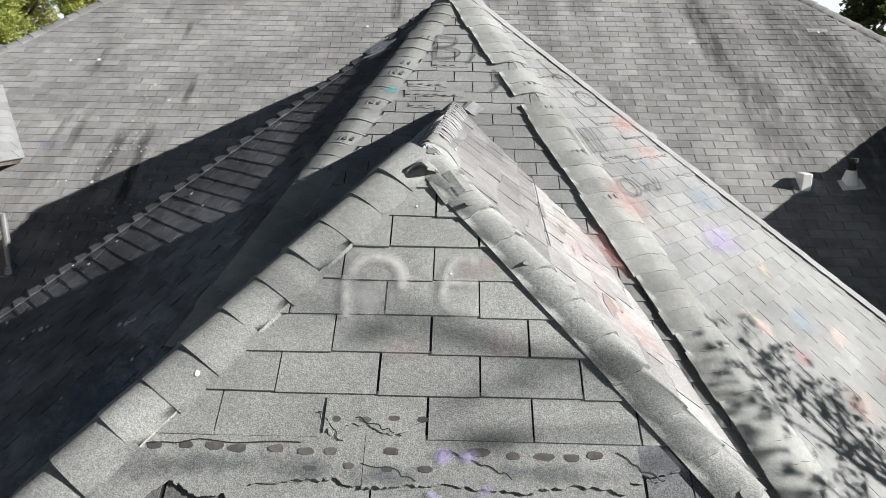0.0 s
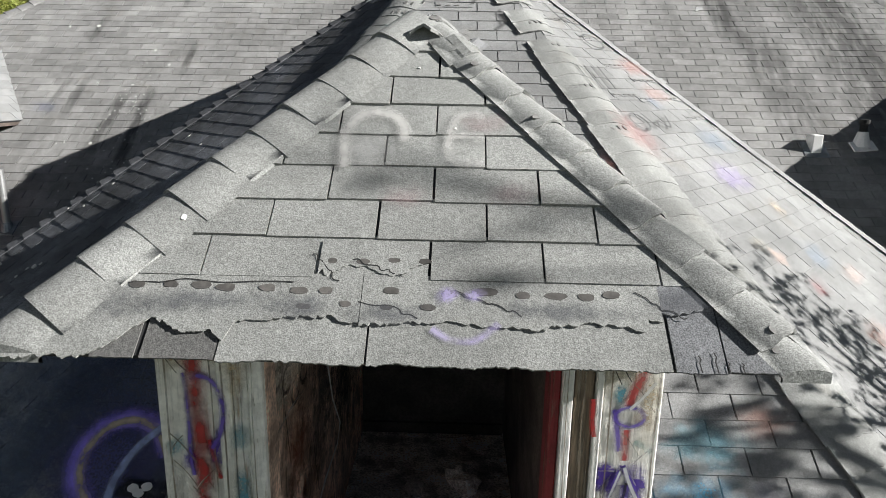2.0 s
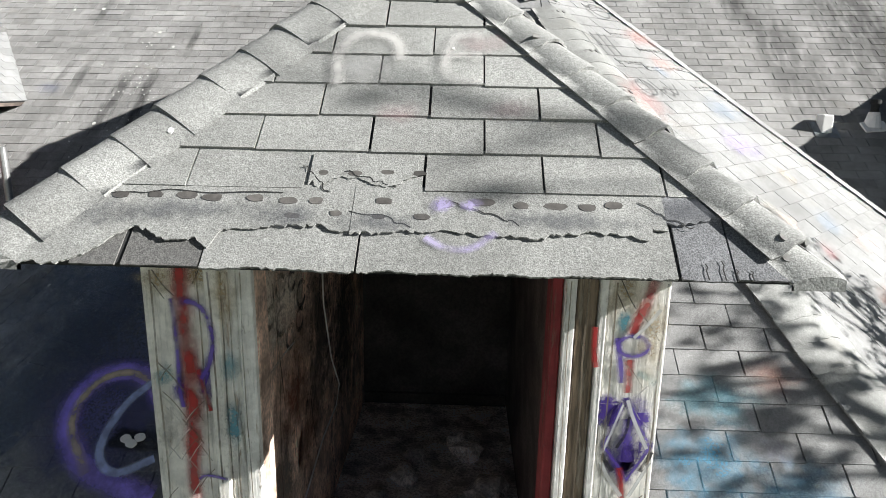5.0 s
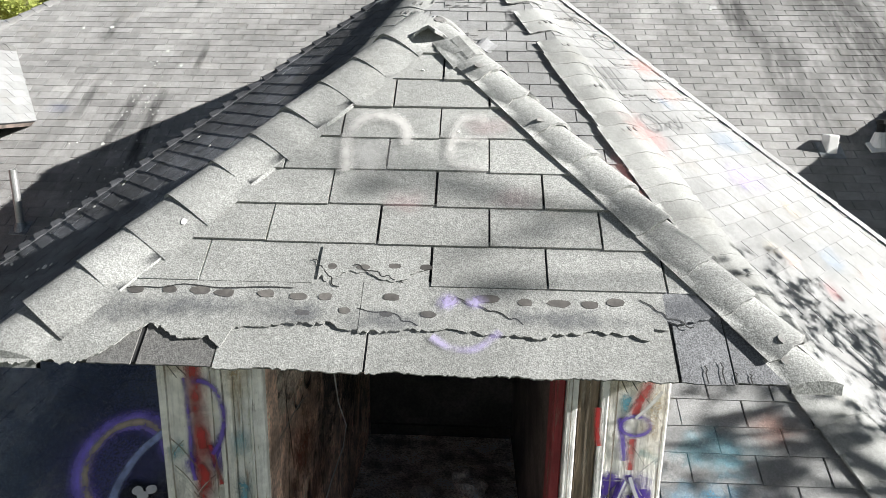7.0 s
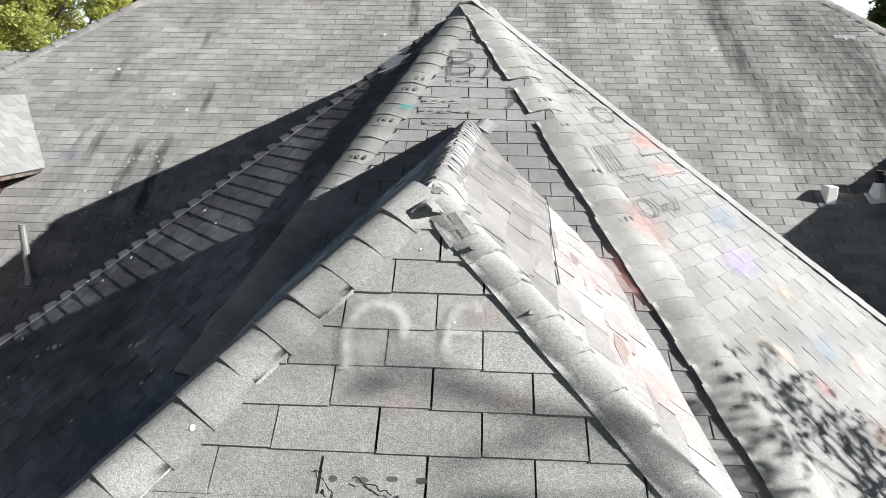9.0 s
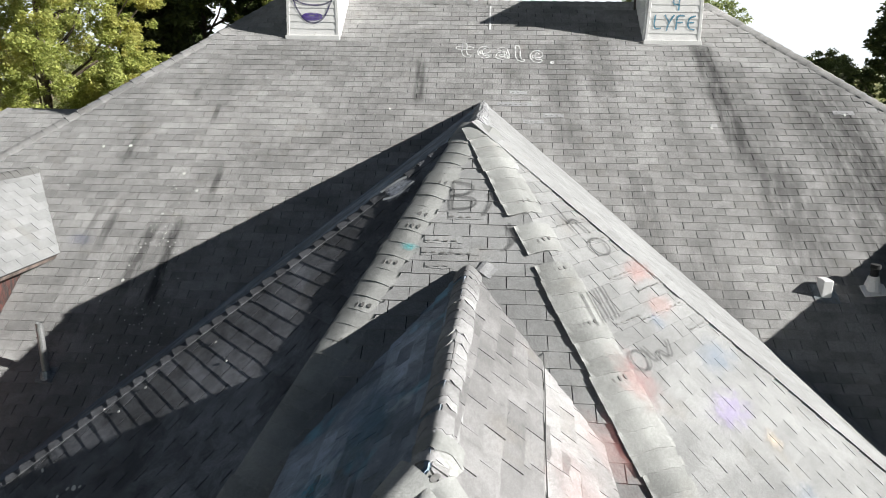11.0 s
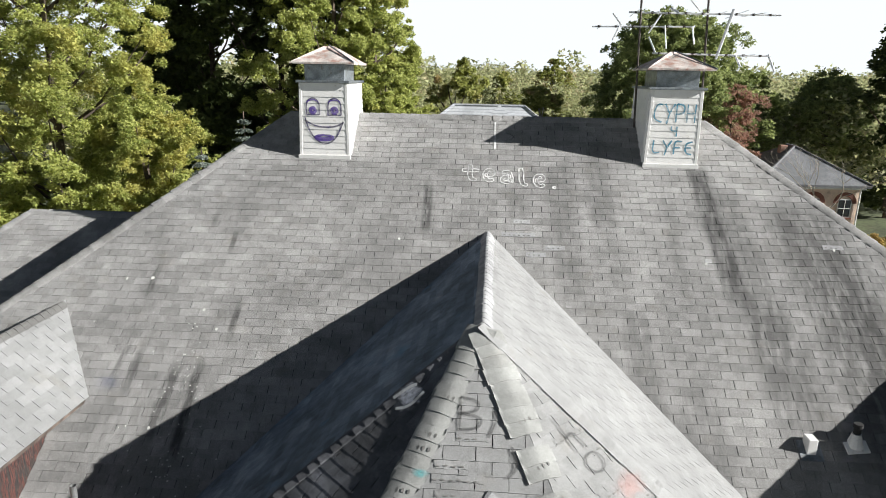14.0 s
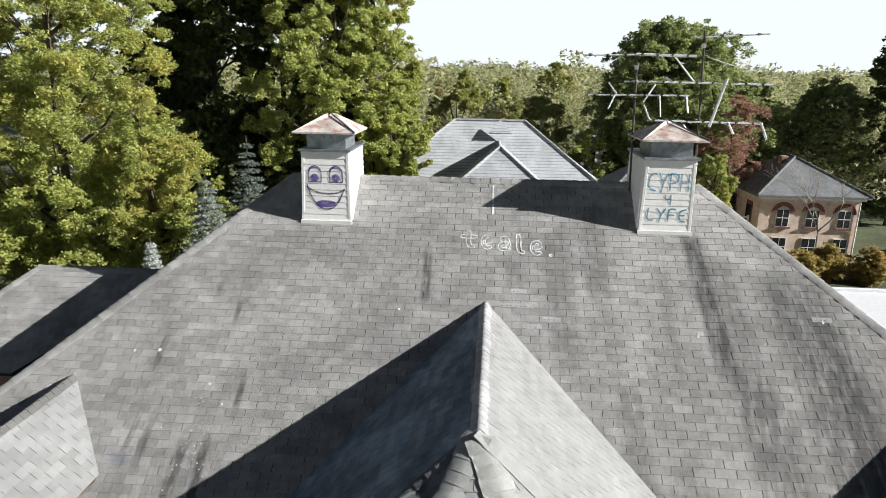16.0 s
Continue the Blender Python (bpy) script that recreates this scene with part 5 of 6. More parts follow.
antenna(12.98, (2.84, 2.75, 15.72), (
    ((1.76, 15.66), (2.72, 15.68), 0.013, (((1.86, 15.7), (1.98, 15.63), 0.009),)),
    ((2.72, 15.69), (3.81, 15.67), 0.024, (((3.42, 15.65), (3.78, 15.22), 0.018),)),
    ((1.9, 14.95), (3.74, 14.97), 0.015, (((2.26, 15.18), (2.4, 14.98), 0.016), ((2.4, 14.98), (2.27, 14.71), 0.016), ((3.12, 15.17), (2.9, 14.84), 0.015),
                                          ((3.21, 14.99), (3.24, 14.58), 0.013), ((3.7, 14.96), (3.73, 14.66), 0.018), ((2.94, 14.78), (3.05, 14.51), 0.017)))),
    "thin old television antenna on a dark mast")
antenna(13.05, (4.09, 3.94, 16.12), (
    ((3.8, 16.0), (5.08, 16.08), 0.014, (((4.03, 15.66), (4.52, 15.5), 0.008),)),
    ((2.56, 15.21), (5.26, 15.19), 0.017, (((4.42, 15.28), (4.17, 14.41), 0.026), ((3.3, 15.29), (3.42, 15.2), 0.02))),
    ((3.05, 14.5), (5.18, 14.48), 0.017, (((4.54, 14.49), (4.62, 14.29), 0.02), ((5.13, 14.51), (5.24, 14.2), 0.022), ((3.72, 14.44), (3.8, 14.3), 0.015)))),
    "broad old television antenna with bent elements")

# ---- neighbouring houses ----
def far_window(parent, x0, x1, z0, z1, y, arch):
    w = part("window", boxed((x0 - 0.08, y - 0.06, z0 - 0.08), (x1 + 0.08, y + 0.02, z1 + 0.08)), TRIM, parent)
    part("pane", boxed((x0, y - 0.09, z0), (x1, y - 0.05, z1)), GLASS, w)
    part("glazing_bar", boxed((x0, y - 0.11, (z0 + z1) / 2 - 0.03), (x1, y - 0.085, (z0 + z1) / 2 + 0.03)), TRIM, w)
    part("glazing_bar", boxed(((x0 + x1) / 2 - 0.02, y - 0.107, z0), ((x0 + x1) / 2 + 0.02, y - 0.087, z1)), TRIM, w)
    part("sill", boxed((x0 - 0.2, y - 0.16, z0 - 0.2), (x1 + 0.2, y - 0.02, z0 - 0.09)), BRICK_RED, w)
    if arch:
        bm = bmesh.new()
        cx, r0, r1 = (x0 + x1) / 2, (x1 - x0) / 2 + 0.1, (x1 - x0) / 2 + 0.42
        ps = []
        for i in range(13):
            a = math.pi * i / 12
            ps.append([bm.verts.new((cx + r * math.cos(a), yy, z1 - 0.25 + r * math.sin(a))) for r, yy in ((r0, y - 0.1), (r1, y - 0.1), (r1, y + 0.02), (r0, y + 0.02))])
        for p, q in zip(ps, ps[1:]):
            for j in range(4):
                bm.faces.new((p[j], p[(j + 1) % 4], q[(j + 1) % 4], q[j]))
        part("arch", bm, BRICK_RED, w, "dark red brick arch")


def hip_roof(parent, x0, x1, y0, y1, z, rise, mat, over=0.5):
    x0, x1, y0, y1 = x0 - over, x1 + over, y0 - over, y1 + over
    d = min(x1 - x0, y1 - y0) / 2
    if x1 - x0 >= y1 - y0:
        a, b = Vector((x0 + d, y0 + d, z + rise)), Vector((x1 - d, y0 + d, z + rise))
    else:
        a, b = Vector((x0 + d, y0 + d, z + rise)), Vector((x0 + d, y1 - d, z + rise))
    p = [Vector((x0, y0, z)), Vector((x1, y0, z)), Vector((x1, y1, z)), Vector((x0, y1, z))]
    bm = bmesh.new()
    q = [bm.verts.new(v) for v in p]
    low = [bm.verts.new(v - Vector((0, 0, 0.18))) for v in p]
    va, vb = bm.verts.new(a), bm.verts.new(b + Vector((0.001, 0.001, 0)))
    if x1 - x0 >= y1 - y0:
        fs = ((q[0], q[1], vb, va), (q[1], q[2], vb), (q[2], q[3], va, vb), (q[3], q[0], va))
    else:
        fs = ((q[0], q[1], va), (q[1], q[2], vb, va), (q[2], q[3], vb), (q[3], q[0], va, vb))
    for f in fs:
        bm.faces.new(f)
    bm.faces.new(low[::-1])
    for i in range(4):
        bm.faces.new((q[i], low[i], low[(i + 1) % 4], q[(i + 1) % 4]))
    roof = part("roof", bm, mat, parent)
    for p0, p1 in ((p[0], a), (p[1], b if x1 - x0 >= y1 - y0 else a), (a, b)):
        if (p1 - p0).length > 0.5:
            part("hip_trim", tube(bmesh.new(), [p0 + Vector((0, 0, 0.03)), p1 + Vector((0, 0, 0.03))], 0.1, 6), mat, roof)
    return roof


pink = thing("house", "two-storey pink stucco house with red arched windows", "house")
hx0, hx1, hy0, hy1, hz = 21.8, 29.4, 52.0, 61.0, 6.45
part("wall", boxed((hx0, hy0, GROUND - 0.2), (hx1, hy1, hz)), STUCCO, pink)
rf = hip_roof(pink, hx0, hx1, hy0, hy1, hz, 2.5, SLATE, 0.5)
part("cornice", boxed((hx0 - 0.25, hy0 - 0.25, hz - 0.35), (hx1 + 0.25, hy1 + 0.25, hz - 0.19)), TRIM, pink)
part("chimney", boxed((24.6, 56, 7.6), (25.2, 56.6, 9.0), 0.05), WALL, rf)
for x in (23.6, 25.9, 28.3):
    far_window(pink, x - 0.45, x + 0.45, 3.95, 5.25, hy0, True)
    far_window(pink, x - 0.5, x + 0.5, 1.55, 2.95, hy0, False)
for y in (54.0, 57.5):
    for z0, z1 in ((3.95, 5.25), (1.55, 2.95)):
        w = part("window", boxed((hx0 - 0.05, y - 0.6, z0 - 0.08), (hx0 + 0.02, y + 0.6, z1 + 0.3)), BRICK_RED, pink)
        part("pane", boxed((hx0 - 0.09, y - 0.45, z0), (hx0 - 0.04, y + 0.45, z1)), GLASS, w)
part("downpipe", tube(bmesh.new(), [(hx1 - 0.1, hy0 - 0.12, 1.2), (hx1 - 0.1, hy0 - 0.12, hz - 0.3)], 0.07, 8), TRIM, pink)
deck = thing("deck_rail", "white timber deck railing beside the stucco house", "railing")
for z in (3.4, 3.9, 4.4):
    part("rail", boxed((17.9, 52.4, z), (21.2, 52.5, z + 0.12)), TRIM, deck)
for x in (17.9, 19.5, 21.1):
    part("post", boxed((x, 52.36, GROUND - 0.1), (x + 0.12, 52.54, 4.6)), TRIM, deck)

neighbour = thing("house", "neighbouring house with a pale grey hip roof", "house")
part("wall", boxed((-8.7, 38.4, GROUND - 0.2), (9.2, 51.6, 6.8)), STUCCO, neighbour)
nr = hip_roof(neighbour, -8.7, 9.2, 38.4, 51.6, 6.8, 5.35, FAR_ROOF, 0.4)
# a hipped cross roof on its front slope
cross, cback = Vector((0.9, 40.2, 10.9)), Vector((0.9, 43.4, 10.9))
cl, cr, cvl, cvr = Vector((-1.95, 37.35, 8.7)), Vector((3.75, 37.35, 8.7)), Vector((-1.95, 40.6, 8.7)), Vector((3.75, 40.6, 8.7))
part("cross_roof", slab((cross, cl, cr), Vector((0, -0.61, 0.79)), 0.1), FAR_ROOF, nr)
part("cross_roof", slab((cback, cvl, cl, cross), Vector((-0.61, 0, 0.79)), 0.1), FAR_ROOF, nr)
part("cross_roof", slab((cross, cr, cvr, cback), Vector((0.61, 0, 0.79)), 0.1), FAR_ROOF, nr)
for a, e in ((cross, cl), (cross, cr), (cross, cback)):
    part("hip_trim", tube(bmesh.new(), [a + Vector((0, 0, 0.04)), e + Vector((0, 0, 0.04))], 0.09, 6), FAR_ROOF, nr)
top_cross = Vector((0.95, 44.0, 12.3))
part("cross_roof", slab((top_cross, Vector((0.2, 43.2, 11.5)), Vector((1.7, 43.2, 11.5))), Vector((0, -0.61, 0.79)), 0.1), FAR_ROOF, nr)

shed = thing("house", "white-walled low house among the trees", "house")
part("wall", boxed((11.0, 78, GROUND - 0.2), (17.0, 86, 7.6)), TRIM, shed)
hip_roof(shed, 11.0, 17.0, 78, 86, 7.6, 1.5, FAR_ROOF, 0.3)
for x in (12.6, 14.2):
    w = part("window", boxed((x - 0.45, 77.93, 5.2), (x + 0.45, 78.02, 6.6)), TRIM, shed)
    part("pane", boxed((x - 0.35, 77.9, 5.3), (x + 0.35, 77.95, 6.5)), GLASS, w)
gable = thing("house", "low house with a brown-grey gable roof", "house")
part("wall", boxed((8.2, 44.0, GROUND - 0.2), (13.0, 50.0, 7.0)), STUCCO, gable)
hip_roof(gable, 8.2, 13.0, 44.0, 50.0, 7.0, 2.2, SLATE, 0.4)
porch = thing("flat_roof", "low flat roof with a white membrane", "flat roof")
part("deck", boxed((13.5, 23.0, 5.1), (26.0, 31.5, 5.35), 0.03), WHITE_SHEET, porch)
part("kerb", boxed((13.5, 31.3, 5.35), (26.0, 31.5, 5.5), 0.02), WHITE_SHEET, porch)
part("wall", boxed((13.8, 23.3, GROUND - 0.2), (25.7, 31.2, 5.1)), WALL, porch)

# ---- trees ----
def crown_mesh(name, centres, leaves, size, mat, rng, flat=0.55, stray=0.25):
    """Many small folded leaves scattered round clump centres (x, y, z, radius)."""
    c = np.asarray(centres, float)
    pick = rng.choice(len(c), leaves, p=c[:, 3] ** 2 / (c[:, 3] ** 2).sum())
    d = rng.normal(size=(leaves, 3))
    d /= np.linalg.norm(d, axis=1)[:, None]
    r = c[pick, 3] * (rng.uniform(0.05, 1.0, leaves) ** 0.5 + np.abs(rng.normal(0, stray, leaves)))
    p = c[pick, :3] + d * r[:, None] * np.array((1, 1, flat + 0.15))
    a = rng.normal(size=(leaves, 3)) + d * 0.4
    a[:, 2] *= 0.6
    a /= np.linalg.norm(a, axis=1)[:, None]
    b = np.cross(a, rng.normal(size=(leaves, 3)) + np.array((0, 0, 1.2)))
    b /= np.linalg.norm(b, axis=1)[:, None]
    s = (size * rng.uniform(0.6, 1.35, leaves))[:, None]
    v = np.stack([p - a * s, p + a * s * 0.7 + b * s * 0.6, p + a * s * 0.7 - b * s * 0.6], 1).reshape(-1, 3)
    me = bpy.data.meshes.new(name)
    me.vertices.add(3 * leaves)
    me.vertices.foreach_set("co", v.ravel())
    me.loops.add(3 * leaves)
    me.loops.foreach_set("vertex_index", np.arange(3 * leaves))
    me.polygons.add(leaves)
    me.polygons.foreach_set("loop_start", np.arange(leaves) * 3)
    me.update(calc_edges=True)
    me.materials.append(mat)
    return me


def tree(x, y, top, radius, mat, leaves, label, size=0.2, bottom=None, seed=1, clumps=60, bark=BARK, category="tree", trunk=0.3, gap=0.0, base=GROUND):
    """A broadleaf tree: a tapered trunk with limbs that carry clumps of leaves in an uneven crown."""
    rng = np.random.default_rng(seed)
    rnd = random.Random(seed)
    bottom = base + (top - base) * 0.25 if bottom is None else bottom
    t = thing("tree", label, category)
    bm = bmesh.new()
    mid = (bottom + top) / 2
    tube(bm, [(x, y, base - 0.3), (x + 0.1, y, (base + bottom) / 2), (x - 0.1, y + 0.1, bottom), (x + 0.15, y, mid), (x, y, top - radius * 0.35)],
         [trunk * 1.3, trunk, trunk * 0.85, trunk * 0.55, trunk * 0.15], 9)
    centres = []
    for k in range(clumps):
        u = rnd.uniform(-1, 1)
        a = rnd.uniform(0, math.tau)
        w = math.sqrt(max(0.05, 1 - abs(u) ** 2.2)) * (0.75 + 0.35 * noise.noise(Vector((math.cos(a), math.sin(a), u)) * 1.7 + Vector((seed * 3.1, 0, 0))))
        q = w * rnd.uniform(0.1, 1.0) ** 0.5 * radius
        c = Vector((x + q * math.cos(a), y + q * math.sin(a), mid + u * (top - bottom) / 2 * 0.95))
        if rnd.random() < gap:
            continue
        centres.append((*c, radius * rnd.uniform(0.35, 1.0) * (0.3 if clumps < 120 else 3.3 / clumps ** 0.5)))
        if k % (3 if clumps < 120 else 9) == 0:
            s = Vector((x, y, max(bottom, c.z - radius * 0.6)))
            m = (s + c) / 2 + Vector((0, 0, -0.1 * radius + rnd.uniform(0, 0.3)))
            tube(bm, [s, m, c], [trunk * 0.35, trunk * 0.2, trunk * 0.06], 6)
    part("trunk", bm, bark, t)
    # each lobe breaks up into sprays that reach outward and sag a little
    sprays = []
    for cx, cy, cz, r in centres:
        for _ in range(8):
            d = Vector((rnd.gauss(0, 1), rnd.gauss(0, 1), rnd.gauss(0, 0.7))).normalized() * r * rnd.uniform(0.25, 1.15)
            sprays.append((cx + d.x, cy + d.y, cz + d.z - 0.12 * d.xy.length, r * rnd.uniform(0.2, 0.42)))
    centres = sprays
    child("crown", crown_mesh("crown", centres, leaves, size, mat, rng), t)
    return t


def spruce(x, y, top, radius, mat, label, seed=1, base=GROUND):
    """A conifer: whorls of drooping boughs set with short needle tufts."""
    rng = np.random.default_rng(seed)
    t = thing("tree", label, "spruce")
    part("trunk", tube(bmesh.new(), [(x, y, base - 0.2), (x, y, top)], [0.16, 0.02], 8), BARK, t)
    centres = []
    n = 26
    for i in range(n):
        z = base + 1.2 + (top - base - 1.3) * i / n
        r = radius * (1 - i / n) ** 0.85
        for k in range(9):
            a = k * math.tau / 9 + i * 0.7 + rng.uniform(-0.2, 0.2)
            for s in (0.35, 0.65, 0.9):
                rr = r * s * rng.uniform(0.8, 1.15)
                centres.append((x + rr * math.cos(a), y + rr * math.sin(a), z - 0.25 * rr * s + rng.uniform(-0.05, 0.05), 0.12 + 0.1 * r * (1.1 - s)))
    child("crown", crown_mesh("crown", centres, 26000, 0.075, mat, rng, 0.05), t)


tree(-21.5, 32, 27, 8.2, LEAF_YELLOW, 420000, "tall yellow-green tree in full leaf", 0.08, 2.5, 2, 420)
tree(-16.2, 30.5, 12.6, 4.9, LEAF_YELLOW, 200000, "rounded yellow-green tree by the wing", 0.072, 2.0, 3, 230)
tree(-24.0, 26, 11, 4.5, LEAF_YELLOW, 50000, "rounded yellow-green tree by the wing", 0.1, 2.0, 13, 60)
tree(-14.0, 45, 30, 8.0, LEAF_SHADE_DARK, 70000, "tall tree with deep shade put into its leaf colour", 0.24, 2.0, 4, 90)
tree(-20.0, 48, 30, 8.0, LEAF_SHADE_DARK, 60000, "tall tree with deep shade put into its leaf colour", 0.26, 2.0, 14, 80)
tree(-9.4, 41, 27, 6.3, LEAF_GREEN, 260000, "large green tree with an open crown", 0.09, 4.0, 5, 360, gap=0.08)
tree(-7.1, 42, 23.5, 3.9, LEAF_YELLOW, 110000, "tall green tree with yellowing tips", 0.11, 4.0, 25, 160)
tree(-6.0, 40, 14.5, 3.2, LEAF_YELLOW, 60000, "tree turning yellow at its tips", 0.1, 3.0, 6, 60)
tree(-2.4, 52, 15, 3.6, LEAF_MIX, 12000, "thin tree with russet and yellow leaves", 0.18, 4.0, 7, 50, gap=0.2)
tree(15.0, 60, 19.6, 7.2, LEAF_MID, 170000, "broad dark green tree behind the chimney", 0.13, 2.0, 8, 260)
tree(18.5, 62, 19.6, 5.8, LEAF_MID, 60000, "broad green tree behind the chimney", 0.15, 6.0, 18, 150)
tree(21.0, 58, 13.9, 3.4, LEAF_RED, 26000, "russet tree with thin dry leaves", 0.09, 3.0, 9, 150, gap=0.1, trunk=0.14)
tree(15.2, 44, 10.3, 2.0, LEAF_YELLOW, 18000, "small yellow-green tree beside the deck", 0.09, 3.0, 10, 80, trunk=0.12)
tree(34.0, 68, 14.8, 5.4, LEAF_MID, 80000, "round green tree behind the stucco house", 0.14, 2.0, 11, 220)
tree(26.0, 68, 15.0, 5.0, LEAF_MID, 50000, "dark tree behind the stucco house", 0.15, 2.0, 12, 150)
tree(40.0, 66, 20.5, 6.0, LEAF_SHADE_DARK, 20000, "dark tree behind the stucco house", 0.28, 2.0, 15, 70)
tree(5.0, 60, 13.0, 3.6, LEAF_MIX, 14000, "tree with a pale trunk and turning leaves", 0.2, 3.0, 16, 50, bark=TRUNK_PALE, gap=0.1)
tree(8.6, 57, 10.5, 3.0, LEAF_GREEN, 14000, "dense ivy-green tree beside the low house", 0.17, 2.0, 17, 50)
spruce(-11.1, 30, 12.3, 3.0, NEEDLE_DARK, "blue spruce with layered boughs", 21)
spruce(-12.1, 27.5, 10.9, 2.9, NEEDLE, "blue spruce with layered boughs", 22)
spruce(-13.5, 25.0, 8.6, 1.3, NEEDLE_PALE, "small silvery spruce by the wing", 23)
for i, (x, y) in enumerate(((22.5, 46), (25.0, 47), (27.6, 46.5), (30.4, 48))):
    tree(x, y, 3.4, 1.9, LEAF_GOLD, 16000, "yellowing shrub in front of the stucco house", 0.09, 1.3, 50 + i, 60, category="shrub", trunk=0.06)
def bare_tree(x, y, top, label):
    t = thing("tree", label, "bare tree")
    rnd = random.Random(77)
    bm = bmesh.new()

    def limb(p, d, length, r, depth):
        q = p + d * length
        tube(bm, [p, (p + q) / 2 + Vector((rnd.uniform(-0.1, 0.1), 0, rnd.uniform(-0.05, 0.1))) * length, q], [r, r * 0.8, r * 0.55], 5)
        if depth:
            for _ in range(3):
                e = (d + Vector((rnd.uniform(-0.9, 0.9), rnd.uniform(-0.6, 0.6), rnd.uniform(-0.2, 0.6)))).normalized()
                limb(q, e, length * rnd.uniform(0.55, 0.8), r * 0.5, depth - 1)

    limb(Vector((x, y, GROUND - 0.1)), Vector((0.1, 0, 1)).normalized(), top * 0.4, 0.13, 5)
    part("trunk", bm, TRUNK_PALE, t)


bare_tree(24.4, 48.5, 8.2, "leafless small tree before the stucco house")
# the trees that dapple the bay stand beside the house
def boughed_tree(x, y, top, sprays, mat, size, label, seed, trunk=0.06):
    """A slender tree: a leaning trunk, and a thin limb to each leaf spray (x, y, z, radius, leaves)."""
    rng = np.random.default_rng(seed)
    t = thing("tree", label, "tree")
    bm = bmesh.new()
    tube(bm, [(x, y, GROUND - 0.3), (x + 0.05, y, 5.0), (x - 0.03, y + 0.03, 9.0), (x, y, top)], [trunk * 1.4, trunk, trunk * 0.7, trunk * 0.2], 8)
    for sx, sy, sz, r, _ in sprays:
        root = Vector((x, y, max(8.0, sz - 0.4 - 0.5 * abs(sy - y))))
        tip = Vector((sx, sy, sz))
        tube(bm, [root, root.lerp(tip, 0.5) + Vector((0, 0, 0.06)), tip], [trunk * 0.22, trunk * 0.14, 0.004], 5)
    part("trunk", bm, BARK, t)
    for sx, sy, sz, r, count in sprays:
        bits = [(sx + rng.normal(0, r), sy + rng.normal(0, r), sz + rng.normal(0, r * 0.55), r * 0.45) for _ in range(6)]
        child("leaf_spray", crown_mesh("leaf_spray", bits, count, size, mat, rng), t)
    return t


tree(6.85, 2.5, 11.7, 1.45, LEAF_GREEN, 900, "slender tree beside the bay", 0.045, 9.4, 60, 40, trunk=0.07, gap=0.1)
boughed_tree(6.95, 1.75, 11.5, [(6.85, 1.78, 11.21, 0.13, 42), (6.85, 1.7, 11.09, 0.12, 36), (6.85, 1.43, 11.03, 0.16, 48), (6.85, 2.08, 11.21, 0.13, 36), (6.85, 2.25, 11.39, 0.13, 36),
                                (6.85, 1.92, 11.0, 0.12, 36), (6.85, 1.72, 10.79, 0.16, 48), (6.85, 1.55, 10.83, 0.13, 36), (6.9, 2.15, 11.27, 0.12, 30), (6.9, 1.97, 11.03, 0.14, 42),
                                (6.8, 1.92, 10.86, 0.14, 42), (6.9, 1.3, 10.75, 0.16, 48), (6.85, 2.85, 10.78, 0.13, 30)],
             LEAF_GREEN, 0.042, "slender young tree close beside the bay", 62)
boughed_tree(8.9, 0.36, 14.7, [(8.7, 0.35, 14.15, 0.03, 3), (8.7, 0.56, 14.46, 0.03, 3), (8.7, 0.27, 13.85, 0.03, 3), (8.7, 0.34, 13.82, 0.03, 3), (8.7, 0.19, 13.73, 0.03, 3),
                               (8.7, 0.39, 13.77, 0.04, 3), (8.7, 0.5, 14.43, 0.03, 3), (8.75, 0.43, 13.9, 0.02, 3), (8.7, 0.16, 13.76, 0.02, 3)],
             LEAF_GREEN, 0.04, "tall slender tree with thin boughs", 61, 0.04)
# far woods, three depths of one canopy to the skyline
rng = np.random.default_rng(99)
woods = thing("far_woods", "mixed woods in early autumn to the skyline", "woods", kind="stuff")
for near_y, far_y, count, r0, r1, h0, h1, leaves, size in ((64, 140, 330, 2.0, 3.6, 8.0, 14.2, 260000, 0.22), (140, 420, 700, 3.0, 6.0, 12.0, 17.5, 200000, 0.62), (420, 1500, 800, 8, 15, 15.0, 21.0, 260000, 1.35)):
    centres = []
    for k in range(count):
        y = near_y + (far_y - near_y) * rng.random() ** 1.2
        x = rng.uniform(-0.72, 0.8) * y
        if 9 < x * 80 / y < 19 and y < 95:
            continue
        h = GROUND + rng.uniform(h0, h1) + (2.5 if rng.random() < 0.05 else 0)
        r = rng.uniform(r0, r1)
        for s in range(4):
            a = rng.uniform(0, math.tau)
            centres.append((x + r * 0.5 * math.cos(a), y + r * 0.5 * math.sin(a), h - r * (0.5 + 0.55 * s) + rng.uniform(-0.5, 0.5), r * rng.uniform(0.55, 0.9)))
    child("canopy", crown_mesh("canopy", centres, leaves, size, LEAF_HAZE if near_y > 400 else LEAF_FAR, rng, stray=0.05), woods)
tree(10.2, 100, 17.0, 3.4, LEAF_MIX, 14000, "thin tall tree over the far woods", 0.15, 7.0, 71, 130, bark=TRUNK_PALE, gap=0.25)
tree(2.0, 85, 14.5, 3.4, LEAF_MIX, 12000, "tree with a pale trunk and turning leaves", 0.2, 5.0, 72, 60, bark=TRUNK_PALE)

# ---- paint on the roofs and casings ----
GREY_SPRAY = spray_mat("grey_spray", (0.06, 0.06, 0.06), 0.62, 0.85, 0.35)
VIOLET = spray_mat("violet_spray", (0.11, 0.06, 0.4), 0.9, 0.95, 0.85)
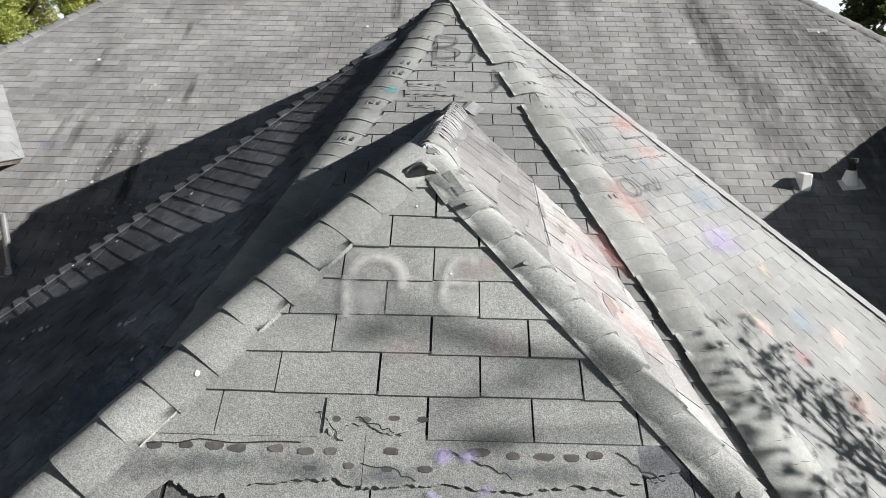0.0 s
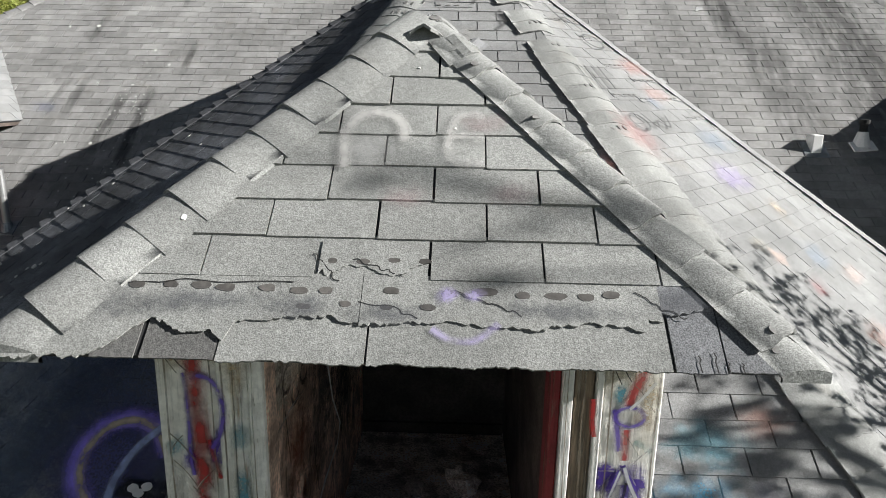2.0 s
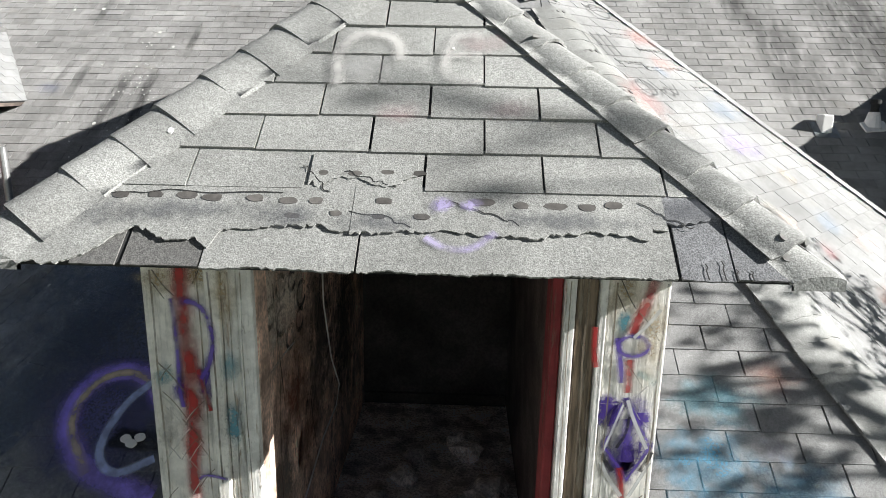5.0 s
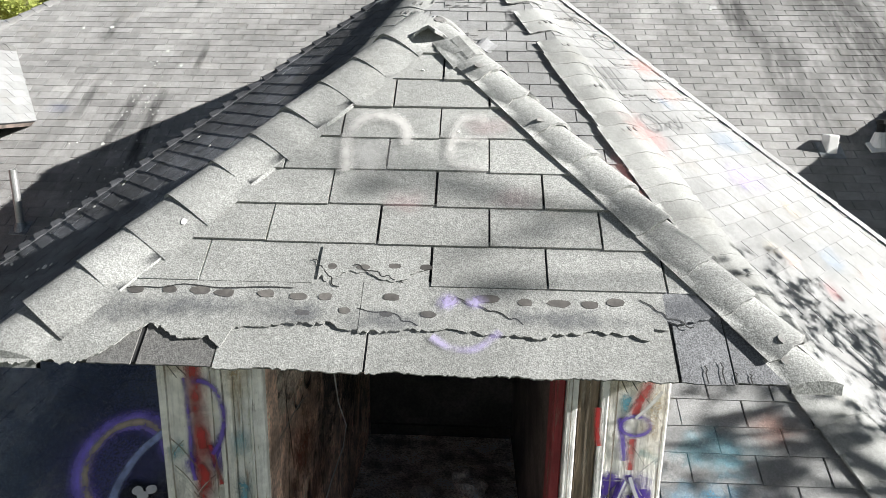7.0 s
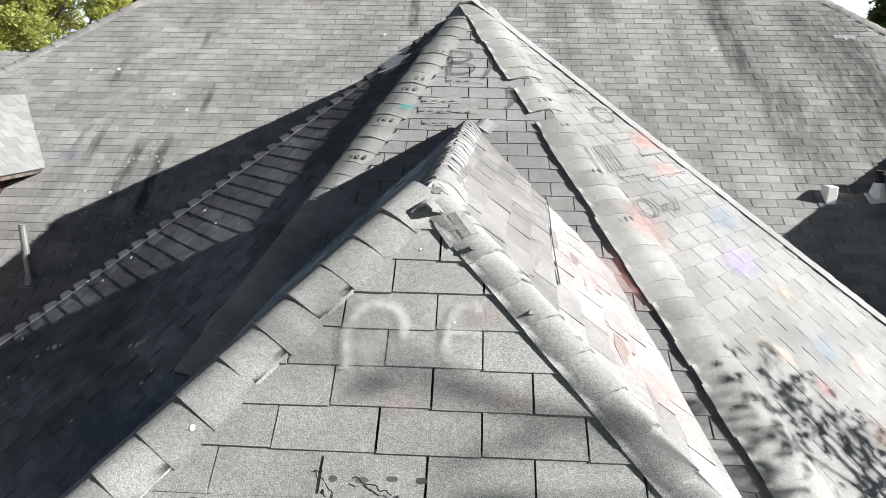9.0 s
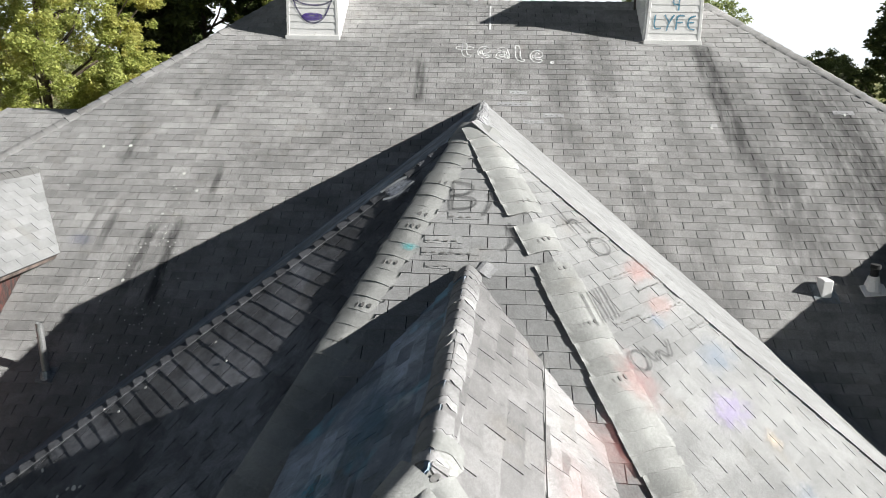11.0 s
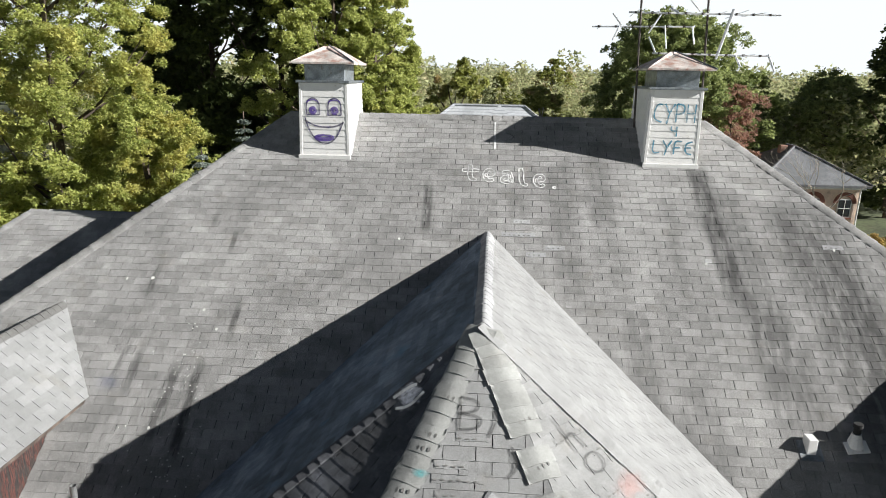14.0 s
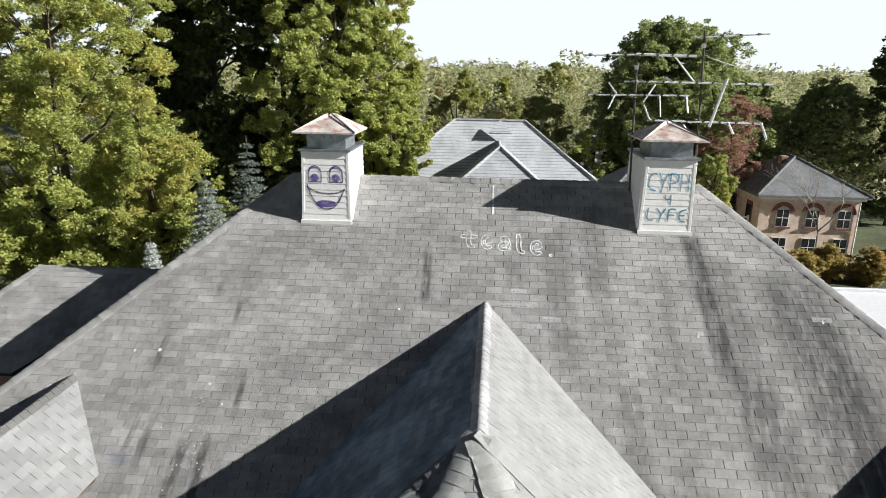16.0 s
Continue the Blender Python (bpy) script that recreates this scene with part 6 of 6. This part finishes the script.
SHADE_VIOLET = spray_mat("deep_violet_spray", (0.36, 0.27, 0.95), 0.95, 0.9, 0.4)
GOLD = spray_mat("gold_spray", (0.7, 0.58, 0.3), 0.8, 0.95, 0.7)
PALE_BLUE = spray_mat("pale_blue_spray", (0.55, 0.65, 0.98), 0.85, 0.7, 0.4)
CYAN = spray_mat("cyan_spray", (0.1, 0.42, 0.45), 0.7, 0.8)
BLACK = spray_mat("black_spray", (0.012, 0.012, 0.014), 0.9, 0.5)
FAINT_RED = spray_mat("thin_red_spray", (0.45, 0.05, 0.05), 0.45, 0.9, 0.9)
FAINT_WHITE = spray_mat("faint_white_spray", (0.68, 0.66, 0.64), 0.55, 0.95, 0.5)
LILAC = spray_mat("lilac_spray", (0.52, 0.45, 0.75), 0.45, 0.95)
# dark bubble letter beside the dormer
C_ARC = [(u + 0.06, v) for u, v in ((-1.3, -5.6), (-1.62, -5.52), (-1.8, -5.3), (-1.77, -5.1), (-1.62, -5.01), (-1.45, -5.07), (-1.38, -5.2))]
cloud(front_roof, bay_front, -1.6, -5.25, 0.5, 0.55, cloud_mat("navy_fill_shade", (0.1, 0.1, 0.24), 0.9, 0.5), 0.05)
# broad sheets round the letter: navy spray and the slope's shade in one colour
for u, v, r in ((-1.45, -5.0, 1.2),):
    cloud(front_roof, bay_front, u, v, r, r, cloud_mat("navy_fill_shade", (0.09, 0.105, 0.16), 0.92, 0.5), 0.048)
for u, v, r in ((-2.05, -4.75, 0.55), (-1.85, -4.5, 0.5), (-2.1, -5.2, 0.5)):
    cloud(front_roof, bay_front, u, v, r, r, cloud_mat("slate_blue_shade", (0.13, 0.18, 0.26), 0.6), 0.046)
stroke(front_roof, bay_front, C_ARC, 0.16, SHADE_VIOLET, 0.054)
stroke(front_roof, bay_front, [(u * 0.93 - 0.1, v * 0.97 - 0.16) for u, v in C_ARC[1:]], 0.07, GOLD, 0.057)
stroke(front_roof, bay_front, [(-1.38, -5.06), (-1.5, -5.2), (-1.55, -5.42), (-1.44, -5.53), (-1.28, -5.44)], 0.06, PALE_BLUE, 0.06)
stroke(front_roof, bay_front, [(-1.5, -5.35), (-1.38, -5.37), (-1.28, -5.36)], 0.12, BLACK, 0.058)
spots(front_roof, bay_front, [(-1.4, -5.38), (-1.37, -5.35), (-1.43, -5.36)], 0.066, TRIM, 6, "paint_flake", 0.022, 0.02)
stroke(front_roof, bay_front, oval(-1.4, -4.75, 0.06, 0.08, 60, 300), 0.025, CYAN, 0.022)
for sl, parent, u, v, ru, rv, c, a in (
        (bay_front, front_roof, 1.19, -5.06, 0.24, 0.16, (0.12, 0.36, 0.45), 0.8), (bay_front, front_roof, 1.48, -4.94, 0.16, 0.12, (0.75, 0.4, 0.3), 0.5),
        (bay_front, front_roof, 1.12, -5.37, 0.3, 0.22, (0.08, 0.3, 0.46), 1.0), (bay_front, front_roof, 1.45, -5.5, 0.3, 0.2, (0.1, 0.3, 0.45), 0.8), (bay_front, front_roof, 1.4, -5.3, 0.12, 0.1, (0.6, 0.6, 0.7), 0.4),
        (bay_front, front_roof, -0.54, -1.65, 0.07, 0.06, (0.1, 0.5, 0.52), 0.8), (bay_front, front_roof, 1.05, -3.3, 0.16, 0.35, (0.62, 0.24, 0.22), 0.4),
        (bay_right, diag_right, -0.07, -3.48, 0.32, 0.2, (0.45, 0.34, 0.7), 0.55), (bay_right, diag_right, -0.68, -4.05, 0.13, 0.1, (0.8, 0.72, 0.55), 0.4),
        (bay_right, diag_right, 0.12, -3.84, 0.12, 0.1, (0.85, 0.68, 0.5), 0.6), (bay_right, diag_right, 0.3, -2.14, 0.26, 0.16, (0.75, 0.36, 0.32), 0.5),
        (bay_right, diag_right, 0.2, -2.5, 0.24, 0.14, (0.75, 0.4, 0.35), 0.45), (bay_right, diag_right, 0.0, -2.62, 0.1, 0.1, (0.3, 0.42, 0.62), 0.45),
        (bay_right, diag_right, 0.33, -3.1, 0.3, 0.2, (0.3, 0.42, 0.6), 0.4), (bay_right, diag_right, -0.09, -4.29, 0.2, 0.16, (0.3, 0.45, 0.66), 0.35),
        (bay_right, diag_right, -0.52, -4.46, 0.13, 0.1, (0.5, 0.12, 0.14), 0.4), (bay_right, diag_right, -0.62, -4.17, 0.1, 0.1, (0.85, 0.6, 0.5), 0.6),
        (bay_right, diag_right, 0.16, -4.52, 0.18, 0.1, (0.85, 0.62, 0.55), 0.5), (bay_right, diag_right, -0.75, -2.95, 0.22, 0.3, (0.72, 0.3, 0.28), 0.4),
        (bay_right, diag_right, -0.4, -4.9, 0.2, 0.15, (0.8, 0.5, 0.42), 0.5), (bay_right, diag_right, 0.3, -5.0, 0.2, 0.18, (0.6, 0.25, 0.3), 0.45),
        (d_right, dormer_right, 1.7, 0.55, 0.5, 0.3, (0.6, 0.36, 0.34), 0.35), (d_right, dormer_right, 2.5, 0.3, 0.4, 0.3, (0.6, 0.36, 0.33), 0.35),
        (d_right, dormer_right, 0.9, 0.4, 0.3, 0.25, (0.7, 0.36, 0.33), 0.35), (d_left, dormer_left, -1.0, 0.3, 0.35, 0.22, (0.07, 0.33, 0.5), 1.0), (d_left, dormer_left, -1.5, 0.45, 0.45, 0.3, (0.08, 0.36, 0.5), 1.1),
        (d_left, dormer_left, -2.2, 0.8, 0.6, 0.3, (0.12, 0.3, 0.48), 0.5), (d_left, dormer_left, -1.9, 0.9, 0.4, 0.3, (0.14, 0.36, 0.5), 0.6),
        (main, main_roof, -5.33, -5.9, 0.2, 0.14, (0.12, 0.16, 0.36), 0.35), (bay_left, diag_left, -0.16, -1.08, 0.2, 0.17, (0.8, 0.82, 0.9), 1.4)):
    cloud(parent, sl, u, v, ru * 1.35, rv * 1.35, cloud_mat("fogged_paint", c, a * 0.62), 0.024)
stroke(diag_left, bay_left, [(-0.28, -1.2), (-0.2, -1.0), (-0.14, -0.95)], 0.06, CHALK, 0.05)
stroke(diag_left, bay_left, [(-0.16, -1.28), (-0.03, -1.2), (0.0, -0.98)], 0.05, CHALK, 0.05)
# greyed lettering on the bay
letters(front_roof, bay_front, "B", -0.23, -1.21, 0.26, 0.34, 0.3, 0.05, GREY_SPRAY, 0.024)
stroke(front_roof, bay_front, [(0.08, -1.28), (0.16, -1.1), (0.14, -1.0)], 0.05, GREY_SPRAY, 0.024)
stroke(front_roof, bay_front, [(0.3, -1.36), (0.36, -1.55), (0.26, -1.66)], 0.06, GREY_SPRAY, 0.024)
letters(diag_right, bay_right, "h", -0.05, -1.62, 0.22, 0.34, 0.3, 0.05, GREY_SPRAY, 0.03)
stroke(diag_right, bay_right, oval(0.1, -1.78, 0.12, 0.1), 0.04, GREY_SPRAY, 0.03)
for k in range(4):
    stroke(diag_right, bay_right, [(-0.7 + 0.1 * k, -2.45), (-0.6 + 0.1 * k, -2.15)], 0.04, GREY_SPRAY, 0.03)
stroke(diag_right, bay_right, oval(-0.56, -2.83, 0.1, 0.09), 0.04, GREY_SPRAY, 0.03)
stroke(diag_right, bay_right, [(-0.42, -2.74), (-0.38, -2.94), (-0.28, -2.8), (-0.2, -2.95), (-0.08, -2.78)], 0.04, GREY_SPRAY, 0.03)
# faint marks on the dormer front
stroke(dormer_front, d_front, [(-0.225, 0.63), (-0.24, 0.78), (-0.2, 0.855), (-0.13, 0.87), (-0.06, 0.84), (-0.045, 0.74)], 0.075, FAINT_WHITE, 0.023)
cloud(dormer_front, d_front, -0.15, 0.7, 0.13, 0.12, cloud_mat("chalky_fog", (0.66, 0.65, 0.64), 0.35), 0.022)
stroke(dormer_front, d_front, [(0.2, 0.865), (0.1, 0.865), (0.08, 0.66), (0.2, 0.65)], 0.06, FAINT_WHITE, 0.023)
stroke(dormer_front, d_front, [(0.09, 0.77), (0.2, 0.77)], 0.05, FAINT_WHITE, 0.023)
for u in (0.1, 0.17):
    cloud(dormer_front, d_front, u, 0.185, 0.045, 0.045, cloud_mat("lilac_dab", (0.55, 0.48, 0.8), 0.6), 0.021)
stroke(dormer_front, d_front, [(0.06, 0.09), (0.11, 0.055), (0.18, 0.055), (0.235, 0.11)], 0.035, LILAC, 0.014)
for u, v in ((0.2, 0.83), (0.28, 0.55), (-0.02, 0.52)):
    cloud(dormer_front, d_front, u, v, 0.12, 0.07, cloud_mat("pink_dab", (0.62, 0.4, 0.42), 0.2), 0.0165)
# casings
BEIGE = cloud_mat("bared_beige_wood", (0.5, 0.38, 0.22), 0.55)
SMEAR = cloud_mat("grey_smear", (0.25, 0.23, 0.22), 0.35)
VIOLET_FOG = cloud_mat("violet_fog", (0.09, 0.045, 0.34), 1.7)
BLUE_FOG = cloud_mat("teal_fog", (0.09, 0.32, 0.42), 1.0)
DEEP_RED = spray_mat("deep_red_spray", (0.4, 0.025, 0.025), 0.95, 0.9, 0.6)
fc = Upright((0, WY, 0))
for x, z, rx, rz, mat in ((-0.84, 9.19, 0.09, 0.07, BEIGE), (-0.65, 9.16, 0.05, 0.14, BEIGE), (-0.72, 9.2, 0.07, 0.06, BEIGE), (0.55, 9.18, 0.09, 0.11, BEIGE), (0.64, 9.05, 0.05, 0.2, BEIGE),
                          (-0.78, 9.0, 0.05, 0.09, SMEAR), (-0.73, 8.78, 0.06, 0.1, SMEAR), (-0.85, 8.7, 0.05, 0.16, SMEAR), (0.53, 8.75, 0.04, 0.2, SMEAR), (-0.66, 8.7, 0.05, 0.2, SMEAR),
                          (-0.84, 8.87, 0.05, 0.06, BLUE_FOG), (-0.645, 8.92, 0.04, 0.07, BLUE_FOG), (-0.64, 8.72, 0.03, 0.1, BLUE_FOG), (0.555, 9.1, 0.03, 0.05, BLUE_FOG), (-0.81, 8.83, 0.04, 0.05, VIOLET_FOG), (-0.72, 8.86, 0.035, 0.09, VIOLET_FOG),
                          (0.533, 8.8, 0.05, 0.08, VIOLET_FOG), (0.626, 8.8, 0.05, 0.08, VIOLET_FOG), (0.59, 8.68, 0.08, 0.12, VIOLET_FOG), (0.59, 8.62, 0.07, 0.08, VIOLET_FOG)):
    cloud(dormer, fc, x, z, rx * 1.25, rz * 1.25, mat, 0.0155 if -0.71 < x < -0.6 else 0.005)
stroke(dormer, fc, [(-0.777, 9.25), (-0.783, 9.162), (-0.785, 9.065), (-0.77, 8.954), (-0.767, 8.839), (-0.771, 8.707), (-0.787, 8.571), (-0.783, 8.4)], 0.07, DEEP_RED, 0.0075)
stroke(dormer, fc, [(-0.775, 9.25), (-0.785, 9.1), (-0.765, 8.9), (-0.78, 8.6)], 0.11, FAINT_RED, 0.0065)
stroke(dormer, fc, [(-0.745, 8.9), (-0.73, 8.82), (-0.713, 8.76)], 0.03, DEEP_RED, 0.008)
stroke(dormer, fc, [(-0.79, 9.12), (-0.763, 9.127), (-0.723, 9.116), (-0.695, 9.068), (-0.688, 8.994), (-0.705, 8.918), (-0.734, 8.872)], 0.034, VIOLET, 0.0165)
stroke(dormer, fc, [(-0.811, 9.13), (-0.803, 8.978), (-0.81, 8.825), (-0.8, 8.77)], 0.028, VIOLET, 0.008)
stroke(dormer, fc, [(-0.765, 8.52), (-0.75, 8.535), (-0.721, 8.534), (-0.673, 8.522)], 0.022, VIOLET, 0.0165)
stroke(dormer, fc, [(0.636, 9.24), (0.618, 9.163), (0.59, 9.102), (0.579, 9.054)], 0.055, DEEP_RED, 0.0075)
stroke(dormer, fc, [(0.578, 8.975), (0.581, 8.867)], 0.042, DEEP_RED, 0.0075)
stroke(dormer, fc, oval(0.584, 9.02, 0.046, 0.033), 0.028, VIOLET, 0.009)
stroke(dormer, fc, [(0.535, 9.045), (0.55, 8.97), (0.56, 8.9)], 0.035, VIOLET, 0.008)
stroke(dormer, fc, [(0.604, 8.931), (0.63, 8.925), (0.662, 8.9)], 0.032, CYAN, 0.008)
stroke(dormer, fc, [(0.576, 8.85), (0.664, 8.687), (0.601, 8.57), (0.52, 8.683), (0.576, 8.85)], 0.035, VIOLET, 0.009, smooth=0)
stroke(dormer, fc, [(0.59, 8.78), (0.594, 8.63)], 0.075, VIOLET, 0.0085)
stroke(dormer, fc, [(0.575, 8.61), (0.585, 8.56), (0.596, 8.48)], 0.035, DEEP_RED, 0.0095)
for pts, w, mat in (([(0.654, 9.14), (0.62, 9.09), (0.582, 9.048)], 0.014, CHALK), ([(0.582, 8.845), (0.6, 8.79), (0.654, 8.68)], 0.016, CHALK), ([(0.57, 8.83), (0.53, 8.7), (0.517, 8.66)], 0.01, CHALK),
                    ([(0.515, 8.63), (0.545, 8.57), (0.588, 8.51)], 0.018, CHALK), ([(0.667, 8.634), (0.64, 8.57), (0.612, 8.51)], 0.014, CHALK), ([(0.592, 8.79), (0.586, 8.73), (0.56, 8.68)], 0.012, BLACK),
                    ([(0.67, 8.67), (0.66, 8.64), (0.64, 8.6)], 0.022, BLACK), ([(0.517, 8.66), (0.53, 8.63), (0.555, 8.6)], 0.018, BLACK), ([(0.53, 9.23), (0.56, 9.17), (0.58, 9.14)], 0.004, BLACK),
                    ([(0.52, 9.19), (0.55, 9.13)], 0.004, BLACK), ([(-0.86, 9.22), (-0.83, 9.17), (-0.8, 9.14)], 0.006, BLACK), ([(-0.87, 9.19), (-0.83, 9.13)], 0.005, BLACK), ([(-0.715, 9.23), (-0.74, 9.18)], 0.004, BLACK)):
    stroke(dormer, fc, pts, w, mat, 0.0115, "paint_stroke", 1)
stroke(dormer, fc, [(0.467, 9.08), (0.468, 9.0), (0.478, 8.95)], 0.03, DEEP_RED, 0.0115)
# lining: bared plaster with black curls, brown scabs and a hanging wire
fl = Upright((-0.626, 0, 0), (0, 1, 0), (1, 0, 0))
for y, z, ry, rz, c, a in ((2.45, 8.95, 0.32, 0.24, (0.85, 0.76, 0.66), 1.2), (2.2, 9.0, 0.2, 0.3, (0.8, 0.72, 0.62), 1.0), (2.5, 8.5, 0.3, 0.3, (0.22, 0.07, 0.04), 0.8), (2.3, 8.2, 0.25, 0.4, (0.14, 0.13, 0.125), 0.8),
                           (3.0, 8.6, 0.4, 0.6, (0.1, 0.085, 0.08), 0.85), (3.6, 8.4, 0.5, 0.7, (0.06, 0.055, 0.055), 0.9), (2.75, 8.2, 0.3, 0.3, (0.16, 0.06, 0.035), 0.7), (2.05, 8.55, 0.12, 0.12, (0.4, 0.36, 0.34), 0.7)):
    cloud(dormer, fl, y, z, ry * 1.2, rz * 1.2, cloud_mat("lining_scab", c, a), 0.004 + 0.0007 * y)
for y, z, r in ((2.64, 8.9, 0.07), (2.6, 8.8, 0.06), (2.34, 8.89, 0.07), (2.34, 9.02, 0.06), (2.5, 9.0, 0.05), (2.2, 8.95, 0.05), (2.45, 8.78, 0.06)):
    stroke(dormer, fl, oval(y, z, r, r * 0.75, 30, 330), 0.028, BLACK, 0.011)
stroke(dormer, fl, [(2.16, 8.75), (2.4, 8.75), (2.58, 8.72)], 0.02, FAINT_WHITE, 0.012)
wire = thing("wire", "thin pale wire hanging down the sooty lining", "wire")
part("strand", tube(bmesh.new(), [(-0.612, y, z) for y, z in ((3.02, 9.3), (3.05, 8.71), (3.2, 8.36), (3.4, 8.11), (3.3, 8.03), (2.96, 8.03), (2.55, 7.95), (2.5, 7.52))], 0.004, 6), TRIM, wire)
# rubble on the room's floor
rnd = random.Random(2)
for k in range(14):
    s = rnd.uniform(0.05, 0.14)
    rub = thing("rubble", "lump of rubble on the dormer floor, lightened in colour", "rubble", "rubble in the dormer")
    bm = bmesh.new()
    bmesh.ops.create_icosphere(bm, subdivisions=2, radius=s)
    for v in bm.verts:
        v.co *= 0.75 + 0.5 * noise.noise(v.co * 9 + Vector((k, 0, 0)))
        v.co.z *= 0.6
    o = part("lump", bm, FLOOR_LIGHTENED, rub)
    rub.location = (rnd.uniform(-0.48, 0.28), rnd.uniform(2.2, 4.2), 7.5 + s * 0.35)
# scratches and blotches on the casings, scabs on the lining
rnd = random.Random(12)
fc = Upright((-0.0043, WY, -1.69), size=1.173)
fl = Upright((-0.626, -0.007, -1.69), (0, 1, 0), (1, 0, 0), 1.173)
SCRATCH = spray_mat("bare_scratch", (0.2, 0.16, 0.12), 0.75, 0.3, 0.6)
PALE_SCRATCH = spray_mat("pale_scratch", (0.75, 0.73, 0.68), 0.8, 0.3, 0.6)
for x0, x1, z0, z1, n in ((-0.75, -0.6, 8.62, 9.0, 22), (0.44, 0.58, 8.6, 9.2, 10)):
    for _ in range(n):
        u, v, d = rnd.uniform(x0, x1), rnd.uniform(z0, z1), rnd.choice((-1, 1)) * rnd.uniform(0.03, 0.07)
        if x0 < u + d < x1:
            stroke(dormer, fc, [(u, v), (u + d * 0.5, v + abs(d) * 0.8), (u + d, v + abs(d) * 1.3)], rnd.uniform(0.002, 0.005), rnd.choice((SCRATCH, PALE_SCRATCH)), 0.0085, "scratch", 1)
for u, w in ((-0.735, 0.006), (-0.615, 0.005), (-0.585, 0.006), (-0.555, 0.004), (-0.535, 0.005), (-0.505, 0.004), (0.375, 0.005), (0.445, 0.005), (0.57, 0.006), (0.335, 0.004)):
    pts = [(u + rnd.uniform(-0.003, 0.003), 8.3 + 0.1 * i) for i in range(11)]
    stroke(dormer, fc, pts, w, SCRATCH, 0.0135, "scratch", 1)
for _ in range(34):
    u, v = rnd.uniform(1.7, 3.4), rnd.uniform(8.2, 9.2)
    stroke(dormer, fl, [(u, v), (u + rnd.uniform(-0.05, 0.05), v - rnd.uniform(0.05, 0.2)), (u + rnd.uniform(-0.12, 0.12), v - rnd.uniform(0.2, 0.5))], rnd.uniform(0.004, 0.012), rnd.choice((BLACK, FAINT_WHITE, SCRATCH)), 0.007, "scratch", 1)
# droppings and scars on the slopes
DROPPING = plain_mat("chalky_dropping", (0.6, 0.6, 0.57), 0.8, var=0.3)
rnd = random.Random(4)
for sl, parent, area, n in ((main, main_roof, ((-4.27, -4.63), (-3.98, -4.96), (-4.5, -6.55), (-1.37, -3.1), (-5.28, -4.07), (3.61, -3.4), (5.7, -3.04), (-5.7, -4.1)), 1),):
    for u, v in area:
        spots(parent, sl, [(u, v)], 0.016, DROPPING, int(abs(u) * 10), "dropping", 0.024, 0.026)
spots(main_roof, main, [(-4.25 + rnd.gauss(0, 0.18), -5.6 + rnd.gauss(0, 0.55)) for _ in range(34)], 0.016, DROPPING, 7, "dropping", 0.009, 0.008)
spots(main_roof, main, [(rnd.uniform(-6, -2), rnd.uniform(-6.3, -1.5)) for _ in range(12)], 0.016, DROPPING, 8, "dropping", 0.009, 0.009)
spots(diag_left, bay_left, [(0.42, -4.33), (0.45, -4.3), (-0.5, -4.72), (-0.59, -4.85), (1.48, -4.29), (-0.85, -3.86)] + [(rnd.uniform(-1.2, 1.4), rnd.uniform(-5.2, -3.2)) for _ in range(14)], 0.012, DROPPING, 9, "dropping", 0.012, 0.012)
spots(dormer_front, d_front, [(-0.02, 1.1), (0.11, 0.81)], 0.014, TRIM, 10, "dropping", 0.004, 0.004)
spots(dormer_left, d_front, [(-0.66, 0.42)], 0.03, TRIM, 11, "dropping", 0.008, 0.01)
for u, v, w in ((0.68, -2.66, 0.28), (0.62, -2.95, 0.56), (1.22, -3.2, 0.32), (0.9, -3.35, 0.32), (5.7, -3.0, 0.32), (3.66, -3.36, 0.1)):
    ragged(main_roof, main, u - w / 2, u + w / 2, lambda a: v - 0.03, lambda a: v + 0.06, PALE_CAP, 0.01, 0.012, 0.004, int(u * 10))
    spots(main_roof, main, [(u - w / 2 + 0.05 + 0.08 * k, v + 0.005) for k in range(int((w - 0.06) / 0.08))], 0.0185, TAR_WORN, 12, ru=0.02, rv=0.009)
# specks in the shade, and two long splashes on the darkened left bay slope
spots(main_roof, main, [(-4.2 + rnd.gauss(0, 0.4), -7.0 + rnd.gauss(0, 0.55)) for _ in range(55)], 0.016, DROPPING, 13, "dropping", 0.01, 0.009)
spots(diag_left, bay_left, [(0.42, -4.33), (-0.5, -4.72)], 0.0125, DROPPING, 14, "dropping", 0.03, 0.022)
spots(diag_left, bay_left, [(0.36, -4.36), (0.46, -4.28), (-0.56, -4.76), (-0.45, -4.68)], 0.0135, DROPPING, 15, "dropping", 0.016, 0.014)
